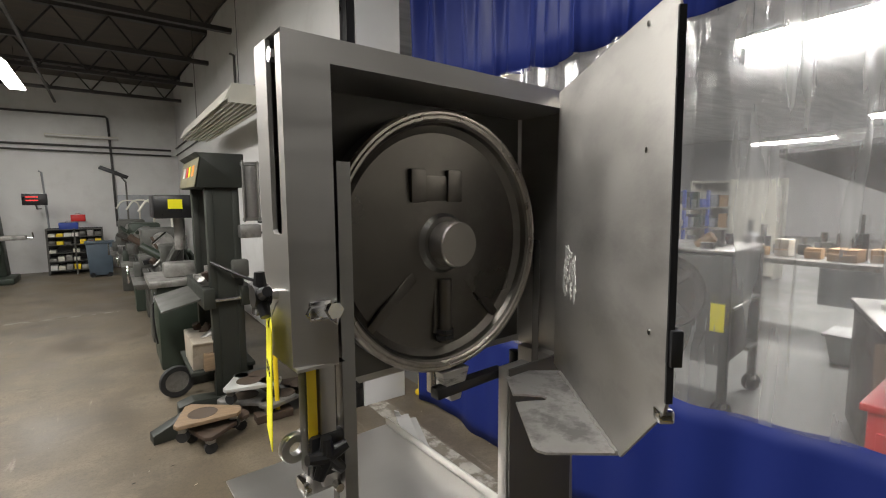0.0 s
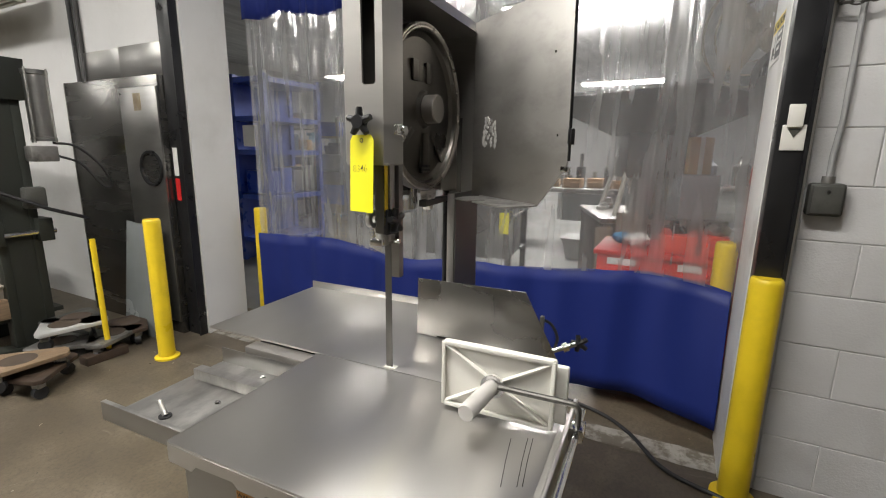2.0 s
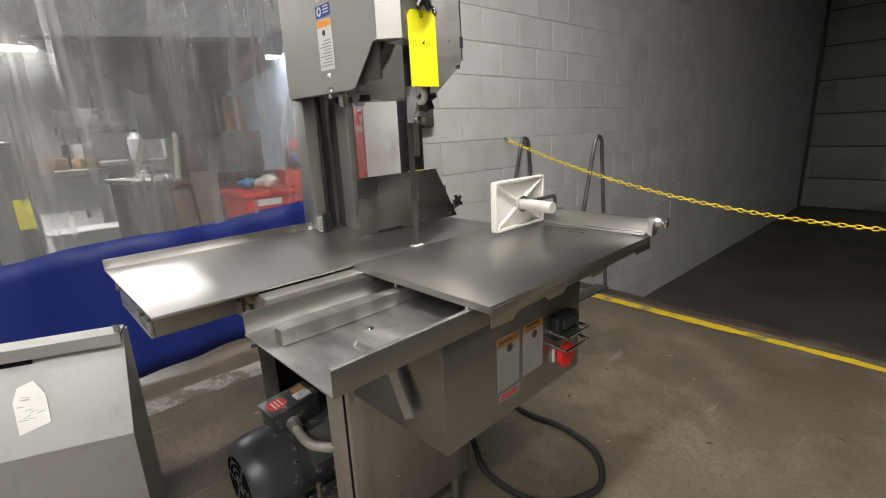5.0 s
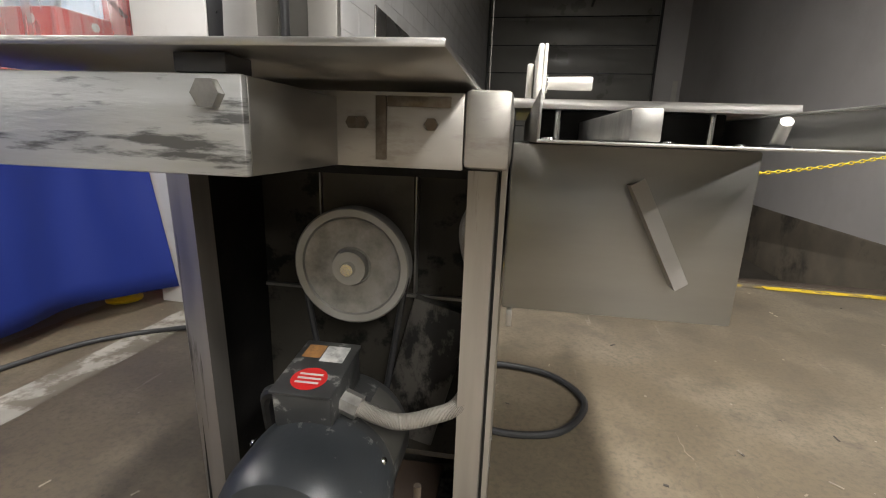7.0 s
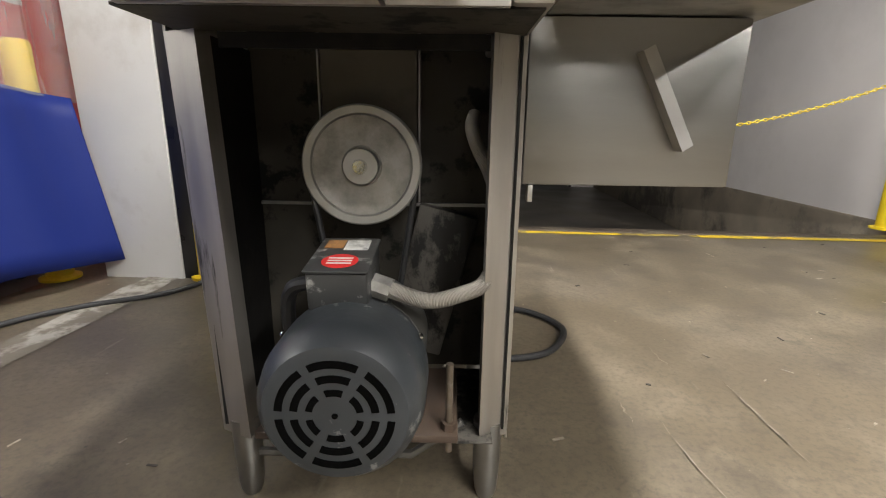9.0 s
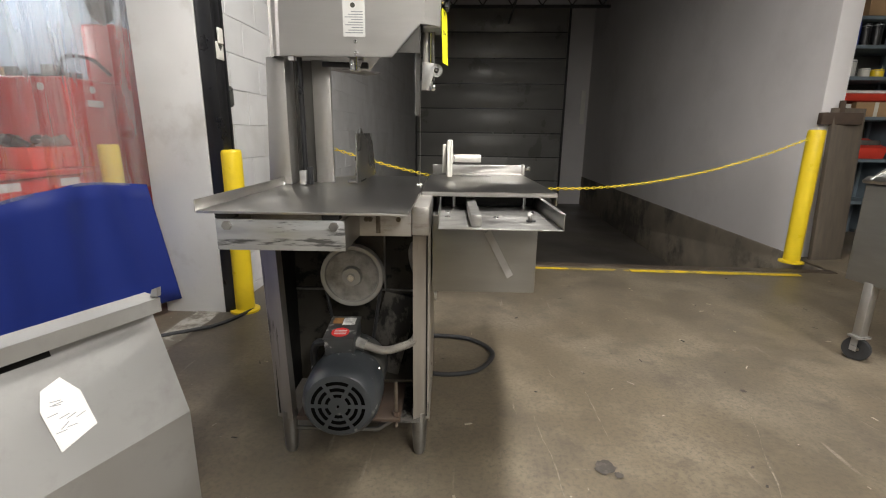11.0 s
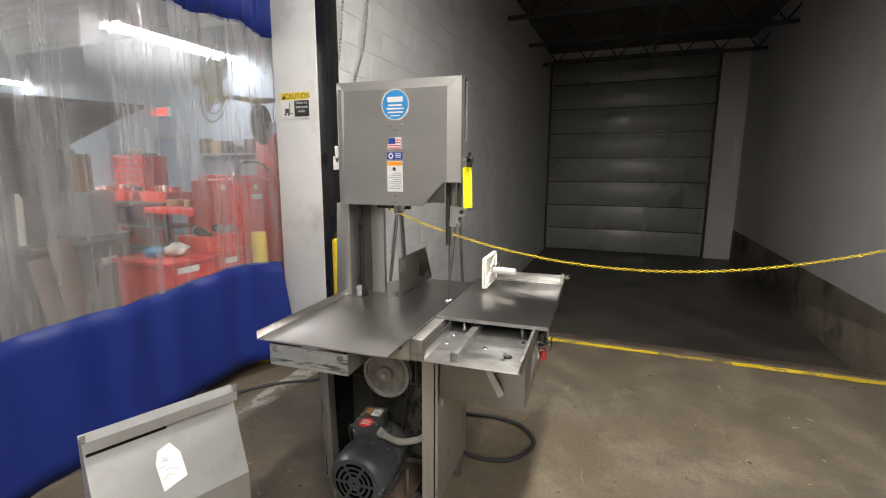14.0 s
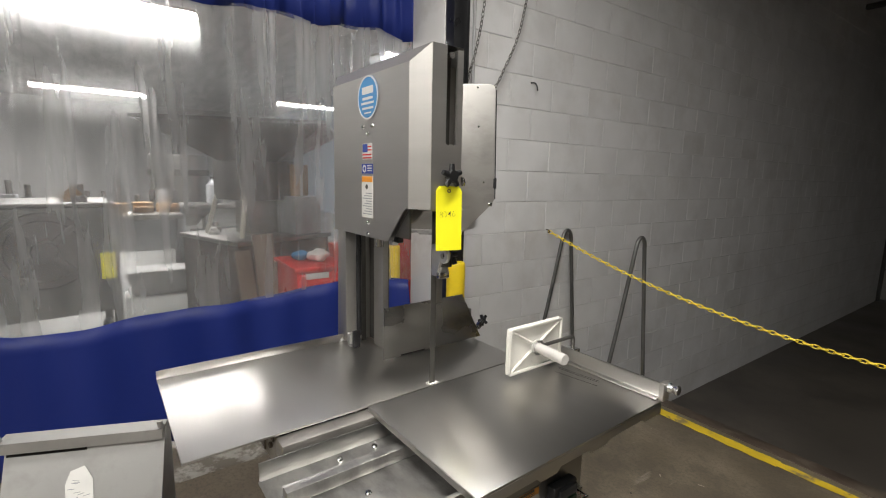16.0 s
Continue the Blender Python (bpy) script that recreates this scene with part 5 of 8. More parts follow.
def saw_drive():
    c = (0.216, 0.165, 0.596)
    p = part("drive_pulley", lathe(bmesh.new(), [(0.0, 0.034), (0.010, 0.034), (0.012, 0.030), (0.030, 0.030), (0.031, 0.010), (0.080, 0.011), (0.088, 0.014), (0.091, 0.018), (0.103, 0.019), (0.106, 0.016), (0.098, 0.004), (0.106, -0.010), (0.104, -0.014), (0, -0.014)], c, (0, 1, 0), 64), PULLEY, SAW, "worn grey vee pulley")
    part("pulley_web", lathe(bmesh.new(), [(0.0325, 0.0165), (0.036, 0.0135), (0.055, 0.0125), (0.076, 0.0130), (0.0865, 0.0165)], c, (0, 1, 0), 64), PULLEYW, p, "sooty dished web")
    part("shaft_end", lathe(bmesh.new(), [(0, 0.041), (0.011, 0.041), (0.013, 0.036), (0.013, 0.03)], c, (0, 1, 0), 20), CHROME, p)
    part("belt", tube(bmesh.new(), [(0.314, 0.169, 0.58), (0.27, 0.169, 0.31)], 0.006, 8), RUBBER, SAW, "black vee belt")
    part("belt", tube(bmesh.new(), [(0.118, 0.169, 0.58), (0.16, 0.169, 0.31)], 0.006, 8), RUBBER, SAW, "black vee belt")
    o = (0.203, 0.0, 0.303)
    m = part("motor", lathe(bmesh.new(), [(0.0, 0.19), (0.05, 0.19), (0.06, 0.20), (0.103, 0.212), (0.108, 0.222), (0.108, 0.36), (0, 0.36)], o, (0, 1, 0), 56), MOTORB, SAW, "black-grey electric motor")
    part("fan_cover", lathe(bmesh.new(), [(0.106, 0.355), (0.1145, 0.358), (0.1155, 0.372), (0.1145, 0.440), (0.108, 0.468), (0.095, 0.484), (0.086, 0.487), (0.0, 0.487)], o, (0, 1, 0), 56), MOTORP, m, "slate-grey rounded fan cover")
    for r0, r1, gap in ((0.068, 0.078, 5), (0.048, 0.058, 7), (0.029, 0.038, 11)):
        for a0, a1 in [(60 * q + gap, 60 * q + 60 - gap) for q in range(6)]:
            bm = bmesh.new()
            k = 8
            ii = [(o[0] + r0 * math.cos(radians(a0 + (a1 - a0) * i / k)), o[2] + r0 * math.sin(radians(a0 + (a1 - a0) * i / k))) for i in range(k + 1)]
            oo = [(o[0] + r1 * math.cos(radians(a0 + (a1 - a0) * i / k)), o[2] + r1 * math.sin(radians(a0 + (a1 - a0) * i / k))) for i in range(k + 1)]
            prism(bm, ii + oo[::-1], "y", 0.4865, 0.4885)
            part("vent_slot", bm, VOID, m)
    part("centre_hole", C((o[0], 0.4865, o[2]), (o[0], 0.4885, o[2]), 0.004, seg=10), VOID, m)
    for a in (30, 150, 270):
        part("cover_screw", lathe(bmesh.new(), [(0, 0.004), (0.004, 0.003), (0.006, 0)], (o[0] + 0.119 * math.cos(radians(a)), 0.372, o[2] + 0.119 * math.sin(radians(a))), (math.cos(radians(a)), 0, math.sin(radians(a))), 10), CHROME, m)
    part("data_plate", P([(o[0] - 0.109 * math.cos(radians(t)), o[2] + 0.109 * math.sin(radians(t))) for t in range(10, 61, 10)] + [(o[0] - 0.1075 * math.cos(radians(t)), o[2] + 0.1075 * math.sin(radians(t))) for t in range(60, 9, -10)], "y", 0.235, 0.33), mat("grimy_rating_plate", (0.16, 0.155, 0.14), 0.45, 0.6, 0.2, 14, 0.1, 60), m, "grimy rating plate")
    part("mount_plate", B(0.04, 0.37, 0.14, 0.36, 0.168, 0.182, 0.003), RUST, SAW, "rusty motor mounting plate")
    part("mount_bolt", C((0.055, 0.34, 0.14), (0.055, 0.34, 0.30), 0.006), BRONZED, SAW, "long threaded adjusting bolt")
    part("mount_nut", C((0.055, 0.34, 0.182), (0.055, 0.34, 0.196), 0.013, seg=6), RUST, SAW)
    part("motor_foot", B(0.12, 0.30, 0.22, 0.35, 0.182, 0.215, 0.004), MOTORB, m)
    # junction box, tipped forwards
    jm = Matrix.Translation((0.220, 0.318, 0.443)) @ Matrix.Rotation(radians(-6), 4, "X") @ Matrix.Rotation(radians(1), 4, "Z")
    j = part("junction_box", B(-0.044, 0.044, -0.068, 0.068, -0.034, 0.026, 0.005, jm), MOTORB, m, "chipped black junction box")
    part("box_lid", B(-0.047, 0.047, -0.071, 0.071, 0.0265, 0.032, 0.003, jm), MOTORB, j)
    part("round_label", P([(0.027 * math.cos(2 * math.pi * i / 24), 0.034 + 0.027 * math.sin(2 * math.pi * i / 24)) for i in range(24)], "z", 0.0322, 0.0328, 0, jm), REDLAB, j, "round red label")
    for k in range(3):
        part("label_bar", B(-0.018, 0.018, 0.022 + 0.010 * k, 0.026 + 0.010 * k, 0.0329, 0.0333, 0, jm), PAPER, j)
    part("orange_label", B(-0.034, 0.004, -0.056, -0.012, 0.0322, 0.0328, 0, jm), STICK, j)
    part("orange_label", B(0.006, 0.036, -0.056, -0.020, 0.0322, 0.0328, 0, jm), mat("rubbed_orange", (0.34, 0.17, 0.06), 0.55, 0, 0.3, 60, 0.1, 60, stain=(0.05, 0.05, 0.05), stain_amount=0.8, stain_scale=50), j)
    bm = bmesh.new()
    path = smooth_path([(0.172, 0.335, 0.428), (0.14, 0.34, 0.420), (0.09, 0.335, 0.404), (0.04, 0.32, 0.410), (0.0, 0.30, 0.425), (-0.022, 0.25, 0.47), (-0.026, 0.21, 0.53), (-0.012, 0.18, 0.585), (0.010, 0.155, 0.63), (0.020, 0.12, 0.665), (0.014, 0.09, 0.69)], 12)
    tube(bm, path, 0.0115, 12)
    for i in range(6, len(path) - 1):
        for f in (0.0, 0.5):
            q = path[i].lerp(path[i + 1], f)
            lathe(bm, [(0.0112, -0.0022), (0.0132, 0), (0.0112, 0.0022)], q, (path[i + 1] - path[i]).normalized(), 12)
    part("conduit", bm, mat("grey_flex_conduit", (0.30, 0.28, 0.25), 0.45, 0.3, 0.2, 20, 0.3, 200), SAW, "grey ribbed flexible conduit")
    part("conduit_nut", C((0.176, 0.335, 0.430), (0.148, 0.338, 0.421), 0.019, seg=8), CAST, SAW)
    part("motor_lead", tube(bmesh.new(), smooth_path([(0.268, 0.33, 0.43), (0.305, 0.32, 0.415), (0.325, 0.29, 0.36), (0.325, 0.27, 0.26)], 8), 0.012, 10), RUBBER, SAW, "black motor lead")


saw_drive()


def price_tag():
    th = thing("price_tag", pose(0.48, 0.76, 0, 0, 0, 2.5) @ pose(-0.0785, 0.013, 1.452, 0, 2, -13), "yellow card tag hung on the saw's knob", "tag")
    bm = P([(-0.036, -0.165), (0.036, -0.165), (0.036, -0.012), (0.027, 0.0), (-0.027, 0.0), (-0.036, -0.012)], "x", -0.0006, 0.0006)
    part("card", bm, TAGY, th)
    part("eyelet", lathe(bmesh.new(), [(0.003, -0.0012), (0.005, -0.0012), (0.005, 0.0012), (0.003, 0.0012)], (0, 0, -0.012), (1, 0, 0), 12), INK, th)
    letters("handwriting", "8346", 0.023, INK, th, Matrix(((0, 0, -1, -0.0008), (-1, 0, 0, 0.004), (0, 1, 0, -0.072), (0, 0, 0, 1))) @ Matrix.Rotation(0.05, 4, "Z"), "handwritten number", 0.0009)
    part("string", tube(bmesh.new(), [(0, 0, -0.012), (0.008, 0.0, 0.012), (0.016, 0.0, 0.022)], 0.0008, 5), PAPER, th)


price_tag()


def removed_cover():
    t, nrm = Vector((-0.351, -0.936, 0)), Vector((-0.936, 0.351, 0))
    o = Vector((1.145, 1.60, 0))
    m = Matrix(((t.x, nrm.x, 0, o.x), (t.y, nrm.y, 0, o.y), (0, 0, 1, 0), (0, 0, 0, 1)))
    th = thing("motor_cover", m, "removed stainless motor cover standing on the floor", "machine cover")
    w = 0.215
    s = mat("cover_sheet", (0.43, 0.425, 0.41), 0.58, 0.9, 0.04, 3, 0.06, 50, (1, 1, 1), stain=(0.33, 0.32, 0.30), stain_amount=0.7, stain_scale=6)
    prof = [(0.10, 0.002), (0.10, 0.39), (0.0, 0.660), (-0.045, 0.660), (-0.045, 0.657), (-0.002, 0.657), (0.097, 0.389), (0.097, 0.002)]
    part("front_sheet", P(prof, "x", -w, w), s, th, "folded stainless sheet", False)
    side = [(0.097, 0.002), (0.097, 0.389), (-0.002, 0.657), (-0.045, 0.657), (-0.045, 0.002)]
    part("side_sheet", P(side, "x", -w, -w + 0.003), s, th)
    part("side_sheet", P(side, "x", w - 0.003, w), s, th)
    part("top_lip", P([(0.038, 0.640), (0.041, 0.640), (0.041, 0.674), (-0.012, 0.679), (-0.012, 0.661), (0.0, 0.661), (0.0, 0.674), (0.038, 0.671)], "x", -w - 0.004, w + 0.004), s, th, "folded top lip")
    # black strip laid on the sheet for the shaded gap beneath the lip
    part("lip_shade", P([(0.0180, 0.618), (0.0125, 0.634), (0.0115, 0.6335), (0.0170, 0.6175)], "x", -w + 0.006, 0.0), BLACKIN, th, "black strip for the shaded gap under the lip")
    part("hook", P([(0.02, 0.676), (0.045, 0.680), (0.05, 0.703), (0.03, 0.695)], "x", -w - 0.004, -w + 0.006), s, th)
    part("hook", P([(0.02, 0.676), (0.045, 0.680), (0.05, 0.703), (0.03, 0.695)], "x", w - 0.006, w + 0.004), s, th)
    d = Vector((0, -0.1, 0.285)).normalized()
    nn = Vector((0, d.z, -d.y))
    fm = Matrix(((1, 0, 0, 0), (0, d.y, nn.y, 0.061), (0, d.z, nn.z, 0.500), (0, 0, 0, 1)))
    lab = part("label", P([(-0.045, -0.085), (0.052, -0.07), (0.056, 0.03), (0.03, 0.085), (-0.02, 0.075), (-0.042, 0.03)], "z", 0.0005, 0.0015, 0, fm @ Matrix.Translation((-0.016, 0.012, 0)) @ Matrix.Rotation(0.12, 4, "Z") @ Matrix.Diagonal((0.75, 0.78, 1, 1))), PAPER, th, "torn white paper label")
    rnd = random.Random(8)
    for k in range(10):
        x, y = -0.03 + 0.06 * rnd.random(), -0.05 + 0.09 * rnd.random()
        part("label_bar", B(x - 0.013, x + 0.013, y - 0.0012, y + 0.0012, 0.0016, 0.002, 0, fm @ Matrix.Translation((-0.016, 0.012, 0)) @ Matrix.Rotation(rnd.uniform(-0.3, 0.5), 4, "Z") @ Matrix.Diagonal((0.7, 0.7, 1, 1))), GREYP, lab)


removed_cover()

# ---- on the block wall and round the ramp ----


def caution_sign():
    th = thing("caution_sign", pose(1.945, Y0 + 0.002, 1.875), "yellow, white and black caution sign on the jamb", "sign")
    w, h = 0.122, 0.088
    part("plate", B(-w, w, 0, 0.002, -h, h), PAPER, th)
    part("head", B(-w + 0.004, w - 0.004, 0.0021, 0.0028, 0.036, h - 0.004), YELLOW, th, "yellow header band")
    part("panel", B(-w + 0.006, 0.006, 0.0021, 0.0028, -h + 0.012, 0.030), BLACKP, th, "black message panel")
    rot = Matrix(((-1, 0, 0, 0), (0, 0, 1, 0.0032), (0, 1, 0, 0), (0, 0, 0, 1)))
    letters("word", "CAUTION", 0.046, INK, th, Matrix.Translation((-0.022, 0, 0.058)) @ rot)
    for k, line in enumerate(("Watch for", "fork truck", "traffic.")):
        letters("line", line, 0.024, PAPER, th, Matrix.Translation((-0.056, 0, 0.015 - 0.028 * k)) @ rot)
    part("triangle", P([(0.075, 0.042), (0.110, 0.042), (0.0925, 0.074)], "y", 0.0029, 0.0034), INK, th)
    bm = B(0.05, 0.085, 0.0021, 0.0028, -0.05, -0.02)
    part("truck_body", bm, INK, th)
    part("truck_mast", B(0.042, 0.047, 0.0021, 0.0028, -0.055, 0.02), INK, th)
    part("truck_fork", B(0.018, 0.042, 0.0021, 0.0028, -0.055, -0.049), INK, th)
    for x in (0.055, 0.082):
        part("truck_wheel", lathe(bmesh.new(), [(0, 0.0028), (0.009, 0.0028), (0.009, 0.0021)], (x, 0, -0.058), (0, 1, 0), 12), INK, th)


caution_sign()


def conduit_box():
    th = thing("switch_box", pose(WX - 0.002, -0.322, 1.265), "grey cast conduit box on the painted block wall", "switch box")
    part("box", B(-0.05, 0, -0.055, 0.055, -0.06, 0.06, 0.012), OLDGREY, th)
    part("cover", B(-0.056, -0.0505, -0.045, 0.045, -0.05, 0.05, 0.003), OLDGREY, th)
    part("screw", C((-0.0565, 0, 0.03), (-0.06, 0, 0.03), 0.006, seg=8), CHROME, th)
    part("conduit", tube(bmesh.new(), [(-0.025, 0.0, 0.06), (-0.025, 0.0, 0.16), (-0.016, -0.012, 0.28), (-0.016, -0.012, 3.1)], 0.0095, 10), mat("grey_conduit", (0.36, 0.36, 0.355), 0.5, 0.2, 0.12, 5, 0.1, 40), th, "painted steel conduit")
    part("hub", C((-0.025, 0, 0.06), (-0.025, 0, 0.085), 0.02), CAST, th)


conduit_box()


def chain(name, pts, r, pitch, material, label, category):
    """Links of bent wire along a path, one mesh for the whole chain."""
    path = smooth_path(pts, 40)
    d, samples, acc = 0.0, [path[0]], 0.0
    for a, b in zip(path, path[1:]):
        seg = (b - a).length
        while acc + seg >= pitch:
            f = (pitch - acc) / seg
            a = a.lerp(b, f)
            samples.append(a)
            seg = (b - a).length
            acc = 0
        acc += seg
    bm = bmesh.new()
    for i, (a, b) in enumerate(zip(samples, samples[1:])):
        t = (b - a).normalized()
        s = t.cross(Vector((0, 0, 1)))
        if s.length < 0.1:
            s = Vector((1, 0, 0))
        s.normalize()
        n = t.cross(s)
        side = s if i % 2 else n
        c = (a + b) / 2
        L, W = pitch * 0.68, pitch * 0.30
        ring = []
        for k in range(12):
            q = 2 * math.pi * k / 12
            ring.append(c + t * (L * math.cos(q)) + side * (W * math.sin(q)))
        ring.append(ring[0])
        up = t.cross(side)
        prev = None
        first = None
        for k in range(12):
            q = 2 * math.pi * k / 12
            o = (t * (W * math.cos(q)) + side * (L * math.sin(q))).normalized()
            cur = [bm.verts.new(ring[k] + o * r), bm.verts.new(ring[k] + up * r), bm.verts.new(ring[k] - o * r), bm.verts.new(ring[k] - up * r)]
            if prev:
                for j in range(4):
                    bm.faces.new((prev[j], prev[(j + 1) % 4], cur[(j + 1) % 4], cur[j]))
            else:
                first = cur
            prev = cur
        for j in range(4):
            bm.faces.new((prev[j], prev[(j + 1) % 4], first[(j + 1) % 4], first[j]))
    return solid(name, bm, material, label, category)


A, Bp = Vector((WX - 0.03, -1.065, 1.10)), Vector((-2.54, -1.70, 1.085))
pts = []
for i in range(13):
    f = i / 12
    p = A.lerp(Bp, f)
    p.z -= 0.44 * 4 * f * (1 - f)
    pts.append(p)
chain("barrier_chain", pts, 0.0032, 0.030, mat("chain_yellow", (0.75, 0.58, 0.04), 0.45, 0, 0.1, 8, 0.05, 50), "yellow plastic barrier chain slung across the dock pit", "chain")
th = thing("chain_hook", pose(WX, -1.065, 1.11), "small rusty hook in the block wall", "hook")
part("hook", tube(bmesh.new(), smooth_path([(0, 0, 0), (-0.02, 0, 0), (-0.035, 0, -0.008), (-0.03, 0, -0.02), (-0.018, 0, -0.016)], 4), 0.004, 8), RUST, th)
th = thing("wall_hook", pose(WX, -0.84, 2.09), "bent black hook on the block wall", "hook")
part("hook", tube(bmesh.new(), smooth_path([(0, 0, 0.02), (-0.03, -0.01, 0.015), (-0.04, -0.02, -0.01), (-0.03, -0.035, -0.03)], 4), 0.005, 8), BLACKP, th)
chain("hoist_chain", [(WX - 0.05, -0.86, 3.9), (WX - 0.05, -0.72, 2.60), (WX - 0.05, -0.55, 2.14), (WX - 0.05, -0.42, 1.97), (WX - 0.05, -0.30, 1.93), (WX - 0.05, -0.26, 2.0), (WX - 0.05, -0.38, 2.5), (WX - 0.05, -0.52, 3.9)], 0.003, 0.028, STEEL_DARK, "dark steel door hoist chain hanging in a loop", "chain")


def hairpin(x, label):
    th = thing("hairpin_stand", pose(x, -1.31 if x < 1.5 else -1.195, 0), label, "pipe stand", "hairpin pipe stands")
    path = smooth_path([(0.03, 0.21, 0.02), (0.022, 0.155, 0.27), (0.014, 0.10, 0.52), (0.007, 0.047, 0.77), (0, -0.004, 1.02), (0, -0.03, 1.085), (0, -0.065, 1.10), (0, -0.097, 1.07), (0, -0.108, 1.0), (-0.007, -0.128, 0.75), (-0.015, -0.147, 0.5), (-0.022, -0.166, 0.26), (-0.03, -0.185, 0.02)], 8)
    part("hairpin", tube(bmesh.new(), path, 0.0135, 12), mat("dark_pipe", (0.17, 0.17, 0.165), 0.4, 0.8, 0.2, 8, 0.15, 60), th, "bent dark steel pipe")
    part("foot_bar", B(-0.05, 0.05, -0.20, 0.22, 0.0, 0.014, 0.003), STEEL_DARK, th)
    return th


hairpin(1.19, "bent steel pipe stand at the pit edge")
hairpin(WX - 0.04, "bent steel pipe stand against the block wall")


def power_cord():
    run = [(0.60, 0.55, 0.30), (0.56, 0.50, 0.10), (0.46, 0.52, 0.014), (0.26, 0.49, 0.013), (0.165, 0.31, 0.013), (0.26, 0.16, 0.013), (0.43, 0.118, 0.013), (0.60, 0.142, 0.013), (0.80, 0.105, 0.013), (0.934, 0.01, 0.013), (0.975, -0.15, 0.013), (1.03, -0.23, 0.013), (1.12, -0.36, 0.013), (1.21, -0.42, 0.013), (1.33, -0.475, 0.016), (1.43, -0.485, 0.03)]
    solid("power_cord", tube(bmesh.new(), smooth_path(run, 14), 0.011, 10), RUBBER, "thick black rubber power cord looped on the floor", "power cord")
    th = thing("cord_plug", pose(1.435, -0.475, 0.003, 0, 0, 47), "black and red cord connector on the floor", "connector")
    body = part("body", B(0.0, 0.15, -0.028, 0.026, 0.0, 0.048, 0.012), RUBBER, th)
    part("clamp", B(-0.018, 0.004, -0.020, 0.018, 0.006, 0.040, 0.006), GREENM, body)
    part("clip", lathe(bmesh.new(), [(0, 0), (0.014, 0.0), (0.019, 0.02), (0.017, 0.06), (0.011, 0.075), (0.010, 0.13), (0, 0.13)], (-0.035, 0.048, 0.022), (0.97, 0.24, 0.0), 14), REDP, th, "red handle")
    part("lead", tube(bmesh.new(), smooth_path([(-0.03, 0.030, 0.03), (-0.02, 0.020, 0.05), (0.02, 0.0, 0.052)], 5), 0.004, 6), PAPER, th, "thin white lead")
    part("lead", tube(bmesh.new(), smooth_path([(0.14, 0.015, 0.02), (0.17, 0.06, 0.012), (0.18, 0.13, 0.006), (0.22, 0.20, 0.006), (0.30, 0.27, 0.006)], 6), 0.006, 6), RUBBER, th)
    part("lead", tube(bmesh.new(), smooth_path([(0.14, -0.010, 0.025), (0.19, 0.0, 0.03), (0.23, 0.07, 0.012), (0.27, 0.16, 0.006), (0.31, 0.25, 0.006)], 6), 0.005, 6), RUBBER, th)
    part("lead", tube(bmesh.new(), smooth_path([(0.09, 0.05, 0.02), (0.11, 0.10, 0.012), (0.16, 0.15, 0.006), (0.24, 0.23, 0.006)], 6), 0.005, 6), RUBBER, th)
    solid("floor_cable", tube(bmesh.new(), smooth_path([(1.60, -0.17, 0.012), (1.66, 0.02, 0.012), (1.72, 0.11, 0.012), (1.80, 0.17, 0.012), (1.92, 0.26, 0.012), (2.04, 0.42, 0.012), (2.14, 0.75, 0.012)], 12), 0.010, 10), RUBBER, "black cable running under the curtain", "cable")


power_cord()


def leaning_boards():
    bp = thing("dock_bumper", pose(0.78, YD - 0.013, -0.06), "black rubber dock bumper under the pit edge", "dock bumper")
    part("pad", B(-0.125, 0.125, -0.13, 0.0, -0.42, 0.0, 0.012), RUBBER, bp)
    part("bracket", B(-0.145, 0.145, -0.008, 0.0, -0.44, 0.015), RUST, bp)
    th = thing("leaning_board", pose(-2.98, -1.88, 0, 3, 0, 12), "weathered brown board leaning at the wall end", "board")
    part("board", B(-0.17, 0.15, -0.02, 0.02, 0.0, 1.34, 0.004), mat("weathered_board", (0.10, 0.08, 0.06), 0.75, 0, 0.25, 4, 0.4, 40, (6, 6, 1)), th)
    th = thing("wall_bracket", pose(-2.87, -1.93, 1.25), "rusty steel bracket on the wall corner", "bracket")
    part("angle", B(-0.20, 0.14, -0.02, 0.035, -0.05, 0.05, 0.004), RUST, th)
    part("tab", B(-0.04, 0.0, 0.0, 0.03, 0.05, 0.15, 0.004), RUST, th)


leaning_boards()
th = thing("wall_plate", pose(-2.62, DOORY + 0.002, 0), "white vertical plate beside the dock door", "plate")
part("plate", B(-0.055, 0.055, 0, 0.02, 1.42, 2.26, 0.004), WHITEP, th)


def shelf_unit(x0, x1, zs, top, label):
    y0, y1 = -3.35, -2.9
    th = thing("shelf_unit", pose(0, 0, 0), label, "shelving", "steel shelf units")
    sh = mat("shelf_blue_grey", (0.17, 0.21, 0.24), 0.45, 0.2, 0.12, 5, 0.1, 40)
    for x in (x0, x1 - 0.04):
        for y in (y0, y1 - 0.04):
            part("upright", B(x, x + 0.04, y, y + 0.04, 0, top, 0.002), sh, th)
    for x in (x0 + 0.005, x1 - 0.008):
        part("side_panel", B(x, x + 0.003, y0 + 0.04, y1 - 0.04, 0.05, top), sh, th)
    part("back_panel", B(x0 + 0.04, x1 - 0.04, y0, y0 + 0.003, 0.05, top), STEEL_DARK, th)
    for z in zs:
        part("shelf", B(x0 + 0.012, x1 - 0.012, y0 + 0.01, y1 + 0.003, z - 0.035, z, 0.003), sh, th)


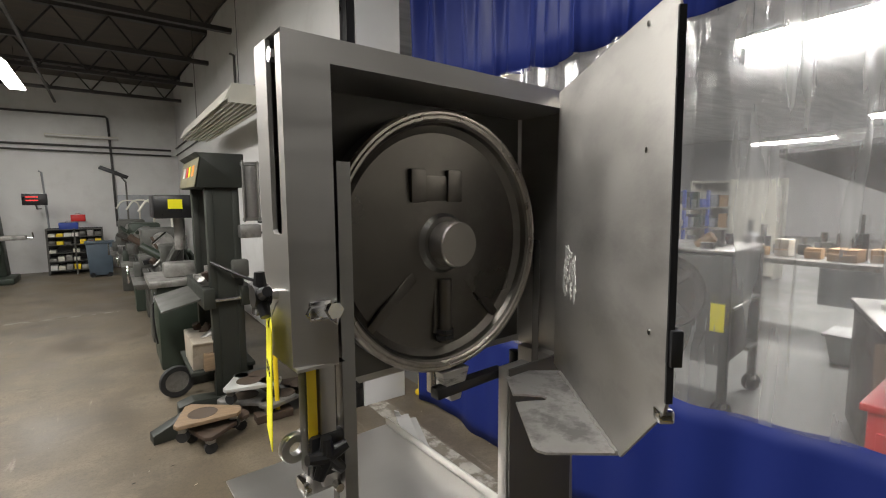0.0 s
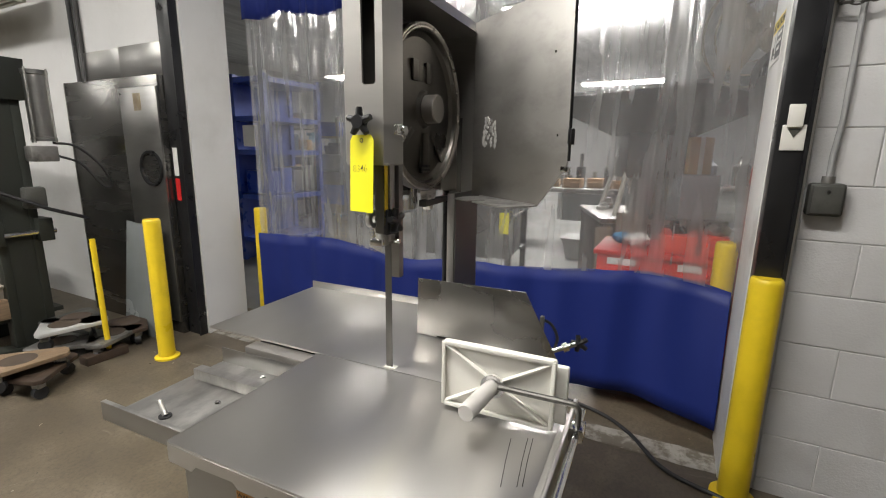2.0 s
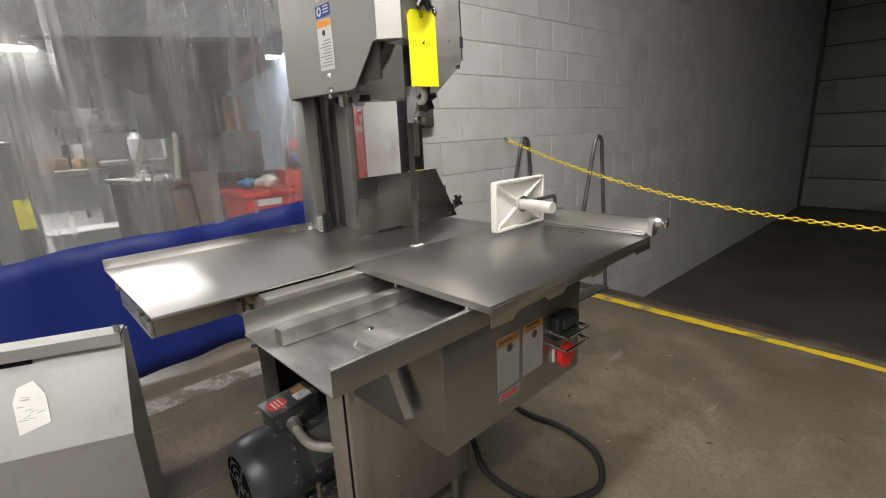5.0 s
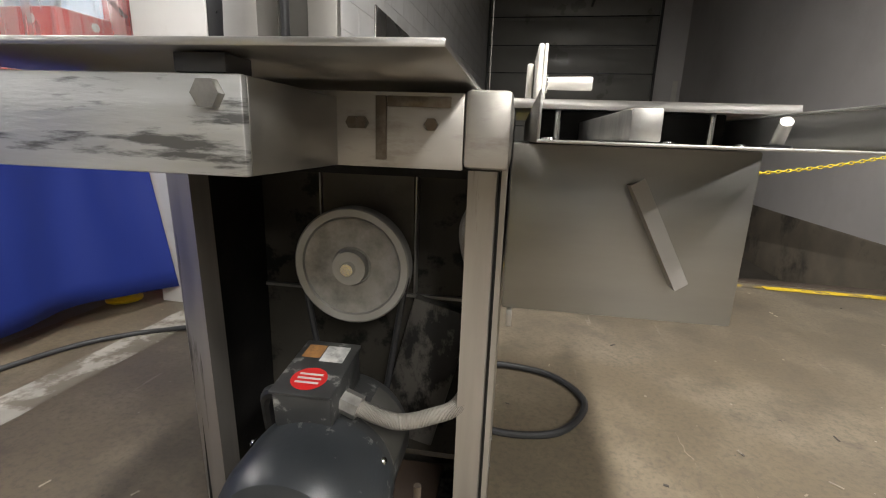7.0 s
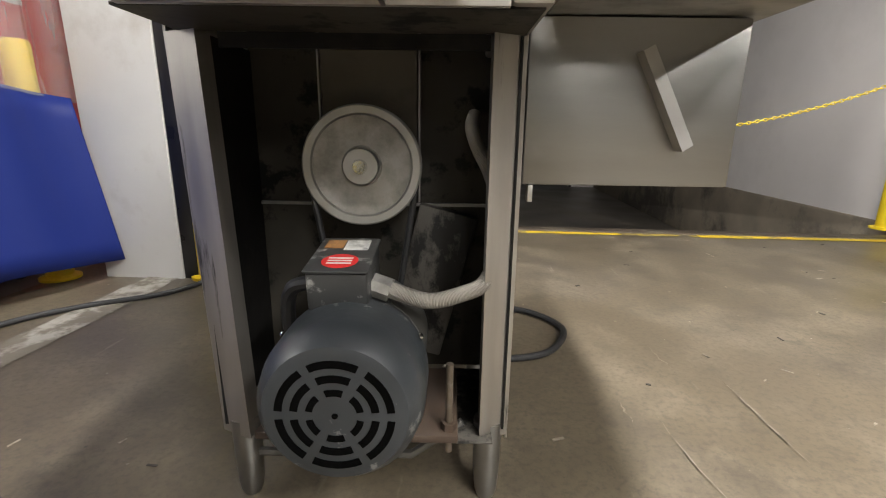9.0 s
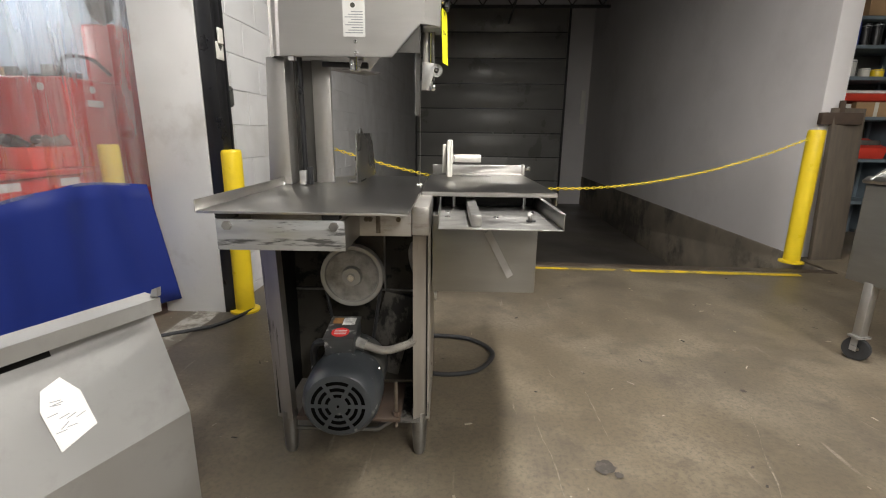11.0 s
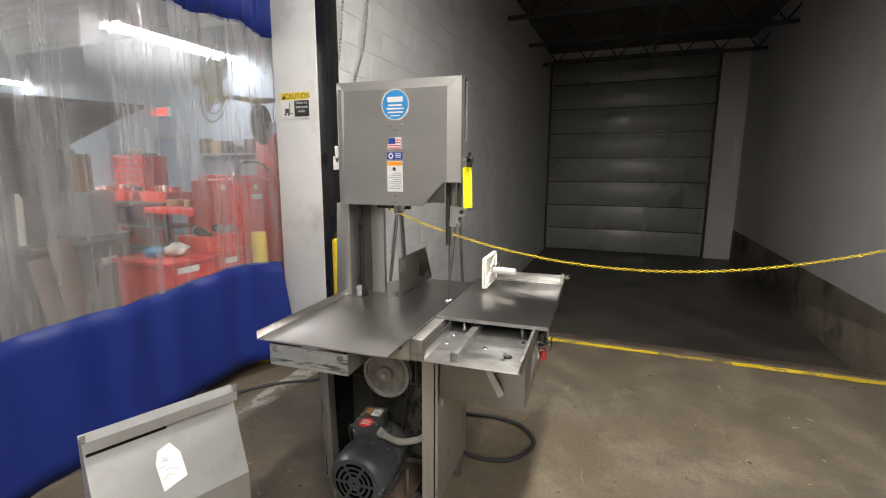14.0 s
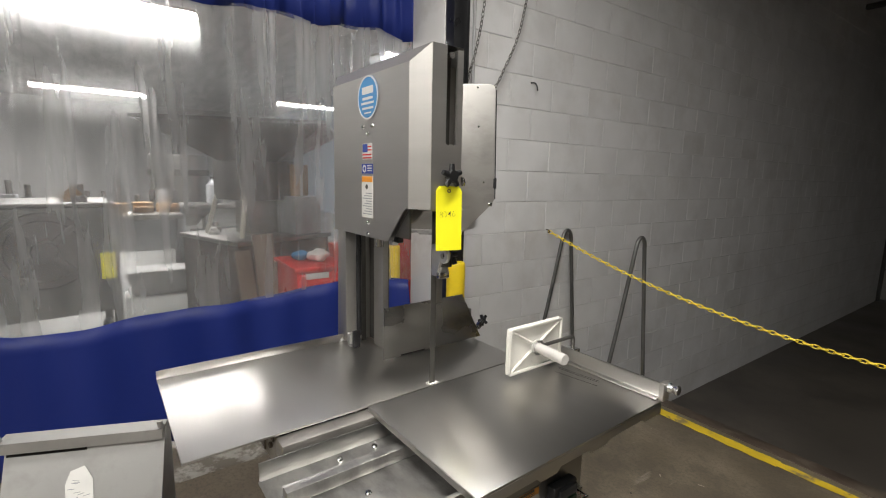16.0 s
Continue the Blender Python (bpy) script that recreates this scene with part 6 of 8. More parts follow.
def parts_bin(x, z, w, h, fill, y=-3.02):
    t2 = thing("parts_bin", pose(x, y, z), "red plastic parts bin on a steel shelf", "bin", "parts bins")
    part("tray", P([(-0.17, 0.002), (0.10, 0.002), (0.14, h * 0.55), (0.10, h * 0.6), (-0.15, h), (-0.18, h)], "x", -w / 2, w / 2, 0.004), REDBIN, t2)
    part("contents", B(-w / 2 + 0.02, w / 2 - 0.02, -0.13, 0.06, h * 0.45, h * 0.9, 0.012), fill, t2)


def carton(x, z, w, d, h, material, label="plain carton on a steel shelf", turn=0.0, y=-3.08):
    t2 = thing("carton", pose(x, y, z, 0, 0, turn), label, "box", "shelf cartons")
    part("box", B(-w / 2, w / 2, -d / 2, d / 2, 0.001, h, 0.003), material, t2)
    part("tape", B(-0.02, 0.02, d / 2 + 0.0003, d / 2 + 0.0012, 0.002, h - 0.002), CREAM, t2)


def tin(x, z, r, h, material, label="round tin on a steel shelf", y=-3.0):
    t2 = thing("tin", pose(x, y, z), label, "tin", "shelf tins")
    part("body", lathe(bmesh.new(), [(0, 0), (r, 0), (r, h), (r * 0.96, h + 0.008), (0, h + 0.008)], seg=20), material, t2)
    part("rim", lathe(bmesh.new(), [(r * 1.002, h * 0.9), (r * 1.05, h * 0.9), (r * 1.05, h * 0.94), (r * 1.002, h * 0.94)], seg=20), GREYP, t2)


shelf_unit(-4.30, -3.14, (0.42, 0.878, 1.318, 1.72, 2.025, 2.30), 2.33, "blue-grey steel shelving stacked with bins and boxes")
shelf_unit(-5.55, -4.33, (0.45, 0.87, 1.13, 1.369, 1.626, 1.875, 2.12, 2.36), 2.38, "blue-grey steel shelving filled with red bins")
carton(-3.86, 2.301, 0.42, 0.34, 0.28, CARD, "large closed cardboard carton on the top shelf", 8)
carton(-4.12, 2.301, 0.24, 0.3, 0.20, PAPER, "white carton on the top shelf")
carton(-3.38, 2.026, 0.22, 0.24, 0.20, PAPER, "white box on a steel shelf", 6)
for k, (x, r, h, c) in enumerate(((-3.56, 0.045, 0.24, NAVYLAB), (-3.66, 0.05, 0.27, NAVYLAB), (-3.77, 0.045, 0.21, BLACKP), (-3.88, 0.05, 0.22, BLACKP), (-4.06, 0.06, 0.22, GREYP), (-4.19, 0.055, 0.23, mat("violet_tin", (0.12, 0.08, 0.22), 0.4)))):
    tin(x, 2.026, r, h, c)
for x, r, h, c in ((-3.32, 0.05, 0.06, CREAM), (-3.46, 0.06, 0.05, PAPER), (-3.66, 0.075, 0.16, PAPER), (-3.84, 0.05, 0.08, CREAM), (-3.97, 0.06, 0.07, YELLOW), (-4.12, 0.05, 0.09, BLUEP), (-4.22, 0.035, 0.12, GREYP)):
    tin(x, 1.721, r, h, c)
carton(-3.62, 1.319, 0.26, 0.26, 0.13, PAPER, "white carton with blue print on a steel shelf")
carton(-4.00, 1.319, 0.42, 0.28, 0.15, CARD)
carton(-3.30, 1.319, 0.20, 0.26, 0.20, STEEL_DARK, "dark box on a steel shelf")
parts_bin(-3.86, 1.475, 0.66, 0.13, PAPER)
for x, f in ((-3.34, PAPER), (-3.66, PAPER), (-4.02, STEEL_DARK)):
    parts_bin(x, 0.879, 0.30, 0.22, f)
rb = random.Random(31)
for z in (1.131, 1.370, 1.627):
    for k in range(4):
        parts_bin(-4.50 - 0.29 * k, z, 0.25, rb.uniform(0.12, 0.16), rb.choice((PAPER, STEEL_DARK, CREAM)))
for z in (0.871, 1.876, 2.121):
    x = -4.50
    while x > -5.4:
        w = rb.uniform(0.14, 0.3)
        carton(x - w / 2 + 0.07, z, w, 0.24, rb.uniform(0.07, 0.15), rb.choice((CARD, YELLOW, PAPER, STEEL_DARK, CARD)), "small carton on a steel shelf", rb.uniform(-8, 8))
        x -= w + 0.03


def mixer_machine():
    th = thing("meat_mixer", pose(-1.615, 0.18, 0, 0, 0, 12), "stainless meat mixer on casters with a clear sloping lid", "mixer")
    part("body", P([(0.0, 0.388), (0.005, 0.855), (-0.33, 1.055), (-0.80, 1.055), (-0.80, 0.34)], "y", -0.10, 0.235, 0.005), STEEL_DULL, th, "folded stainless body", False)
    lid = Matrix.Translation((0.012, 0.0, 0.868)) @ Matrix.Rotation(math.atan2(0.2, 0.335), 4, "Y")
    part("lid", B(-0.36, -0.03, -0.06, 0.155, 0.012, 0.018, 0.002, lid), mat("clear_lid", (0.40, 0.40, 0.39), 0.12, 0.6, 0.15, 6, 0.03, 30), th, "clear hinged lid")
    part("lid_frame", B(-0.38, 0.005, 0.156, 0.172, 0.0, 0.024, 0.003, lid), STEEL_TOP, th)
    part("lid_frame", B(-0.38, 0.005, -0.076, -0.061, 0.0, 0.024, 0.003, lid), STEEL_TOP, th)
    part("lid_rim", B(-0.03, 0.012, -0.10, 0.20, 0.002, 0.020, 0.003, lid), STEEL_TOP, th, "folded stainless lid rim")
    part("lid_handle", tube(bmesh.new(), [lid @ Vector(p) for p in ((-0.06, 0.05, 0.02), (-0.10, 0.05, 0.045), (-0.15, 0.03, 0.05))], 0.012, 8), BLACKP, th, "dark lid handle")
    lab = part("label", B(0.0055, 0.0065, 0.045, 0.135, 0.70, 0.825), PAPER, th, "white label with a red head")
    part("label_head", B(0.0068, 0.0074, 0.05, 0.13, 0.798, 0.818), REDLAB, lab)
    for k in range(6):
        part("label_bar", B(0.0068, 0.0074, 0.052, 0.128 - 0.01 * (k % 2), 0.71 + 0.013 * k, 0.715 + 0.013 * k), GREYP, lab)
    part("drum", lathe(bmesh.new(), [(0, 0), (0.33, 0), (0.36, 0.03), (0.36, 0.30), (0.33, 0.33), (0, 0.33)], (-0.66, 0.12, 0.82), (0, 1, 0), 48), STEEL_DULL, th, "round stainless mixing drum")
    part("drum_hub", lathe(bmesh.new(), [(0, 0.05), (0.06, 0.05), (0.07, 0.0)], (-0.66, 0.452, 0.82), (0, 1, 0), 28), STEEL, th)
    for x, y in ((-0.02, 0.015), (-0.62, 0.015), (-0.02, 0.20), (-0.62, -0.08)):
        if (x, y) == (-0.02, 0.20):
            continue
        part("leg", B(x - 0.02, x + 0.022, y - 0.02, y + 0.022, 0.13, 0.40, 0.003), STEEL, th)
        part("fork", B(x - 0.035, x + 0.035, y - 0.03, y + 0.03, 0.118, 0.130, 0.002), GALV, th)
        part("caster", lathe(bmesh.new(), [(0.015, -0.014), (0.055, -0.014), (0.058, -0.008), (0.058, 0.008), (0.055, 0.014), (0.015, 0.014)], (x, y, 0.058), (1, 0.5, 0), 24), RUBBER, th, "black rubber caster wheel")
        for s2 in (-0.024, 0.020):
            part("fork_arm", B(x + s2, x + s2 + 0.004, y - 0.016, y + 0.016, 0.05, 0.119), GALV, th)


mixer_machine()


# ---- the machine shop along the wall ----


def hydraulic_press():
    th = thing("hydraulic_press", pose(0.10, -0.02, 0), "olive-grey H-frame shop press with a tub on its shelf", "shop press")
    for y in (3.96, 4.64):
        for x in (0.72, 0.90):
            part("upright", B(x, x + 0.05, y, y + 0.09, 0.05, 1.90, 0.004), OLIVE, th)
        part("upright_web", B(0.77, 0.90, y + 0.006, y + 0.012, 0.05, 1.90), OLIVE, th)
        part("skid", P([(0.46, 0.0), (1.14, 0.0), (1.14, 0.07), (0.56, 0.12), (0.46, 0.09)], "y", y - 0.03, y + 0.11, 0.004), OLIVE, th, "angled floor skid")
    part("top_beam", P([(0.66, 1.70), (0.70, 1.92), (0.66, 1.95), (0.99, 1.95), (0.97, 1.70)], "y", 3.92, 4.78, 0.004), OLIVE, th, "folded top beam")
    part("beam_face", P([(0.652, 1.705), (0.692, 1.915), (0.689, 1.917), (0.648, 1.707)], "y", 3.93, 4.77), mat("faded_olive_enamel", (0.17, 0.155, 0.085), 0.5, 0, 0.2, 5, 0.2, 40, stain=(0.06, 0.055, 0.04), stain_amount=0.7, stain_scale=6), th, "faded olive-yellow beam face")
    for y, c in ((4.58, PAPER), (4.42, REDLAB), (4.30, TAGY), (4.12, ORANGE)):
        part("sticker", P([(0.664, 1.785), (0.678, 1.865), (0.675, 1.866), (0.661, 1.786)], "y", y - 0.05, y + 0.04), c, th)
    part("ram", C((0.83, 4.34, 1.30), (0.83, 4.34, 1.72), 0.045), CHROME, th)
    part("ram_nose", C((0.83, 4.34, 1.24), (0.83, 4.34, 1.32), 0.06), REDP, th)
    part("bed", B(0.66, 0.74, 3.90, 4.80, 0.80, 0.95, 0.004), OLIVE, th)
    part("bed", B(0.92, 1.00, 3.90, 4.80, 0.80, 0.95, 0.004), OLIVE, th)
    for k in range(4):
        part("bed_block", B(0.68, 0.98, 4.06 + 0.14 * k, 4.14 + 0.14 * k, 0.952, 0.985, 0.003), CAST, th)
    part("side_tray", P([(0.40, 0.78), (0.72, 0.86), (0.72, 0.875), (0.40, 0.795)], "y", 4.05, 4.75, 0.002), OLDGREY, th, "sloping sheet tray")
    part("shelf", B(0.56, 1.02, 4.0, 4.66, 0.28, 0.31, 0.003), OLIVE, th)
    part("cylinder", lathe(bmesh.new(), [(0, 1.45), (0.07, 1.45), (0.07, 1.47), (0.062, 1.475), (0.062, 1.86), (0.07, 1.865), (0.07, 1.89), (0, 1.89)], (1.03, 3.91, 0), (0, 0, 1), 28), STEEL_DULL, th, "dull steel air cylinder")
    for x, y in ((0.965, 3.87), (1.095, 3.95), (0.99, 3.97), (1.07, 3.85)):
        part("tie_rod", C((x, y, 1.44), (x, y, 1.90), 0.006, seg=8), CAST, th)
    part("valve", B(0.93, 1.08, 3.86, 3.96, 1.32, 1.42, 0.01), CAST, th)
    part("hose", tube(bmesh.new(), smooth_path([(1.06, 3.88, 1.44), (1.17, 3.84, 1.42), (1.29, 3.82, 1.30), (1.35, 3.82, 1.16), (1.30, 3.83, 1.15), (1.20, 3.86, 1.30), (1.08, 3.90, 1.36)], 10), 0.008, 8), RUBBER, th, "black looped hose")
    part("pump_lever", tube(bmesh.new(), [(0.72, 3.92, 1.15), (0.95, 3.80, 1.02), (1.15, 3.76, 0.94)], 0.012, 8), BLACKP, th)
    part("pump", B(0.86, 0.98, 3.86, 3.94, 1.02, 1.16, 0.02), OLDGREY, th)
    for k in range(9):
        rp = random.Random(40 + k)
        part("tooling", C((0.68 + 0.03 * k, 4.0 + 0.07 * k, 0.99), (0.66 + 0.04 * k, 3.98 + 0.08 * k, 1.02 + 0.04 * (k % 3)), rp.uniform(0.015, 0.04), seg=10), rp.choice((CAST, RUST, OLDGREY, BLACKP)), th)
    part("pin", C((0.70, 3.93, 0.86), (1.02, 3.93, 0.86), 0.018), CHROME, th)
    tub = thing("plastic_tub", pose(0.84, 4.23, 0.31), "grimy white plastic tub on the press shelf", "tub")
    part("wall", P([(-0.20, 0.0), (0.20, 0.0), (0.24, 0.20), (0.26, 0.21), (0.26, 0.225), (-0.26, 0.225), (-0.26, 0.21), (-0.24, 0.20)], "x", -0.16, 0.14, 0.006), mat("grimy_plastic", (0.42, 0.37, 0.30), 0.5, 0, 0.15, 8, 0.1, 40, stain=(0.12, 0.09, 0.06), stain_amount=0.8, stain_scale=5), tub)
    for k in range(5):
        rnd = random.Random(k)
        part("contents", C((rnd.uniform(-0.1, 0.1), -0.18 + 0.09 * k, 0.20), (rnd.uniform(-0.1, 0.1), -0.15 + 0.08 * k, 0.28), 0.03), rnd.choice((CAST, RUST, CREAM)), tub)
    tb = thing("wooden_box", pose(0.90, 3.98, 0.31), "small wooden box on the press shelf", "box")
    part("box", B(-0.15, 0.12, -0.03, 0.09, 0.0, 0.13, 0.004), WOOD, tb)
    whl = thing("cart_wheel", pose(0.60, 4.40, 0.13, 0, 0, 10), "dark iron wheel standing by the press", "wheel")
    part("tyre", lathe(bmesh.new(), [(0.09, -0.025), (0.125, -0.025), (0.13, 0), (0.125, 0.025), (0.09, 0.025), (0.09, -0.025)], (0, 0, 0), (0, 1, 0), 32), RUBBER, whl)
    part("disc", lathe(bmesh.new(), [(0, -0.012), (0.088, -0.012), (0.088, 0.012), (0, 0.012)], (0, 0, 0), (0, 1, 0), 32), CAST, whl)


hydraulic_press()


def dolly(x, y, z, rz, top, label):
    th = thing("machinery_dolly", pose(x, y, z, 0, 0, rz) @ Matrix.Scale(0.78, 4), label, "dolly", "machinery dollies")
    pts = [(-0.24, -0.03), (-0.22, -0.08), (0.20, -0.22), (0.24, -0.18), (0.24, 0.18), (0.20, 0.22), (-0.22, 0.08), (-0.24, 0.03)]
    part("deck", P(pts, "z", 0.13, 0.165, 0.006), top, th)
    part("recess", lathe(bmesh.new(), [(0, 0.1655), (0.10, 0.1655), (0.11, 0.168), (0.115, 0.166), (0.115, 0.1652)], (0.06, 0, 0), (0, 0, 1), 28), mat("recess_dark", (0.07, 0.05, 0.035), 0.7), th)
    for px, py in ((-0.18, 0), (0.18, -0.15), (0.18, 0.15)):
        part("caster", lathe(bmesh.new(), [(0.01, -0.022), (0.048, -0.022), (0.05, 0), (0.048, 0.022), (0.01, 0.022)], (px, py, 0.05), (0.3, 1, 0), 20), RUBBER, th)
        part("caster_fork", B(px - 0.03, px + 0.03, py - 0.032, py + 0.032, 0.085, 0.13, 0.006), CAST, th)
    return th


dolly(1.05, 3.70, 0.13, 150, mat("aluminium_deck", (0.62, 0.62, 0.60), 0.4, 0.4, 0.1, 8, 0.15, 50), "bare aluminium machinery dolly on a stack")
dolly(1.02, 3.74, 0.0, 120, CAST, "grey machinery dolly at the bottom of a stack")
dolly(0.70, 3.45, 0.075, 160, WOOD, "wooden triangular machinery dolly")
dolly(1.20, 3.62, 0.0, 40, CAST, "scuffed grey machinery dolly beside a stack")
dolly(1.12, 3.76, 0.13, 100, OLDGREY, "dark oily machinery dolly on a stack")
dolly(0.76, 3.45, -0.0, 200, RUST, "rusty triangular machinery dolly")
dolly(1.40, 3.72, 0.0, 80, RUST, "rusty machinery dolly by the wall")
sk = thing("steel_skid", pose(0.55, 3.68, 0, 0, 0, 8), "dark angled steel skid on the floor", "skid")
part("channel", P([(-0.18, 0.0), (0.36, 0.0), (0.36, 0.10), (0.02, 0.14), (-0.18, 0.06)], "y", -0.05, 0.05, 0.004), OLIVE, sk)
pj = thing("yellow_pole", pose(1.16, 3.54, 0), "chipped yellow steel pole standing on a block", "pole")
part("pole", tube(bmesh.new(), [(0, 0, 0.04), (-0.01, -0.01, 0.83)], 0.017, 14), YELLOW, pj)
part("block", B(-0.16, 0.10, -0.05, 0.05, 0, 0.06, 0.006), RUST, pj)


def steel_cabinet():
    th = thing("steel_cabinet", pose(0, 0, 0), "tall stainless cabinet with a round port, against the wall", "cabinet")
    x = 1.66
    part("body", B(x, WX - 0.004, 3.478, 4.71, 0.0, 1.92, 0.003), CABST, th, "dark brushed sheet")
    part("edge_strip", B(x - 0.004, x + 0.012, 4.702, 4.712, 0.0, 1.922), STEEL_DULL, th)
    panel = part("door_panel", B(x - 0.018, x - 0.0005, 3.476, 3.925, 0.10, 1.84, 0.003), STEEL_DULL, th, "paler hinged steel panel")
    part("port", lathe(bmesh.new(), [(0.112, -0.004), (0.128, -0.004), (0.132, 0.004), (0.128, 0.016), (0.112, 0.016), (0.108, 0.004), (0.112, -0.004)], (x - 0.019, 3.612, 1.27), (-1, 0, 0), 40), BLACKP, panel, "black port ring")
    part("port_plate", lathe(bmesh.new(), [(0, 0.002), (0.108, 0.002), (0.108, -0.001)], (x - 0.019, 3.612, 1.27), (-1, 0, 0), 40), CABST, panel)
    for y, z in ((3.90, 1.80), (3.90, 0.22), (3.915, 1.47)):
        part("screw", C((x - 0.0185, y, z), (x - 0.024, y, z), 0.007, seg=10), BLACKP, panel)
    part("label", B(x - 0.0195, x - 0.0185, 3.66, 3.75, 1.68, 1.80), mat("faded_label", (0.25, 0.20, 0.13), 0.5, 0.3, 0.3, 12, 0.1, 40, stain=(0.33, 0.31, 0.27), stain_amount=0.9, stain_scale=14), panel, "faded brown label")
    part("upper_sheet", B(WX - 0.022, WX - 0.004, 4.03, 4.58, 1.90, 2.15, 0.002), STEEL_DULL, th, "pale sheet behind the cabinet")
    part("upper_sheet", B(WX - 0.025, WX - 0.006, 3.478, 4.029, 1.90, 2.155, 0.002), STEEL_DULL, th, "pale sheet behind the cabinet")
    g = thing("glass_pane", pose(1.50, 3.62, 0, 4, 5, 0), "dusty sheet of glass leaning by the cabinet", "glass sheet")
    part("pane", B(0, 0.008, -0.05, 0.35, 0.0, 0.85), mat("dusty_glass", (0.28, 0.30, 0.30), 0.2, 0.2, 0.1, 4, 0.1, 40), g)


steel_cabinet()


def lathe_machine(x, y, L, label, material, seed):
    rnd = random.Random(seed)
    th = thing("engine_lathe", pose(x, y, 0), label, "lathe", "old machine tools")
    h = 0.62
    part("pedestal", B(-0.25, 0.25, 0.0, 0.35, 0.0, h, 0.02), material, th)
    part("pedestal", B(-0.22, 0.22, L - 0.32, L, 0.0, h, 0.02), material, th)
    part("chip_tray", P([(-0.36, h), (0.34, h), (0.38, h + 0.06), (-0.40, h + 0.06)], "y", 0.02, L - 0.02, 0.004), STEEL_DARK, th)
    part("bed", B(-0.14, 0.14, 0.0, L, h + 0.05, h + 0.24, 0.01), OLDGREY, th)
    part("headstock", B(-0.24, 0.22, L - 0.45, L - 0.02, h + 0.24, h + 0.62, 0.04), material, th)
    part("chuck", C((0, L - 0.46, h + 0.44), (0, L - 0.58, h + 0.44), 0.13, seg=24), CAST, th)
    part("carriage", B(-0.30, 0.24, L * 0.40, L * 0.40 + 0.3, h + 0.16, h + 0.32, 0.015), OLDGREY, th)
    part("apron", B(-0.36, -0.28, L * 0.40, L * 0.40 + 0.28, h - 0.05, h + 0.22, 0.015), material, th)
    part("handwheel", lathe(bmesh.new(), [(0.085, -0.012), (0.105, -0.012), (0.11, 0), (0.105, 0.012), (0.085, 0.012), (0.085, -0.012)], (-0.42, L * 0.40 + 0.14, h + 0.08), (1, 0, 0), 28), CHROME, th, "bright handwheel")
    part("handwheel_spoke", B(-0.43, -0.41, L * 0.40 + 0.04, L * 0.40 + 0.24, h + 0.07, h + 0.09), CHROME, th)
    part("tailstock", B(-0.12, 0.12, 0.08, 0.38, h + 0.24, h + 0.48, 0.03), material, th)
    part("tool_post", B(-0.10, 0.02, L * 0.45, L * 0.45 + 0.12, h + 0.32, h + 0.44, 0.01), CAST, th)
    part("lead_screw", C((-0.20, 0.05, h + 0.10), (-0.20, L - 0.3, h + 0.10), 0.016), CHROME, th)
    part("lamp_arm", tube(bmesh.new(), smooth_path([(0.15, L - 0.2, h + 0.6), (0.12, L - 0.25, h + 0.95), (-0.12, L - 0.35, h + 1.0), (-0.25, L - 0.4, h + 0.85)], 6), 0.014, 8), CREAM, th)
    for k in range(16):
        yy = rnd.uniform(0.1, L - 0.5)
        part("tooling", C((rnd.uniform(-0.3, 0.25), yy, h + 0.24), (rnd.uniform(-0.3, 0.25), yy + rnd.uniform(-0.1, 0.15), h + rnd.uniform(0.3, 0.55)), rnd.uniform(0.015, 0.05), seg=10), rnd.choice((OLDGREY, STEEL_DARK, STEEL_DARK, BLACKP, CAST, GREENM, RUST)), th)
    return th


lathe_machine(0.80, 6.2, 1.7, "old grey engine lathe with a bright handwheel", OLDGREY, 1)
lathe_machine(0.72, 8.1, 1.8, "old dark green engine lathe crowded with tooling", GREENM, 2)
lathe_machine(0.60, 10.1, 1.7, "old grey-green engine lathe by the far wall", OLDGREY, 3)


def green_machine():
    th = thing("drill_machine", pose(0.85, 5.05, 0), "green machine cabinet with a dark hood and yellow tag", "machine tool")
    part("cabinet", B(-0.30, 0.22, 0.10, 0.75, 0.0, 0.80, 0.015), GREENM, th)
    part("worktop", B(-0.36, 0.25, 0.05, 0.8, 0.80, 0.86, 0.008), CAST, th)
    part("vice", B(-0.22, 0.10, 0.25, 0.45, 0.86, 1.00, 0.02), CAST, th)
    part("column", B(0.10, 0.24, 0.3, 0.5, 0.86, 1.45, 0.01), GREENM, th)
    part("hood", B(-0.28, 0.26, 0.14, 0.62, 1.44, 1.66, 0.02), BLACKP, th, "dark motor hood")
    part("tag", B(-0.16, -0.04, 0.1365, 0.139, 1.53, 1.62), TAGY, th, "yellow tag")
    part("spindle", C((-0.05, 0.4, 1.12), (-0.05, 0.4, 1.44), 0.05), CAST, th)
    part("lever", tube(bmesh.new(), [(-0.18, 0.3, 1.3), (-0.30, 0.24, 1.20)], 0.012, 8), CHROME, th)
    part("door_ring", tube(bmesh.new(), smooth_path([(-0.305, 0.30, 0.72), (-0.33, 0.24, 0.6), (-0.33, 0.22, 0.4), (-0.31, 0.28, 0.22)], 6), 0.008, 8), BLACKP, th)


green_machine()


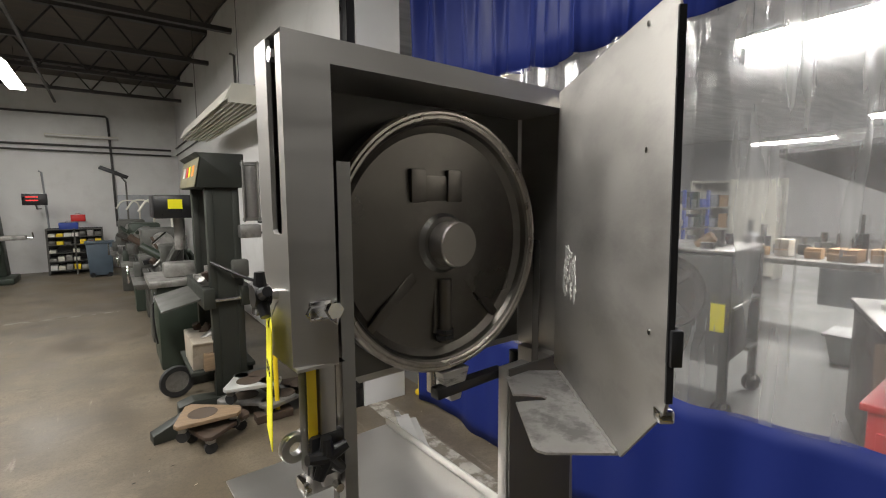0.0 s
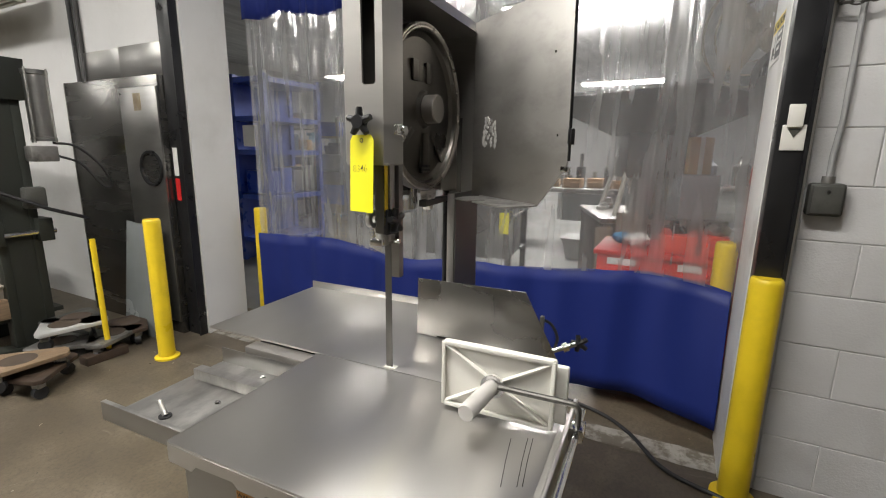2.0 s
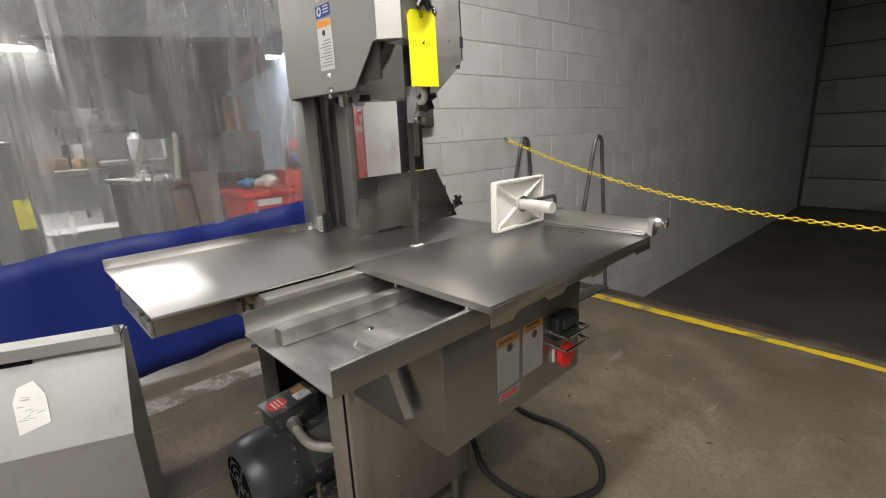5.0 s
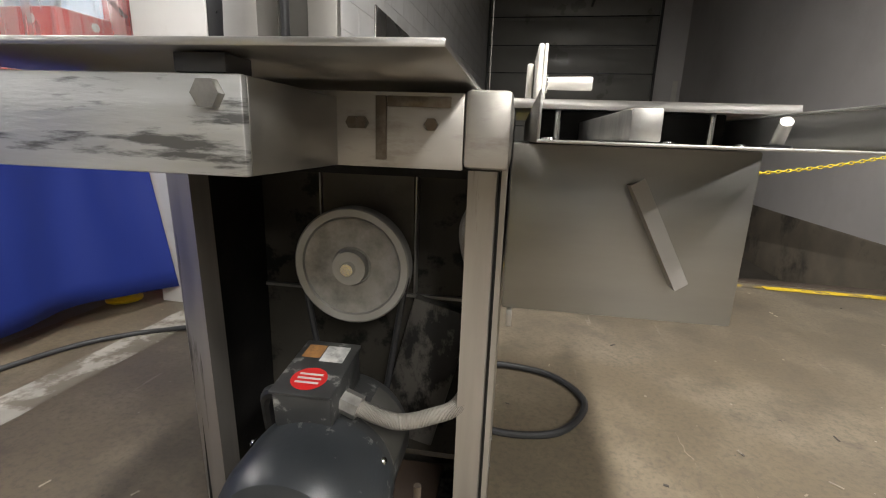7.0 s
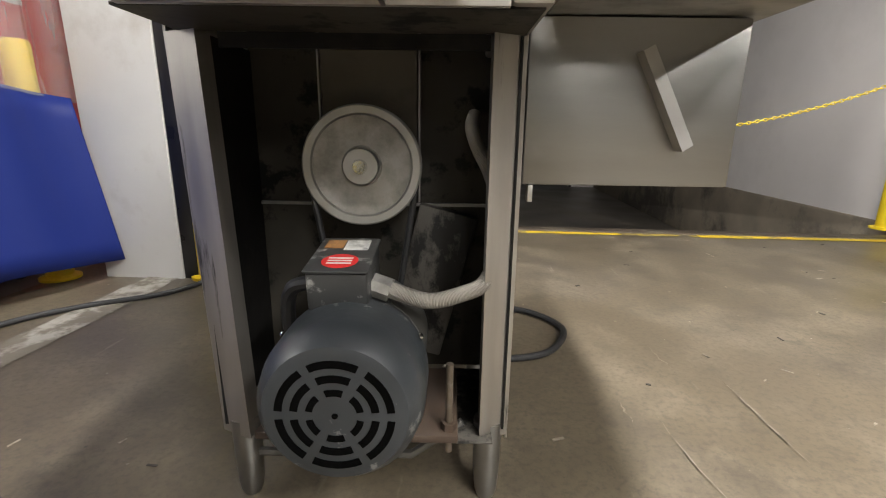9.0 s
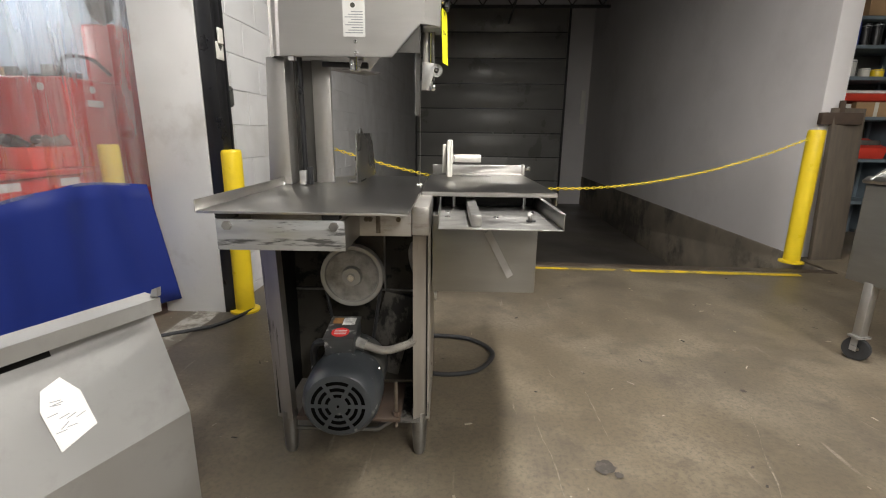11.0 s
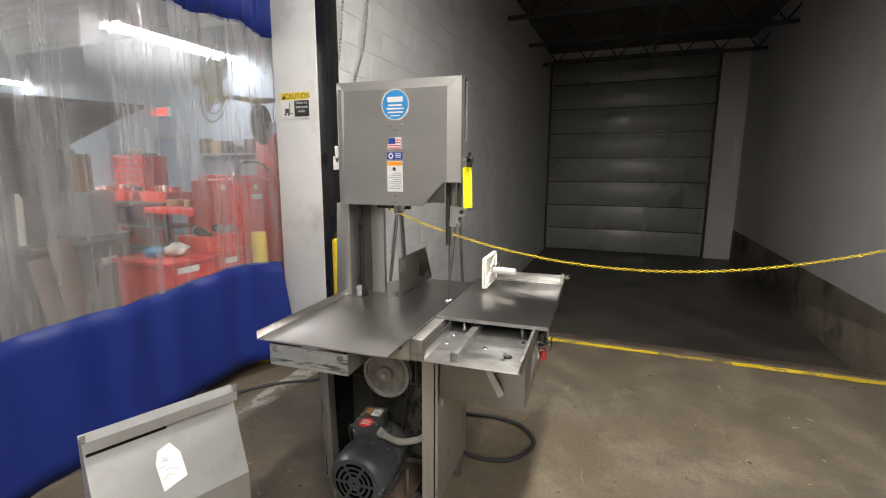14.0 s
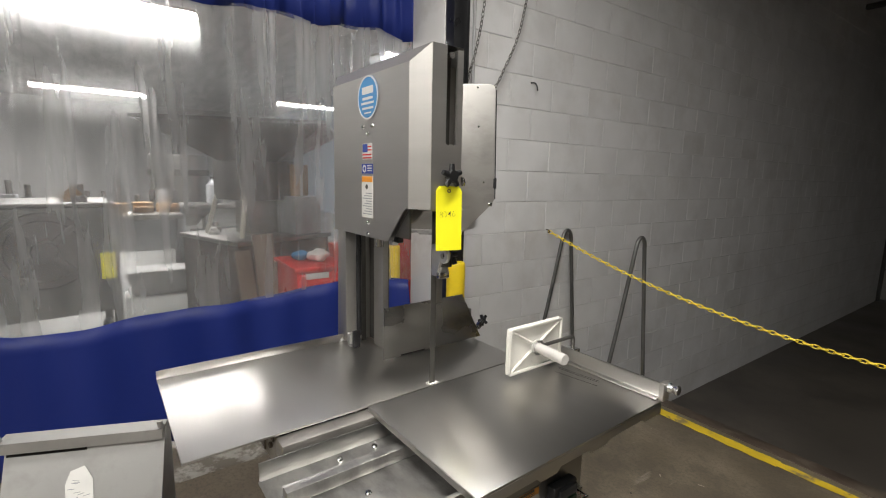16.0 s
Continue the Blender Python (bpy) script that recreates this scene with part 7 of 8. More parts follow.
def heater():
    th = thing("ceiling_heater", pose(0, 0, 0), "white ribbed radiant heater hung along the wall", "heater")
    x0, x1, y0, y1, z0, z1 = 1.17, 1.58, 4.9, 8.2, 2.50, 2.68
    part("hood", P([(x0, z0 + 0.03), (x0 + 0.03, z0 + 0.05), (x0 + 0.09, z1 - 0.01), (x1 - 0.09, z1 - 0.01), (x1 - 0.03, z0 + 0.05), (x1, z0 + 0.03), (x1 - 0.07, z1), (x0 + 0.07, z1)], "y", y0, y1, 0.0), CREAM, th)
    part("end_plate", P([(x0 + 0.03, z0 + 0.02), (x1 - 0.03, z0 + 0.02), (x1 - 0.07, z1 + 0.02), (x0 + 0.07, z1 + 0.02)], "y", y0 - 0.006, y0 - 0.001), CREAM, th)
    for k in range(7):
        x = x0 + 0.05 + k * (x1 - x0 - 0.10) / 6
        part("louvre", B(x - 0.012, x + 0.012, y0, y1, z0 + 0.015, z0 + 0.045, 0.003), CREAM, th)
    for y in (y0 + 0.3, y1 - 0.3):
        part("hanger", C(((x0 + x1) / 2, y, z1), ((x0 + x1) / 2, y, HC - 0.01), 0.004, seg=6), JOIST, th)
    part("vent_pipe", tube(bmesh.new(), smooth_path([(1.60, y0 + 0.05, z1), (1.62, y0 - 0.02, 2.84), (1.64, y0 - 0.30, 2.86), (1.69, y0 - 0.34, 2.82), (1.70, y0 - 0.34, 2.2)], 2), 0.012, 8), BLACKP, th)


heater()


def pipe(name, pts, r, label, material=None):
    return solid(name, tube(bmesh.new(), pts, r, 10), material or JOIST, label, "pipe", "wall pipes")


pipe("wall_pipe", [(1.73, 13.9, 2.95), (1.73, 8.0, 2.95), (1.73, 4.2, 2.95)], 0.018, "dark steel pipe along the white wall")
pipe("wall_pipe", [(1.736, 13.95, 2.78), (1.736, 9.0, 2.78)], 0.015, "dark steel pipe along the white wall")
pipe("wall_pipe", [(1.734, 7.0, 2.95), (1.734, 7.0, 3.55), (1.734, 7.2, 3.62)], 0.017, "dark branch pipe rising up the wall")
pipe("wall_pipe", [(-6.0, 13.95, 2.90), (1.62, 13.95, 2.90)], 0.025, "dark steel pipe along the far wall")
pipe("wall_pipe", [(-6.0, 13.93, 2.80), (1.62, 13.93, 2.76)], 0.02, "dark steel pipe along the far wall")
pipe("wall_pipe", [(-6.0, 13.95, 3.58), (0.30, 13.95, 3.62), (0.34, 13.95, 3.58), (0.36, 13.95, 2.92), (0.38, 13.95, 1.0)], 0.025, "dark pipe dropping down the far wall")
pipe("wall_pipe", [(1.738, 4.55, 2.95), (1.738, 4.52, 1.3)], 0.02, "dark drop pipe beside the heater")
pipe("wall_pipe", [(1.743, 4.65, 2.6), (1.743, 4.62, 1.0)], 0.016, "thin dark drop pipe on the wall")
pipe("wall_pipe", [(-1.0, 13.97, 2.3), (-0.95, 13.97, 2.28), (-0.9, 13.97, 0.9)], 0.02, "thin grey pipe down the far wall", GREYP)


def far_shop():
    th = thing("bin_rack", pose(-0.42, 13.35, 0), "dark rack of small parts bins against the far wall", "rack")
    part("back", B(-0.50, 0.50, 0.25, 0.28, 0.0, 1.02), BLACKP, th)
    for z in (0.10, 0.30, 0.48, 0.66, 0.84, 1.0):
        part("shelf", B(-0.50, 0.50, -0.1, 0.25, z - 0.012, z), STEEL_DARK, th)
    for x in (-0.5, -0.02, 0.48):
        part("post", B(x, x + 0.03, -0.1, -0.07, 0, 1.02), STEEL_DARK, th)
    rnd = random.Random(5)
    for z in (0.10, 0.30, 0.48, 0.66, 0.84):
        for k in range(7):
            if rnd.random() < 0.8:
                part("bin", B(-0.46 + 0.135 * k, -0.345 + 0.135 * k, -0.09, 0.2, z + 0.002, z + rnd.uniform(0.05, 0.13), 0.004), rnd.choice((CAST, CREAM, STEEL_DARK, YELLOW, PAPER)), th)
    for x, c, w in ((-0.10, BLUEP, 0.34), (0.08, REDP, 0.26)):
        t = thing("tool_box", pose(-0.42 + x, 13.4, 1.0 + (0.17 if c is REDP else 0.0)), "small painted steel tool box on the bin rack", "tool box", "tool boxes")
        part("box", B(-w / 2, w / 2, -0.1, 0.1, 0.0, 0.15, 0.01), c, t)
        part("handle", tube(bmesh.new(), [(-0.05, 0, 0.15), (-0.04, 0, 0.18), (0.04, 0, 0.18), (0.05, 0, 0.15)], 0.006, 6), CHROME, t)
    t = thing("waste_bin", pose(0.02, 12.55, 0), "blue-grey plastic waste bin on wheels", "waste bin")
    part("body", P([(-0.20, 0.04), (0.20, 0.04), (0.24, 0.72), (-0.24, 0.72)], "y", -0.2, 0.2, 0.02), mat("bin_blue_grey", (0.07, 0.10, 0.13), 0.5), t)
    part("rim", B(-0.26, 0.26, -0.22, 0.22, 0.72, 0.76, 0.01), mat("bin_rim", (0.08, 0.11, 0.14), 0.5), t)
    for x in (-0.15, 0.15):
        part("wheel", C((x, -0.2, 0.05), (x, -0.15, 0.05), 0.05), RUBBER, t)
    t = thing("milling_machine", pose(-1.75, 12.7, 0), "dark green knee milling machine", "milling machine")
    part("base", B(-0.35, 0.40, -0.45, 0.4, 0.0, 0.12, 0.03), GREENM, t)
    part("column", P([(-0.25, 0.1), (0.25, 0.1), (0.18, 1.35), (-0.18, 1.35)], "y", 0.0, 0.4, 0.03), GREENM, t)
    part("knee", B(-0.18, 0.18, -0.40, 0.05, 0.55, 0.85, 0.03), GREENM, t)
    part("table", B(-0.60, 0.62, -0.42, -0.14, 0.86, 0.95, 0.01), CAST, t)
    part("ram", B(-0.14, 0.14, -0.5, 0.45, 1.35, 1.55, 0.03), GREENM, t)
    part("head", C((0, -0.42, 1.10), (0, -0.42, 1.80), 0.11, 0.10, 24), CAST, t)
    part("motor", C((0, -0.42, 1.80), (0, -0.42, 2.02), 0.09), GREYP, t)
    part("table_crank", tube(bmesh.new(), [(0.62, -0.28, 0.9), (0.72, -0.28, 0.9), (0.72, -0.34, 1.0)], 0.015, 8), CHROME, t)
    part("spindle", C((0, -0.42, 0.98), (0, -0.42, 1.12), 0.04), CHROME, t)
    t = thing("digital_readout", pose(-1.0, 12.9, 1.66), "dark digital readout with red figures on an arm", "readout")
    part("case", B(-0.20, 0.20, -0.05, 0.05, -0.12, 0.12, 0.01), BLACKP, t)
    for z in (0.05, -0.02):
        part("figures", B(-0.14, 0.06, -0.053, -0.0505, z - 0.012, z + 0.012), READOUT, t)
    part("arm", tube(bmesh.new(), [(0, 0.05, -0.1), (0, 0.3, -0.2), (0.0, 0.98, -0.2)], 0.015, 8), STEEL_DARK, t)
    t = thing("control_cabinet", pose(0.78, 12.3, 0), "grey electrical control cabinet on a stand", "control cabinet")
    part("box", B(-0.38, 0.28, 0.0, 0.35, 1.05, 1.75, 0.01), GREYP, t)
    part("door", B(-0.36, 0.0, -0.012, -0.002, 1.08, 1.72, 0.004), GREYP, t)
    part("stand", B(-0.30, 0.22, 0.05, 0.3, 0.0, 1.05, 0.01), CREAM, t)
    t = thing("task_lamp", pose(0.45, 11.6, 0), "dark angled task lamp on a tall stand", "lamp")
    part("pole", tube(bmesh.new(), [(0.1, 0, 0.0), (0.1, 0, 2.0), (-0.05, 0, 2.22)], 0.016, 8), STEEL_DARK, t)
    part("shade", P([(-0.34, 2.26), (-0.30, 2.32), (0.16, 2.12), (0.12, 2.06)], "y", -0.08, 0.08, 0.01), BLACKP, t)


far_shop()


# ---- behind the clear curtain ----


def room_things():
    rnd = random.Random(11)
    # red cabinet with bins just behind the curtain
    th = thing("red_cabinet", pose(2.42, -0.12, 0), "red steel tool cabinet heaped with bins and rags", "tool cabinet")
    part("body", B(0.0, 0.48, 0.0, 0.68, 0.10, 0.83, 0.008), REDP, th)
    part("top", B(-0.02, 0.50, -0.02, 0.70, 0.831, 0.86, 0.006), REDP, th)
    part("side_handle", tube(bmesh.new(), smooth_path([(-0.02, 0.10, 0.78), (-0.06, 0.10, 0.76), (-0.06, 0.30, 0.76), (-0.02, 0.30, 0.78)], 4), 0.01, 8), REDP, th)
    part("label", B(-0.0025, -0.0005, 0.46, 0.62, 0.775, 0.815), PAPER, th)
    part("label", B(-0.0025, -0.0005, 0.12, 0.24, 0.775, 0.815), PAPER, th)
    for k, z in enumerate((0.15, 0.37, 0.58)):
        part("drawer", B(-0.012, -0.001, 0.03, 0.65, z, z + 0.18, 0.004), REDP, th)
    for x, y in ((0.05, 0.06), (0.43, 0.06), (0.05, 0.62), (0.43, 0.62)):
        part("caster", C((x - 0.02, y, 0.05), (x + 0.02, y, 0.05), 0.05), RUBBER, th)
    for (x, y, w) in ((2.60, 0.13, 0.20), (2.62, -0.05, 0.14)):
        b = thing("bin_tub", pose(x, y, 0.862), "bright red plastic tub on the tool cabinet", "tub", "red tubs")
        part("tub", P([(-w * 0.42, 0), (w * 0.42, 0), (w * 0.5, 0.11), (-w * 0.5, 0.11)], "x", -0.14, 0.14, 0.008), REDBIN, b)
        for k in range(4):
            part("clutter", C((rnd.uniform(-0.1, 0.1), rnd.uniform(-0.05, 0.05), 0.10), (rnd.uniform(-0.1, 0.1), rnd.uniform(-0.05, 0.05), 0.15), 0.03), rnd.choice((BLACKP, CAST, YELLOW, PAPER)), b)
    for (x, y, z, r, c, nm) in ((2.60, 0.35, 0.905, 0.07, PAPER, "white rag heaped on the tool cabinet"), (2.68, 0.45, 0.90, 0.055, mat("blue_rag", (0.05, 0.22, 0.42), 0.8), "blue rag heaped on the tool cabinet")):
        bm = bmesh.new()
        bmesh.ops.create_icosphere(bm, subdivisions=3, radius=r)
        for v in bm.verts:
            v.co *= 1 + 0.35 * noise.noise(v.co * 22)
            v.co.z *= 0.65
        solid("rag", bm, c, nm, "rag", "rags", pose(x, y, z))
    # tall red machine by the jamb
    th = thing("red_machine", pose(2.62, -0.78, 0), "tall red enamelled machine behind the curtain", "machine")
    part("body", B(0.0, 0.5, 0.0, 0.55, 0.0, 1.36, 0.03), REDP, th)
    part("column", B(0.05, 0.30, -0.15, 0.02, 0.05, 1.75, 0.03), REDP, th)
    part("emblem", lathe(bmesh.new(), [(0, 0.002), (0.022, 0.002), (0.022, 0)], (0.14, 0.551, 1.30), (0, 1, 0), 20), PAPER, th)
    part("emblem", lathe(bmesh.new(), [(0, 0.002), (0.022, 0.002), (0.022, 0)], (-0.001, 0.35, 1.30), (-1, 0, 0), 20), PAPER, th)
    part("label", B(-0.003, -0.001, 0.28, 0.40, 1.20, 1.24), PAPER, th)
    part("hose", tube(bmesh.new(), smooth_path([(0.1, 0.45, 1.36), (0.1, 0.40, 1.48), (0.1, 0.20, 1.50), (0.1, 0.05, 1.42)], 6), 0.012, 8), BLACKP, th)
    # wall fan on an arm behind the jamb
    th = thing("wall_fan", pose(2.62, -0.12, 2.06), "dusty caged wall fan on an arm", "fan")
    dusty = mat("dusty_grey", (0.30, 0.275, 0.23), 0.6, 0.1, 0.2, 12, 0.1, 50)
    for r in (0.08, 0.15, 0.22, 0.28, 0.285):
        part("cage_ring", lathe(bmesh.new(), [(r - 0.004, -0.004), (r + 0.004, -0.004), (r + 0.004, 0.004), (r - 0.004, 0.004), (r - 0.004, -0.004)], (0, 0, 0), (-0.85, -0.45, -0.25), 40), dusty, th)
    part("fan_motor", C((0.01, 0.01, 0), (0.14, 0.07, 0.04), 0.075, 0.055), dusty, th)
    for k in range(4):
        q = Vector((0, 0, 1)).rotation_difference(Vector((-0.85, -0.45, -0.25))).to_matrix().to_4x4() @ Matrix.Rotation(k * math.pi / 2, 4, "Z")
        part("fan_blade", B(0.03, 0.22, -0.06, 0.06, -0.004, 0.004, 0.002, q), dusty, th)
    part("arm", tube(bmesh.new(), [(0.14, 0.07, 0.04), (0.14, -0.12, -0.04), (-0.1, -0.20, -0.10), (-0.52, -0.20, -0.12)], 0.02, 8), dusty, th)
    t2 = thing("extractor_disc", pose(2.33, -0.22, 1.77), "round black rubber disc hung behind the jamb", "disc")
    part("disc", lathe(bmesh.new(), [(0, -0.03), (0.13, -0.03), (0.15, 0), (0.13, 0.03), (0, 0.03)], (0, 0, 0), (0.9, 0.35, 0), 32), RUBBER, t2)
    part("peg", C((-0.23, -0.04, 0.0), (0, 0, 0), 0.012), STEEL_DARK, t2)
    # grey cart with a yellow tag
    th = thing("tank_cart", pose(3.70, 1.53, 0, 0, 0, 7), "dark grey-green steel machine cart on casters with a yellow tag", "cart")
    g = GREYSTEELROOM
    olive = mat("grey_green_enamel", (0.085, 0.088, 0.078), 0.5, 0.2, 0.15, 4, 0.15, 40, stain=(0.045, 0.043, 0.038), stain_amount=0.7, stain_scale=4)
    part("tank", B(0.0, 0.54, 0.03, 1.02, 0.40, 1.20, 0.015), olive, th)
    part("lid", B(-0.02, 0.84, 0.0, 1.05, 1.205, 1.235, 0.008), STEEL_DARK, th)
    for z in (0.40, 0.80, 1.17):
        part("shelf_frame", B(0.545, 0.83, 0.0, 1.02, z, z + 0.03, 0.004), olive, th)
    part("back_plate", B(0.80, 0.81, 0.06, 1.0, 0.43, 1.17), g, th)
    part("side_panel", B(0.10, 0.53, 0.018, 0.029, 0.44, 0.80, 0.003), g, th)
    part("handle_bar", tube(bmesh.new(), [(0.04, 0.0, 0.82), (0.50, 0.0, 0.82)], 0.012, 8), CAST, th)
    for x in (0.01, 0.80):
        for y in (0.03, 1.0):
            part("leg", B(x - 0.028, x + 0.028, y - 0.028, y + 0.028, 0.12, 1.2, 0.003), olive, th)
            part("caster", lathe(bmesh.new(), [(0.02, -0.025), (0.070, -0.025), (0.078, 0), (0.070, 0.025), (0.02, 0.025)], (x, y, 0.078), (0.5, 0.8, 0), 20), RUBBER, th)
            part("caster_fork", B(x - 0.03, x + 0.03, y - 0.035, y + 0.035, 0.10, 0.14, 0.004), CAST, th)
    part("tag", B(-0.026, -0.022, 0.03, 0.12, 0.66, 0.86), TAGY, th, "yellow tag")
    drum = part("drum_face", lathe(bmesh.new(), [(0, 0.02), (0.21, 0.02), (0.22, 0.035), (0.265, 0.035), (0.275, 0.0), (0, 0)], (0.0, 0.43, 0.90), (-1, 0, 0), 40), g, th, "round dark drum cover")
    for k in range(4):
        part("rib", B(-0.045, -0.021, -0.02, 0.02, 0.07, 0.24, 0.003, Matrix.Translation((0, 0.43, 0.90)) @ Matrix.Rotation(math.pi * (0.25 + 0.5 * k), 4, "X")), STEEL_DARK, drum)
    part("drum_hub", lathe(bmesh.new(), [(0, 0.06), (0.07, 0.06), (0.08, 0.0)], (-0.01, 0.43, 0.90), (-1, 0, 0), 24), STEEL_DARK, drum)
    for k in range(5):
        part("loose_part", C((0.1 + 0.12 * k, 0.2 + 0.1 * (k % 2), 1.236), (0.1 + 0.12 * k, 0.2, 1.28 + 0.04 * (k % 3)), 0.045, seg=10), (STEEL_DARK, CARD, CAST, PAPER, BLACKP)[k], th)
    # white box on the floor
    greyed = mat("greyed_crate_plastic", (0.40, 0.40, 0.39), 0.5, 0, 0.08, 6, 0.05, 60)
    th = thing("plastic_crate", pose(6.02, 1.10, 0), "white plastic crate on the room floor", "crate")
    part("crate", P([(-0.36, 0.0), (0.36, 0.0), (0.42, 0.26), (-0.42, 0.26)], "x", -0.2, 0.2, 0.01), greyed, th)
    part("rim", B(-0.23, 0.23, -0.44, 0.44, 0.26, 0.29, 0.006), greyed, th)
    # hopper machine on a stand
    th = thing("hopper_machine", pose(4.15, 0.42, 0, 0, 0, 20), "grey steel hopper machine on a brown steel cabinet", "hopper")
    part("flare", lathe(bmesh.new(), [(0.36, 1.58), (1.02, 1.88), (1.05, 1.88), (1.05, 1.91), (1.0, 1.91), (0.35, 1.62), (0.35, 1.58)], (0, 0, 0), (0, 0, 1), 4), g, th, "square flared hopper")
    part("body", B(-0.27, 0.27, -0.27, 0.27, 1.22, 1.60, 0.02), g, th)
    part("gearbox", B(-0.14, 0.14, -0.14, 0.14, 0.90, 1.22, 0.02), STEEL_DULL, th)
    for x in (-0.30, 0.30):
        for y in (-0.34, 0.34):
            part("leg", C((x, y, 0.89), (x * 0.8, y * 0.75, 1.26), 0.022, seg=8), CREAM, th)
    part("stand_top", B(-0.50, 0.50, -0.50, 0.50, 0.86, 0.90, 0.006), STEEL_DULL, th)
    brown = mat("brown_grey_enamel", (0.075, 0.060, 0.052), 0.5, 0.1, 0.2, 4, 0.2, 40, stain=(0.04, 0.034, 0.03), stain_amount=0.6, stain_scale=4)
    part("stand_cabinet", B(-0.48, 0.48, -0.48, 0.48, 0.04, 0.858, 0.01), brown, th, "closed brown-grey base cabinet")
    part("label", B(-0.4835, -0.4805, -0.30, -0.12, 0.66, 0.72), PAPER, th)
    plank = mat("worn_plywood", (0.20, 0.155, 0.115), 0.7, 0, 0.2, 4, 0.3, 40, (6, 6, 1), stain=(0.10, 0.08, 0.06), stain_amount=0.6, stain_scale=3)
    for y, w, h, lean in ((0.27, 0.10, 0.96, 8), (0.46, 0.07, 0.84, 10)):
        lb = thing("leaning_board", pose(4.15, 0.42, 0, 0, 0, 20) @ Matrix.Translation((-0.49 - 0.02 - h * math.sin(radians(lean)), y, 0)) @ Matrix.Rotation(radians(lean), 4, "Y"), "worn plywood board leaning on the hopper cabinet", "board", "leaning boards")
        part("board", B(0, 0.018, -w, w, 0.0, h, 0.003), plank, lb)
    sb = thing("control_box", pose(3.98, 0.06, 0.901, 0, 0, 20), "grey steel control box on the hopper cabinet", "control box")
    part("case", B(-0.15, 0.15, -0.15, 0.15, 0, 0.36, 0.008), GREYP, sb)
    part("cover_plate", B(-0.156, -0.151, -0.12, 0.12, 0.03, 0.33, 0.002), GREYP, sb)
    cb = thing("carton", pose(4.06, 0.08, 1.262, 0, 0, 32), "cardboard carton stacked on the control box", "box")
    part("box", B(-0.10, 0.10, -0.10, 0.10, 0, 0.30, 0.004), CARD, cb)
    part("tape", B(-0.102, -0.1005, -0.02, 0.02, 0.0, 0.30), CREAM, cb)
    for k in range(9):
        a = rnd.uniform(0, 6.28)
        t2 = thing("machine_part", pose(4.15 + 0.38 * math.cos(a), 0.42 + 0.38 * math.sin(a), 0.901, 0, 0, rnd.uniform(0, 90)), "greasy machine part lying on the hopper cabinet", "machine part", "loose machine parts")
        h = rnd.uniform(0.05, 0.16)
        part("block", lathe(bmesh.new(), [(0, 0), (0.05, 0), (0.05, h * 0.5), (0.03, h * 0.6), (0.03, h), (0, h)], seg=12), rnd.choice((STEEL_DARK, CAST, BLACKP, PAPER, RUST)), t2)
    for k in range(10):
        h = rnd.uniform(0.15, 0.5)
        w = rnd.uniform(0.08, 0.2)
        t2 = thing("machine_part", pose(6.9 + rnd.uniform(-0.15, 0.1), 0.98 + 0.18 * k, 0.921, 0, 0, rnd.uniform(0, 90)), "dark machine part standing on the work bench", "machine part", "loose machine parts")
        part("block", B(-w / 2, w / 2, -w / 2, w / 2, 0, h * 0.6, 0.01), rnd.choice((STEEL_DARK, OLDGREY, BLACKP, GREYP)), t2)
        part("stem", C((0, 0, h * 0.6), (0, 0, h), w * 0.25, seg=10), rnd.choice((CAST, STEEL_DARK)), t2)
    # leaning boards, benches, more machines
    for x, y, a in ((5.25, 0.45, 8), (5.05, 0.62, -6), (5.1, 0.75, 10)):
        t2 = thing("scrap_sheet", pose(x, y, 0, 0, 10, a), "grey sheet of board leaning in the room", "board", "scrap boards")
        part("panel", B(-0.02, 0.02, -0.12, 0.12, 0.0, 0.85, 0.004), GREYP, t2)
    th = thing("work_bench", pose(6.35, 0.85, 0), "steel work bench loaded with cartons", "work bench")
    part("top", B(0, 0.7, 0, 1.9, 0.86, 0.92, 0.008), STEEL_TRAY, th)
    part("drawer", B(0.05, 0.6, 0.1, 0.9, 0.45, 0.85, 0.01), GREYP, th)
    for x in (0.05, 0.65):
        for y in (0.05, 1.85):
            part("leg", B(x - 0.03, x + 0.03, y - 0.03, y + 0.03, 0, 0.86), GREYP, th)
    for k in range(6):
        w = rnd.uniform(0.12, 0.3)
        t2 = thing("carton", pose(6.68 + rnd.uniform(-0.1, 0.1), 1.0 + 0.29 * k, 0.921, 0, 0, rnd.uniform(-20, 20)), "open cardboard carton on the work bench", "box", "bench cartons")
        part("box", B(-w / 2, w / 2, -w / 2, w / 2, 0, rnd.uniform(0.1, 0.24), 0.004), rnd.choice((CARD, CARD, CREAM)), t2)
        part("flap", B(-w / 2 - 0.05, -w / 2, -w / 2, w / 2, 0.08, 0.085), CARD, t2)
    th = thing("work_bench", pose(7.6, -1.4, 0), "steel work bench with a tank beneath it", "work bench")
    part("top", B(0, 0.8, 0, 2.2, 0.90, 0.96, 0.008), STEEL_TRAY, th)
    part("shelf", B(0.05, 0.75, 0.05, 2.1, 0.30, 0.34, 0.006), GREYP, th)
    for x in (0.05, 0.75):
        for y in (0.05, 2.15):
            part("leg", B(x - 0.03, x + 0.03, y - 0.03, y + 0.03, 0, 0.9), GREYP, th)
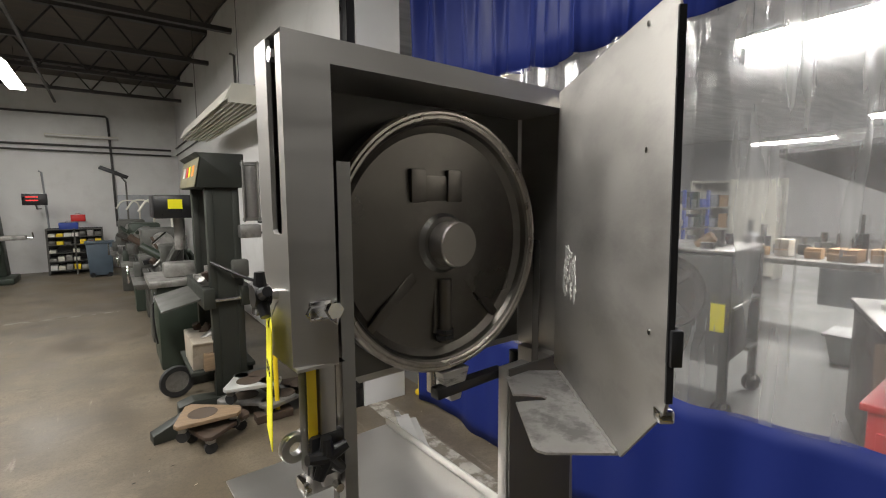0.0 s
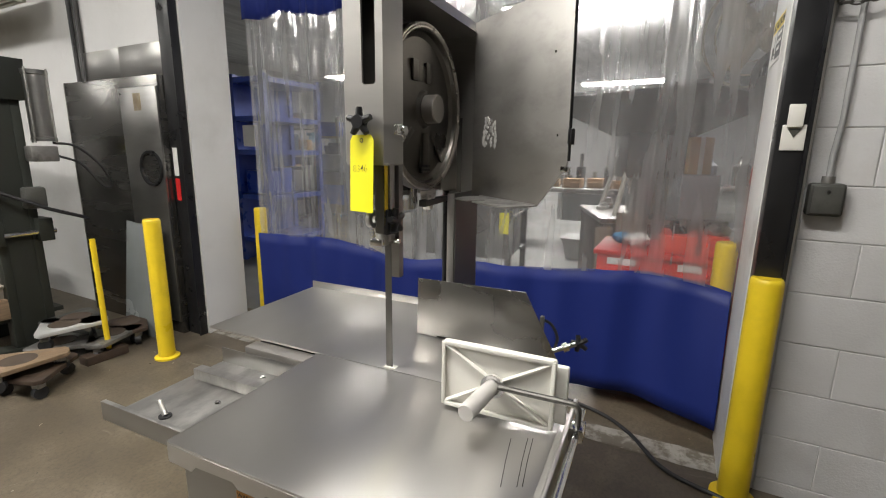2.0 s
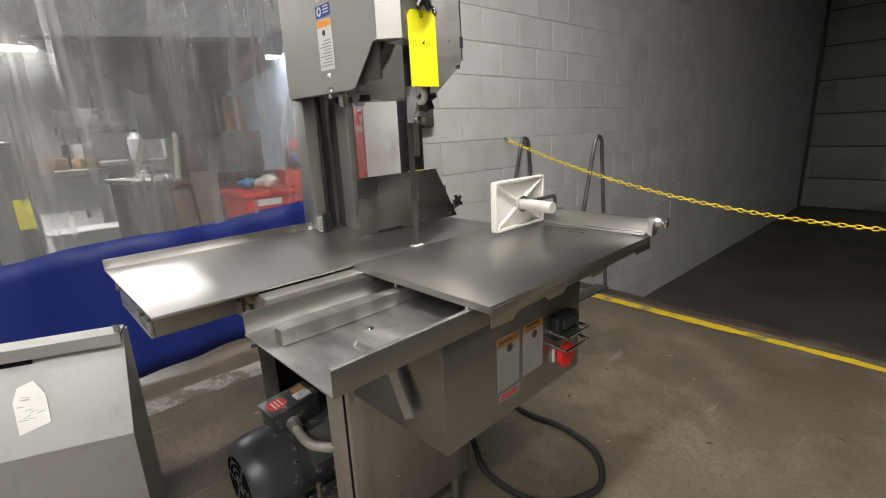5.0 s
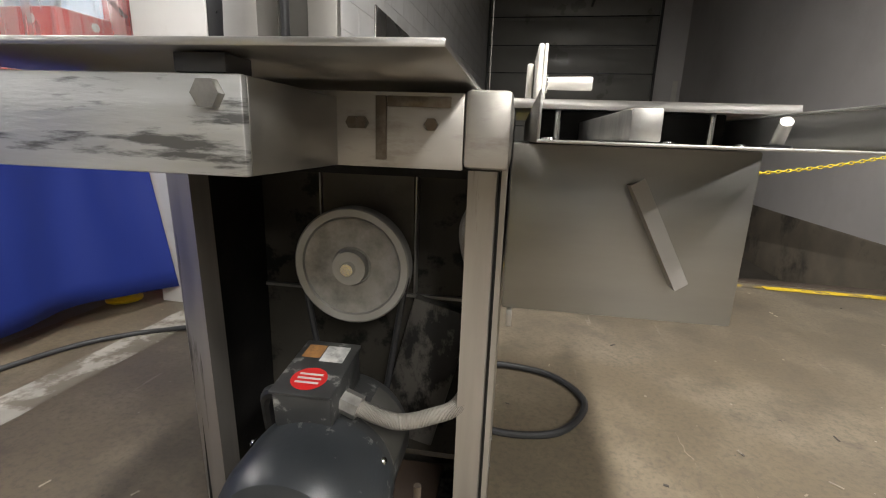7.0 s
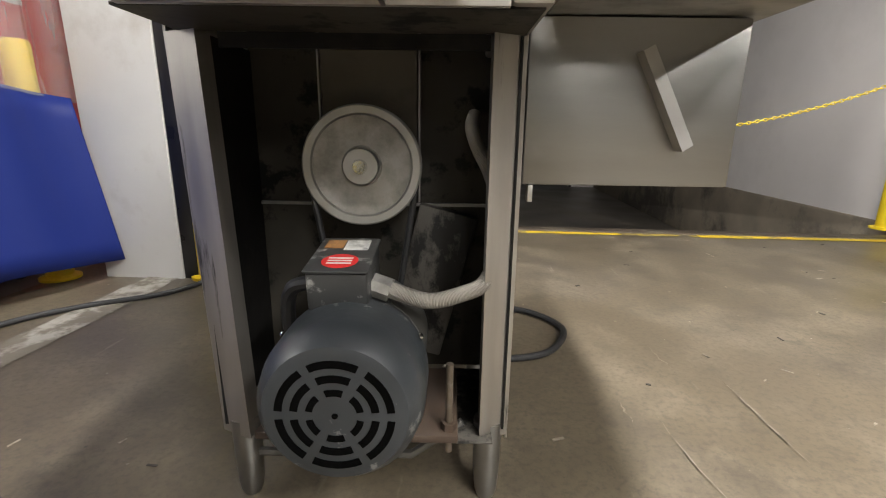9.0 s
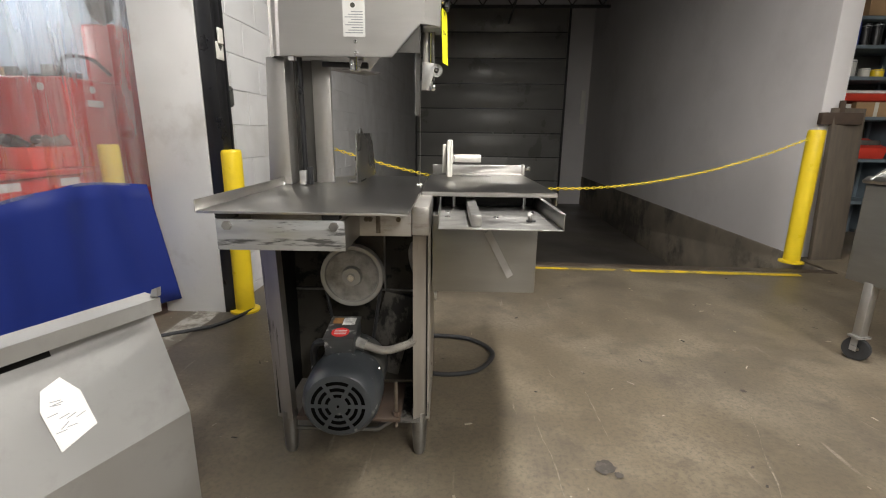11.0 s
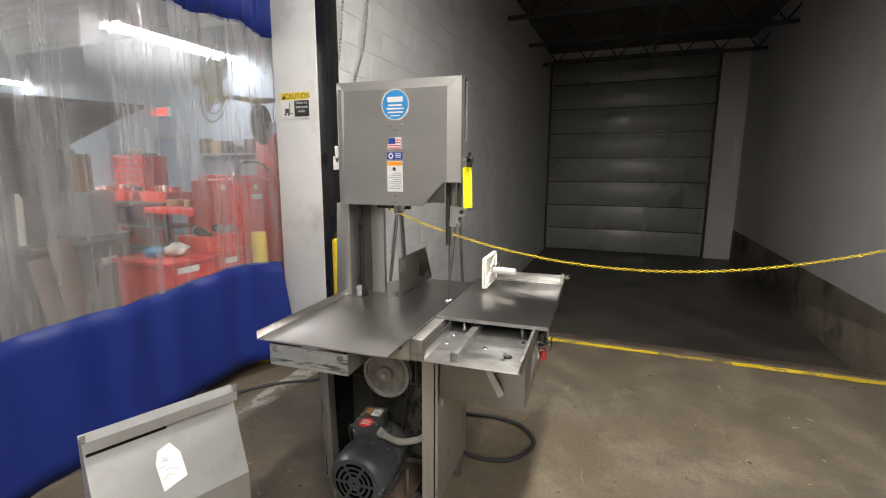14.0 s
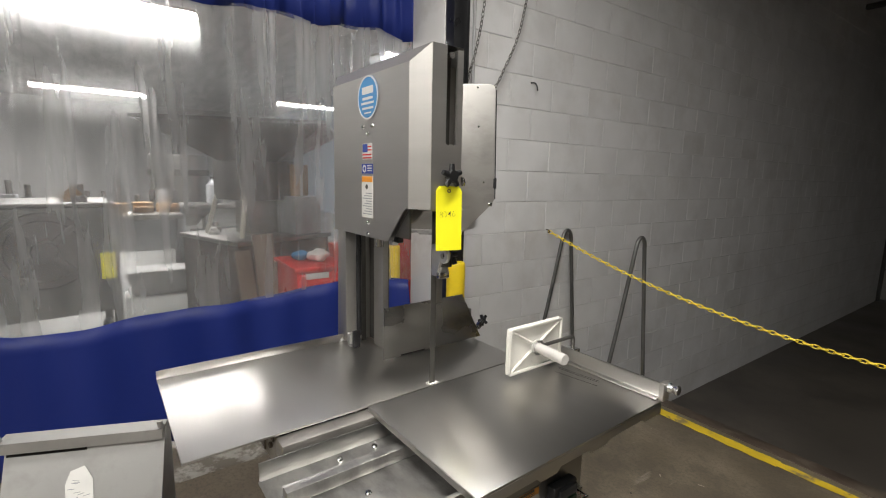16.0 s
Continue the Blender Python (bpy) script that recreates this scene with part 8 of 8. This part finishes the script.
    for k in range(4):
        t2 = thing("canister", pose(7.95, -1.1 + 0.45 * k, 0.961), "grey canister on the work bench", "canister", "bench canisters")
        part("body", lathe(bmesh.new(), [(0, 0), (0.11, 0), (0.12, 0.02), (0.12, 0.30), (0.06, 0.36), (0.05, 0.40), (0, 0.40)], seg=20), rnd.choice((GREYP, STEEL_DARK, CARD)), t2)
        part("cap", C((0, 0, 0.40), (0, 0, 0.44), 0.045), BLACKP, t2)
    th = thing("storage_cupboard", pose(10.8, 3.6, 0), "cream steel cupboard with open shelves and one door", "cupboard")
    part("back", B(0.45, 0.5, 0, 1.7, 0, 2.0), CREAM, th)
    for z in (0.05, 0.5, 0.95, 1.4, 1.95):
        part("shelf", B(0, 0.45, 0, 1.7, z, z + 0.03), CREAM, th)
    for y in (0, 0.85, 1.66):
        part("side", B(0, 0.45, y, y + 0.04, 0, 2.0), CREAM, th)
    part("door", B(-0.03, 0.0, 0.0, 0.84, 0.05, 1.98, 0.006), CREAM, th)
    for z in (0.53, 0.98, 1.43):
        for k in range(3):
            part("stored_box", B(0.1, 0.4, 0.95 + 0.22 * k, 1.12 + 0.22 * k, z, z + rnd.uniform(0.1, 0.3), 0.005), rnd.choice((CARD, GREYP, BLACKP)), th)
    for (x, y, w, h, c, nm) in ((9.6, 0.6, 0.5, 1.75, STEEL_DULL, "tall grey cylinder tank in the room"), (6.9, 4.0, 0.45, 1.5, GREYSTEELROOM, "round grey mixing tank in the room"), (9.0, 5.2, 0.5, 1.6, GREYSTEELROOM, "round grey mixing tank far in the room")):
        t2 = thing("mixing_tank", pose(x, y, 0), nm, "tank", "mixing tanks")
        part("shell", lathe(bmesh.new(), [(0, 0.45), (w * 0.5, 0.45), (w, 0.7), (w, h), (w * 0.96, h + 0.03), (0, h + 0.05)], seg=32), c, t2)
        for k in range(3):
            a = 2.1 * k
            part("leg", C((w * 0.8 * math.cos(a), w * 0.8 * math.sin(a), 0), (w * 0.8 * math.cos(a), w * 0.8 * math.sin(a), 0.7), 0.03), c, t2)
        part("collar", lathe(bmesh.new(), [(w, h * 0.8), (w + 0.02, h * 0.8), (w + 0.02, h * 0.86), (w, h * 0.86)], seg=32), STEEL_DARK, t2)
        part("motor", C((0, 0, h + 0.03), (0, 0, h + 0.4), 0.1), BLACKP, t2)
    for k, (x, y, w, d, h, c) in enumerate(((5.4, 4.9, 0.6, 0.9, 1.1, GREYSTEELROOM), (6.2, 6.5, 0.7, 0.7, 1.3, STEEL_DARK), (4.6, 6.3, 0.5, 0.8, 0.9, GREYSTEELROOM), (8.4, 7.4, 0.9, 0.7, 1.5, GREYP), (7.4, 8.6, 0.6, 0.6, 1.8, STEEL_DARK), (5.6, 8.2, 0.5, 0.5, 1.2, GREYSTEELROOM))):
        t2 = thing("process_machine", pose(x, y, 0, 0, 0, 15 * k), "grey steel process machine on legs", "machine", "process machines")
        part("body", B(-w / 2, w / 2, -d / 2, d / 2, 0.45, h, 0.03), c, t2)
        part("top", P([(-w / 2, h), (w / 2, h), (w / 3, h + 0.25), (-w / 3, h + 0.25)], "y", -d / 2.5, d / 2.5, 0.02), STEEL_DULL, t2)
        part("panel", B(-w / 2 - 0.012, -w / 2 - 0.001, -d / 4, d / 4, 0.6, 0.9, 0.004), CREAM if k % 2 else BLUEP, t2)
        for sx in (-1, 1):
            for sy in (-1, 1):
                part("leg", B(sx * w * 0.42 - 0.025, sx * w * 0.42 + 0.025, sy * d * 0.42 - 0.025, sy * d * 0.42 + 0.025, 0, 0.46), c, t2)
    # red tool chests and benches towards the far right wall of the room
    for (x, y, s) in ((5.6, -3.2, 1.0), (4.4, -2.6, 0.9), (6.6, -3.6, 1.0)):
        t2 = thing("tool_chest", pose(x, y, 0), "red steel roller tool chest", "tool chest", "red tool chests")
        part("body", B(-0.35 * s, 0.35 * s, -0.25, 0.25, 0.12, 0.95 * s, 0.01), REDP, t2)
        for k in range(5):
            part("drawer", B(-0.33 * s, 0.33 * s, 0.251, 0.262, 0.16 + 0.15 * s * k, 0.29 * s + 0.15 * s * k, 0.003), REDP, t2)
            part("pull", B(-0.28 * s, 0.28 * s, 0.262, 0.272, 0.25 * s + 0.15 * s * k, 0.265 * s + 0.15 * s * k), CHROME, t2)
        part("lid", P([(-0.25, 0.95 * s), (-0.12, 1.35 * s), (-0.09, 1.34 * s), (-0.2, 0.96 * s)], "x", -0.35 * s, 0.35 * s), REDP, t2)
        for sx in (-0.28, 0.28):
            part("caster", C((sx * s, 0.15, 0.06), (sx * s, 0.2, 0.06), 0.06), RUBBER, t2)
    th = thing("red_bench", pose(3.7, -2.0, 0), "long red-topped bench strewn with cartons", "bench")
    part("top", B(0, 1.9, -0.4, 0.4, 0.88, 0.95, 0.01), REDP, th)
    for x in (0.1, 1.8):
        for y in (-0.35, 0.35):
            part("leg", B(x - 0.03, x + 0.03, y - 0.03, y + 0.03, 0, 0.88), STEEL_DARK, th)
    part("under_shelf", B(0.05, 1.85, -0.35, 0.35, 0.35, 0.38), STEEL_DARK, th)
    for k in range(7):
        w = rnd.uniform(0.1, 0.24)
        t2 = thing("carton", pose(3.85 + 0.27 * k, -2.0 + rnd.uniform(-0.2, 0.2), 0.951, 0, 0, rnd.uniform(-30, 30)), "small carton on the red bench", "box", "bench cartons")
        part("box", B(-w / 2, w / 2, -w / 2, w / 2, 0, rnd.uniform(0.06, 0.18), 0.004), rnd.choice((CARD, PAPER, PAPER, NAVYLAB, STEEL_DARK)), t2)
        part("tape", B(-0.01, 0.01, -w / 2 - 0.001, -w / 2 - 0.0005, 0.0, 0.05), CREAM, t2)
    # dark table with red trays and a blue bin, and a chest beyond it
    th = thing("packing_table", pose(5.75, -2.25, 0), "dark steel table crowded with red trays", "table")
    part("top", B(0, 2.2, -0.35, 0.25, 0.94, 0.98, 0.006), STEEL_DARK, th)
    part("shelf", B(0.04, 2.16, -0.30, 0.20, 0.60, 0.63, 0.004), STEEL_DARK, th)
    part("shelf", B(0.04, 2.16, -0.30, 0.20, 0.22, 0.25, 0.004), STEEL_DARK, th)
    for x in (0.03, 2.13):
        for y in (-0.31, 0.21):
            part("leg", B(x - 0.025, x + 0.025, y - 0.025, y + 0.025, 0, 0.94), STEEL_DARK, th)
    for k, x in enumerate((6.05, 6.75, 7.45)):
        b = thing("red_tray", pose(x, -2.28, 0.981, 0, 0, 4 * k - 4), "bright red plastic tray heaped with packing", "tray", "red trays")
        part("tray", P([(-0.26, 0), (0.26, 0), (0.31, 0.14), (-0.31, 0.14)], "y", -0.20, 0.20, 0.008), REDBIN, b)
        for j in range(4):
            part("packing", B(-0.2 + 0.1 * j, -0.12 + 0.1 * j, rnd.uniform(-0.15, 0), rnd.uniform(0.02, 0.15), 0.141, 0.16 + rnd.uniform(0, 0.08), 0.008), rnd.choice((PAPER, REDBIN, BLACKP, WHITEP)), b)
    b = thing("blue_bin", pose(7.35, -2.28, 0.631), "bright blue plastic bin under the red trays", "bin")
    part("bin", P([(-0.44, 0), (0.44, 0), (0.50, 0.24), (-0.50, 0.24)], "y", -0.22, 0.24, 0.01), BLUEP, b)
    t2 = thing("top_chest", pose(7.25, -2.80, 0), "red steel tool chest with pale drawer pulls", "tool chest")
    part("body", B(-0.34, 0.34, -0.22, 0.22, 0.0, 1.66, 0.01), REDP, t2)
    for k in range(5):
        part("drawer", B(-0.31, 0.31, 0.221, 0.230, 1.22 + 0.085 * k, 1.295 + 0.085 * k, 0.003), REDP, t2)
        part("pull", B(-0.28, 0.28, 0.230, 0.238, 1.27 + 0.085 * k, 1.285 + 0.085 * k), CHROME, t2)
        part("loose_tool", B(-0.3 + 0.12 * k, -0.2 + 0.12 * k, -0.1, 0.1, 1.661, 1.70 + 0.03 * (k % 3), 0.008), (BLACKP, CAST, CARD, BLACKP, STEEL_DARK)[k], t2)
    th = thing("wall_shelf", pose(7.33, -4.85, 1.74), "grey wall shelf with dark boxes", "shelf")
    part("board", B(-1.0, 1.0, -0.15, 0.15, 0, 0.03), GREYP, th)
    for k in range(6):
        part("stored_box", B(-0.9 + 0.3 * k, -0.7 + 0.3 * k, -0.1, 0.1, 0.031, rnd.uniform(0.15, 0.35), 0.004), rnd.choice((BLACKP, CARD, STEEL_DARK)), th)
    # blue rack near the left edge of the curtain
    th = thing("blue_rack", pose(3.6, 4.6, 0), "dark blue steel storage rack with papers", "rack")
    for x in (0, 0.9):
        for y in (0, 0.5):
            part("post", B(x, x + 0.06, y, y + 0.06, 0, 2.3), BLUEP, th)
    for z in (0.25, 0.8, 1.35, 1.75, 2.2):
        part("shelf", B(0, 0.96, 0, 0.56, z, z + 0.06), BLUEP, th)
    part("back", B(0, 0.96, 0.54, 0.56, 0, 2.3), BLUEP, th)
    part("notice", B(-0.004, -0.001, 0.18, 0.38, 1.45, 1.70), PAPER, th)
    for k in range(4):
        part("stored_box", B(0.1 + 0.2 * k, 0.27 + 0.2 * k, 0.08, 0.5, 0.87, 1.15 + 0.04 * (k % 2), 0.005), rnd.choice((BLUEP, STEEL_DARK, CREAM)), th)
    # more racks and a ladder deep in the room
    for k, (x, y, a, h) in enumerate(((4.9, 5.6, 12, 1.0), (6.4, 4.9, -8, 0.85), (5.2, 7.4, 25, 1.05), (7.3, 6.6, 5, 0.95), (8.6, 4.3, 0, 0.8))):
        t2 = thing("storage_rack", pose(x, y, 0, 0, 0, a), "dark steel storage rack packed with machine parts", "rack", "dark storage racks")
        for px in (0, 0.9):
            for py in (0, 0.5):
                part("post", B(px, px + 0.05, py, py + 0.05, 0, 2.2 * h), BLUEP if k % 2 == 0 else STEEL_DARK, t2)
        for z in (0.3, 0.8, 1.3, 1.75):
            part("shelf", B(0, 0.95, 0, 0.55, z * h, z * h + 0.04), STEEL_DARK, t2)
            q = 0.04
            while q < 0.8:
                w = rnd.uniform(0.08, 0.28)
                part("stored_part", B(q, min(0.93, q + w), 0.04, 0.5, z * h + 0.041, z * h + rnd.uniform(0.12, 0.42) * h, 0.01), rnd.choice((STEEL_DARK, OLDGREY, GREENM, BLUEP, CAST, BLACKP, CARD)), t2)
                q += w + rnd.uniform(0.0, 0.05)
    t2 = thing("step_ladder", pose(6.6, 7.2, 0, 0, 0, 60), "light blue fibreglass step ladder", "ladder")
    lad = mat("ladder_blue", (0.10, 0.30, 0.50), 0.5)
    for sx in (-1, 1):
        part("rail", B(-0.02, 0.02, -0.03, 0.03, 0, 1.75, 0.003, pose(sx * 0.22, 0, 0, 14, -4 * sx, 0)), lad, t2)
        part("back_rail", B(-0.015, 0.015, -0.02, 0.02, 0, 1.75, 0.003, pose(sx * 0.22, -0.9, 0, -14, -4 * sx, 0)), lad, t2)
    for z in (0.3, 0.6, 0.9, 1.2, 1.5):
        part("step", B(-0.21 + 0.05 * z, 0.21 - 0.05 * z, -0.05, 0.05, z, z + 0.02, 0.002, Matrix.Translation((0, -0.25 * z, 0))), GALV, t2)
    part("top_cap", B(-0.15, 0.15, -0.55, -0.35, 1.70, 1.76, 0.01), lad, t2)
    # door, exit sign
    d = tagged(new("door_1"), "closed blue-grey door in the room wall", kind="structure")
    part("leaf", B(8.75, 9.65, -5.0, -4.96, 0.02, 2.12, 0.004), mat("door_blue_grey", (0.19, 0.23, 0.29), 0.5), d)
    part("frame", B(8.67, 8.75, -5.0, -4.94, 0, 2.20), GREYP, d)
    part("frame", B(9.65, 9.73, -5.0, -4.94, 0, 2.20), GREYP, d)
    part("frame", B(8.75, 9.65, -5.0, -4.94, 2.12, 2.20), GREYP, d)
    part("knob", C((8.85, -4.96, 1.0), (8.85, -4.90, 1.0), 0.03), CHROME, d)
    t2 = thing("exit_sign", pose(9.35, -4.98, 2.69), "small lit red exit sign on the wall", "exit sign")
    part("case", B(-0.17, 0.17, -0.015, 0.05, -0.1, 0.1, 0.006), WHITEP, t2)
    part("face", B(-0.15, 0.15, 0.051, 0.054, -0.08, 0.08), EXITR, t2)


room_things()


# ---- marks and litter on the floor ----


def floor_marks():
    rnd = random.Random(17)
    bm = bmesh.new()
    lines = [(-0.02, 1.30, 0.10, 0.55), (-0.22, 0.95, 0.02, 0.40), (-0.60, 1.35, -0.35, 0.70), (-0.10, 0.55, 0.10, 0.18), (-1.3, 0.9, 0.4, 0.25), (0.10, 0.80, 0.05, 0.10), (-0.45, 0.10, 0.8, 0.07), (-1.0, 2.3, 0.3, 0.5), (-1.6, 3.1, -0.5, 0.4), (0.2, 2.6, 0.9, 0.3), (-0.4, 3.4, 0.2, 0.4)]
    for x, y, a, length in lines:
        n = 14
        lo, hi = [], []
        for i in range(n + 1):
            f = i / n
            w = 0.0026 * (0.25 + rnd.random()) * math.sin(math.pi * min(0.97, max(0.03, f)))
            px, py = x + math.sin(a) * length * f + 0.012 * noise.noise(Vector((f * 5, x, y))), y - math.cos(a) * length * f
            lo.append(bm.verts.new((px - w, py, 0.004)))
            hi.append(bm.verts.new((px + w, py, 0.004)))
        for i in range(n):
            bm.faces.new((lo[i], lo[i + 1], hi[i + 1], hi[i]))
    setting("floor_scratches", bm, mat("pale_scratch", (0.21, 0.185, 0.145), 0.7, 0, 0.3, 40, 0.2, 60, stain=(0.14, 0.12, 0.09), stain_amount=1.0, stain_scale=30, edge=(0.50, 0.56)), "pale scratches scored in the concrete floor")
    bm = bmesh.new()
    for cx, cy, r in ((-0.165, 1.075, 0.034), (-0.20, 1.11, 0.014), (-0.9, 0.55, 0.012)):
        ring = [bm.verts.new((cx + r * (0.75 + 0.5 * rnd.random()) * math.cos(6.283 * i / 18), cy + r * (0.75 + 0.5 * rnd.random()) * math.sin(6.283 * i / 18), 0.004)) for i in range(18)]
        bm.faces.new(ring)
    setting("floor_stain", bm, mat("tar_spot", (0.05, 0.043, 0.036), 0.6, 0, 0.4, 30, 0.4, 60, stain=(0.13, 0.11, 0.09), stain_amount=0.7, stain_scale=40), "dark tar spots stuck to the floor")
    bm = bmesh.new()
    for k in range(150):
        x, y = rnd.uniform(-2.6, 1.5), rnd.uniform(-1.2, 3.6)
        a, L, w = rnd.uniform(0, 6.28), rnd.uniform(0.004, 0.016), rnd.uniform(0.0015, 0.004)
        m = pose(x, y, 0.0, 0, 0, math.degrees(a))
        box(bm, -L, L, -w, w, 0.0005, rnd.uniform(0.0015, 0.003), 0.0, m)
    ob = new("floor_litter", mesh_of("floor_litter", bm, mat("litter_chips", (0.34, 0.30, 0.24), 0.7, 0, 0.6, 3, 0.2, 60, stain=(0.05, 0.045, 0.04), stain_amount=1.0, stain_scale=2.5, edge=(0.5, 0.54)), False))
    tagged(ob, "tiny pale and dark chips littering the concrete floor", "litter", kind="stuff")


floor_marks()

# ---- blocks of the painted wall ----


def block_mesh(w, h):
    bm = bmesh.new()
    d, e = 0.0045, 0.0025
    vs = []
    for x, iy, iz in ((0.0, 0, 0), (-d + 0.002, 0, 0), (-d, e, e)):
        a, b, c, f = iy, w - iy, iz, h - iz
        vs.append([bm.verts.new((x, y, z)) for y, z in ((a, c), (b, c), (b, f), (a, f))])
    for p, q in zip(vs, vs[1:]):
        for i in range(4):
            bm.faces.new((p[i], p[(i + 1) % 4], q[(i + 1) % 4], q[i]))
    bm.faces.new(vs[-1])
    return bm


def block_wall():
    y_end, y_start = DOORY, Y0 - 0.134
    back = setting("wall_dock_east", B(WX + 0.002, WB, y_end - 0.15, y_start, -1.0, HC), MORTAR, "white painted concrete block wall with shallow joints")
    L, Hc, J = 0.392, 0.2085, 0.0035
    full, half = mesh_of("block", block_mesh(L - J, Hc - J), CMU), None
    rest = bmesh.new()
    n = 0
    row0 = math.floor(-1.0 / Hc)
    for r in range(row0, int(HC / Hc) + 1):
        z = r * Hc + 0.0635
        if z + Hc > HC - 0.02:
            break
        y = y_start - (0.0 if r % 2 else L / 2)
        while y - L > y_end:
            near = (y > -3.9 and -0.45 < z < 2.9)
            if near and n < 300:
                ob = new("block", full)
                ob.parent = back
                ob.location = (WX + 0.002, y - L + J / 2, z + J / 2)
                n += 1
            else:
                t = block_mesh(L - J, Hc - J)
                off = {}
                for v in t.verts:
                    off[v] = rest.verts.new((v.co.x + WX + 0.002, v.co.y + y - L + J / 2, v.co.z + z + J / 2))
                for f in t.faces:
                    rest.faces.new([off[v] for v in f.verts])
                t.free()
            y -= L
    for r in range(row0, int(HC / Hc) + 1):
        z = r * Hc + 0.0635
        if r % 2 == 0 and z + Hc < HC - 0.02:
            ob = new("half_block", half or mesh_of("half_block", block_mesh(L / 2 - J, Hc - J), CMU))
            half = ob.data
            ob.parent = back
            ob.location = (WX + 0.002, y_start - L / 2 + J / 2, z + J / 2)
    far = part("blocks_far", rest, CMU, back, "painted blocks further down the wall", smooth=False)
    far["kind"] = "stuff"


block_wall()
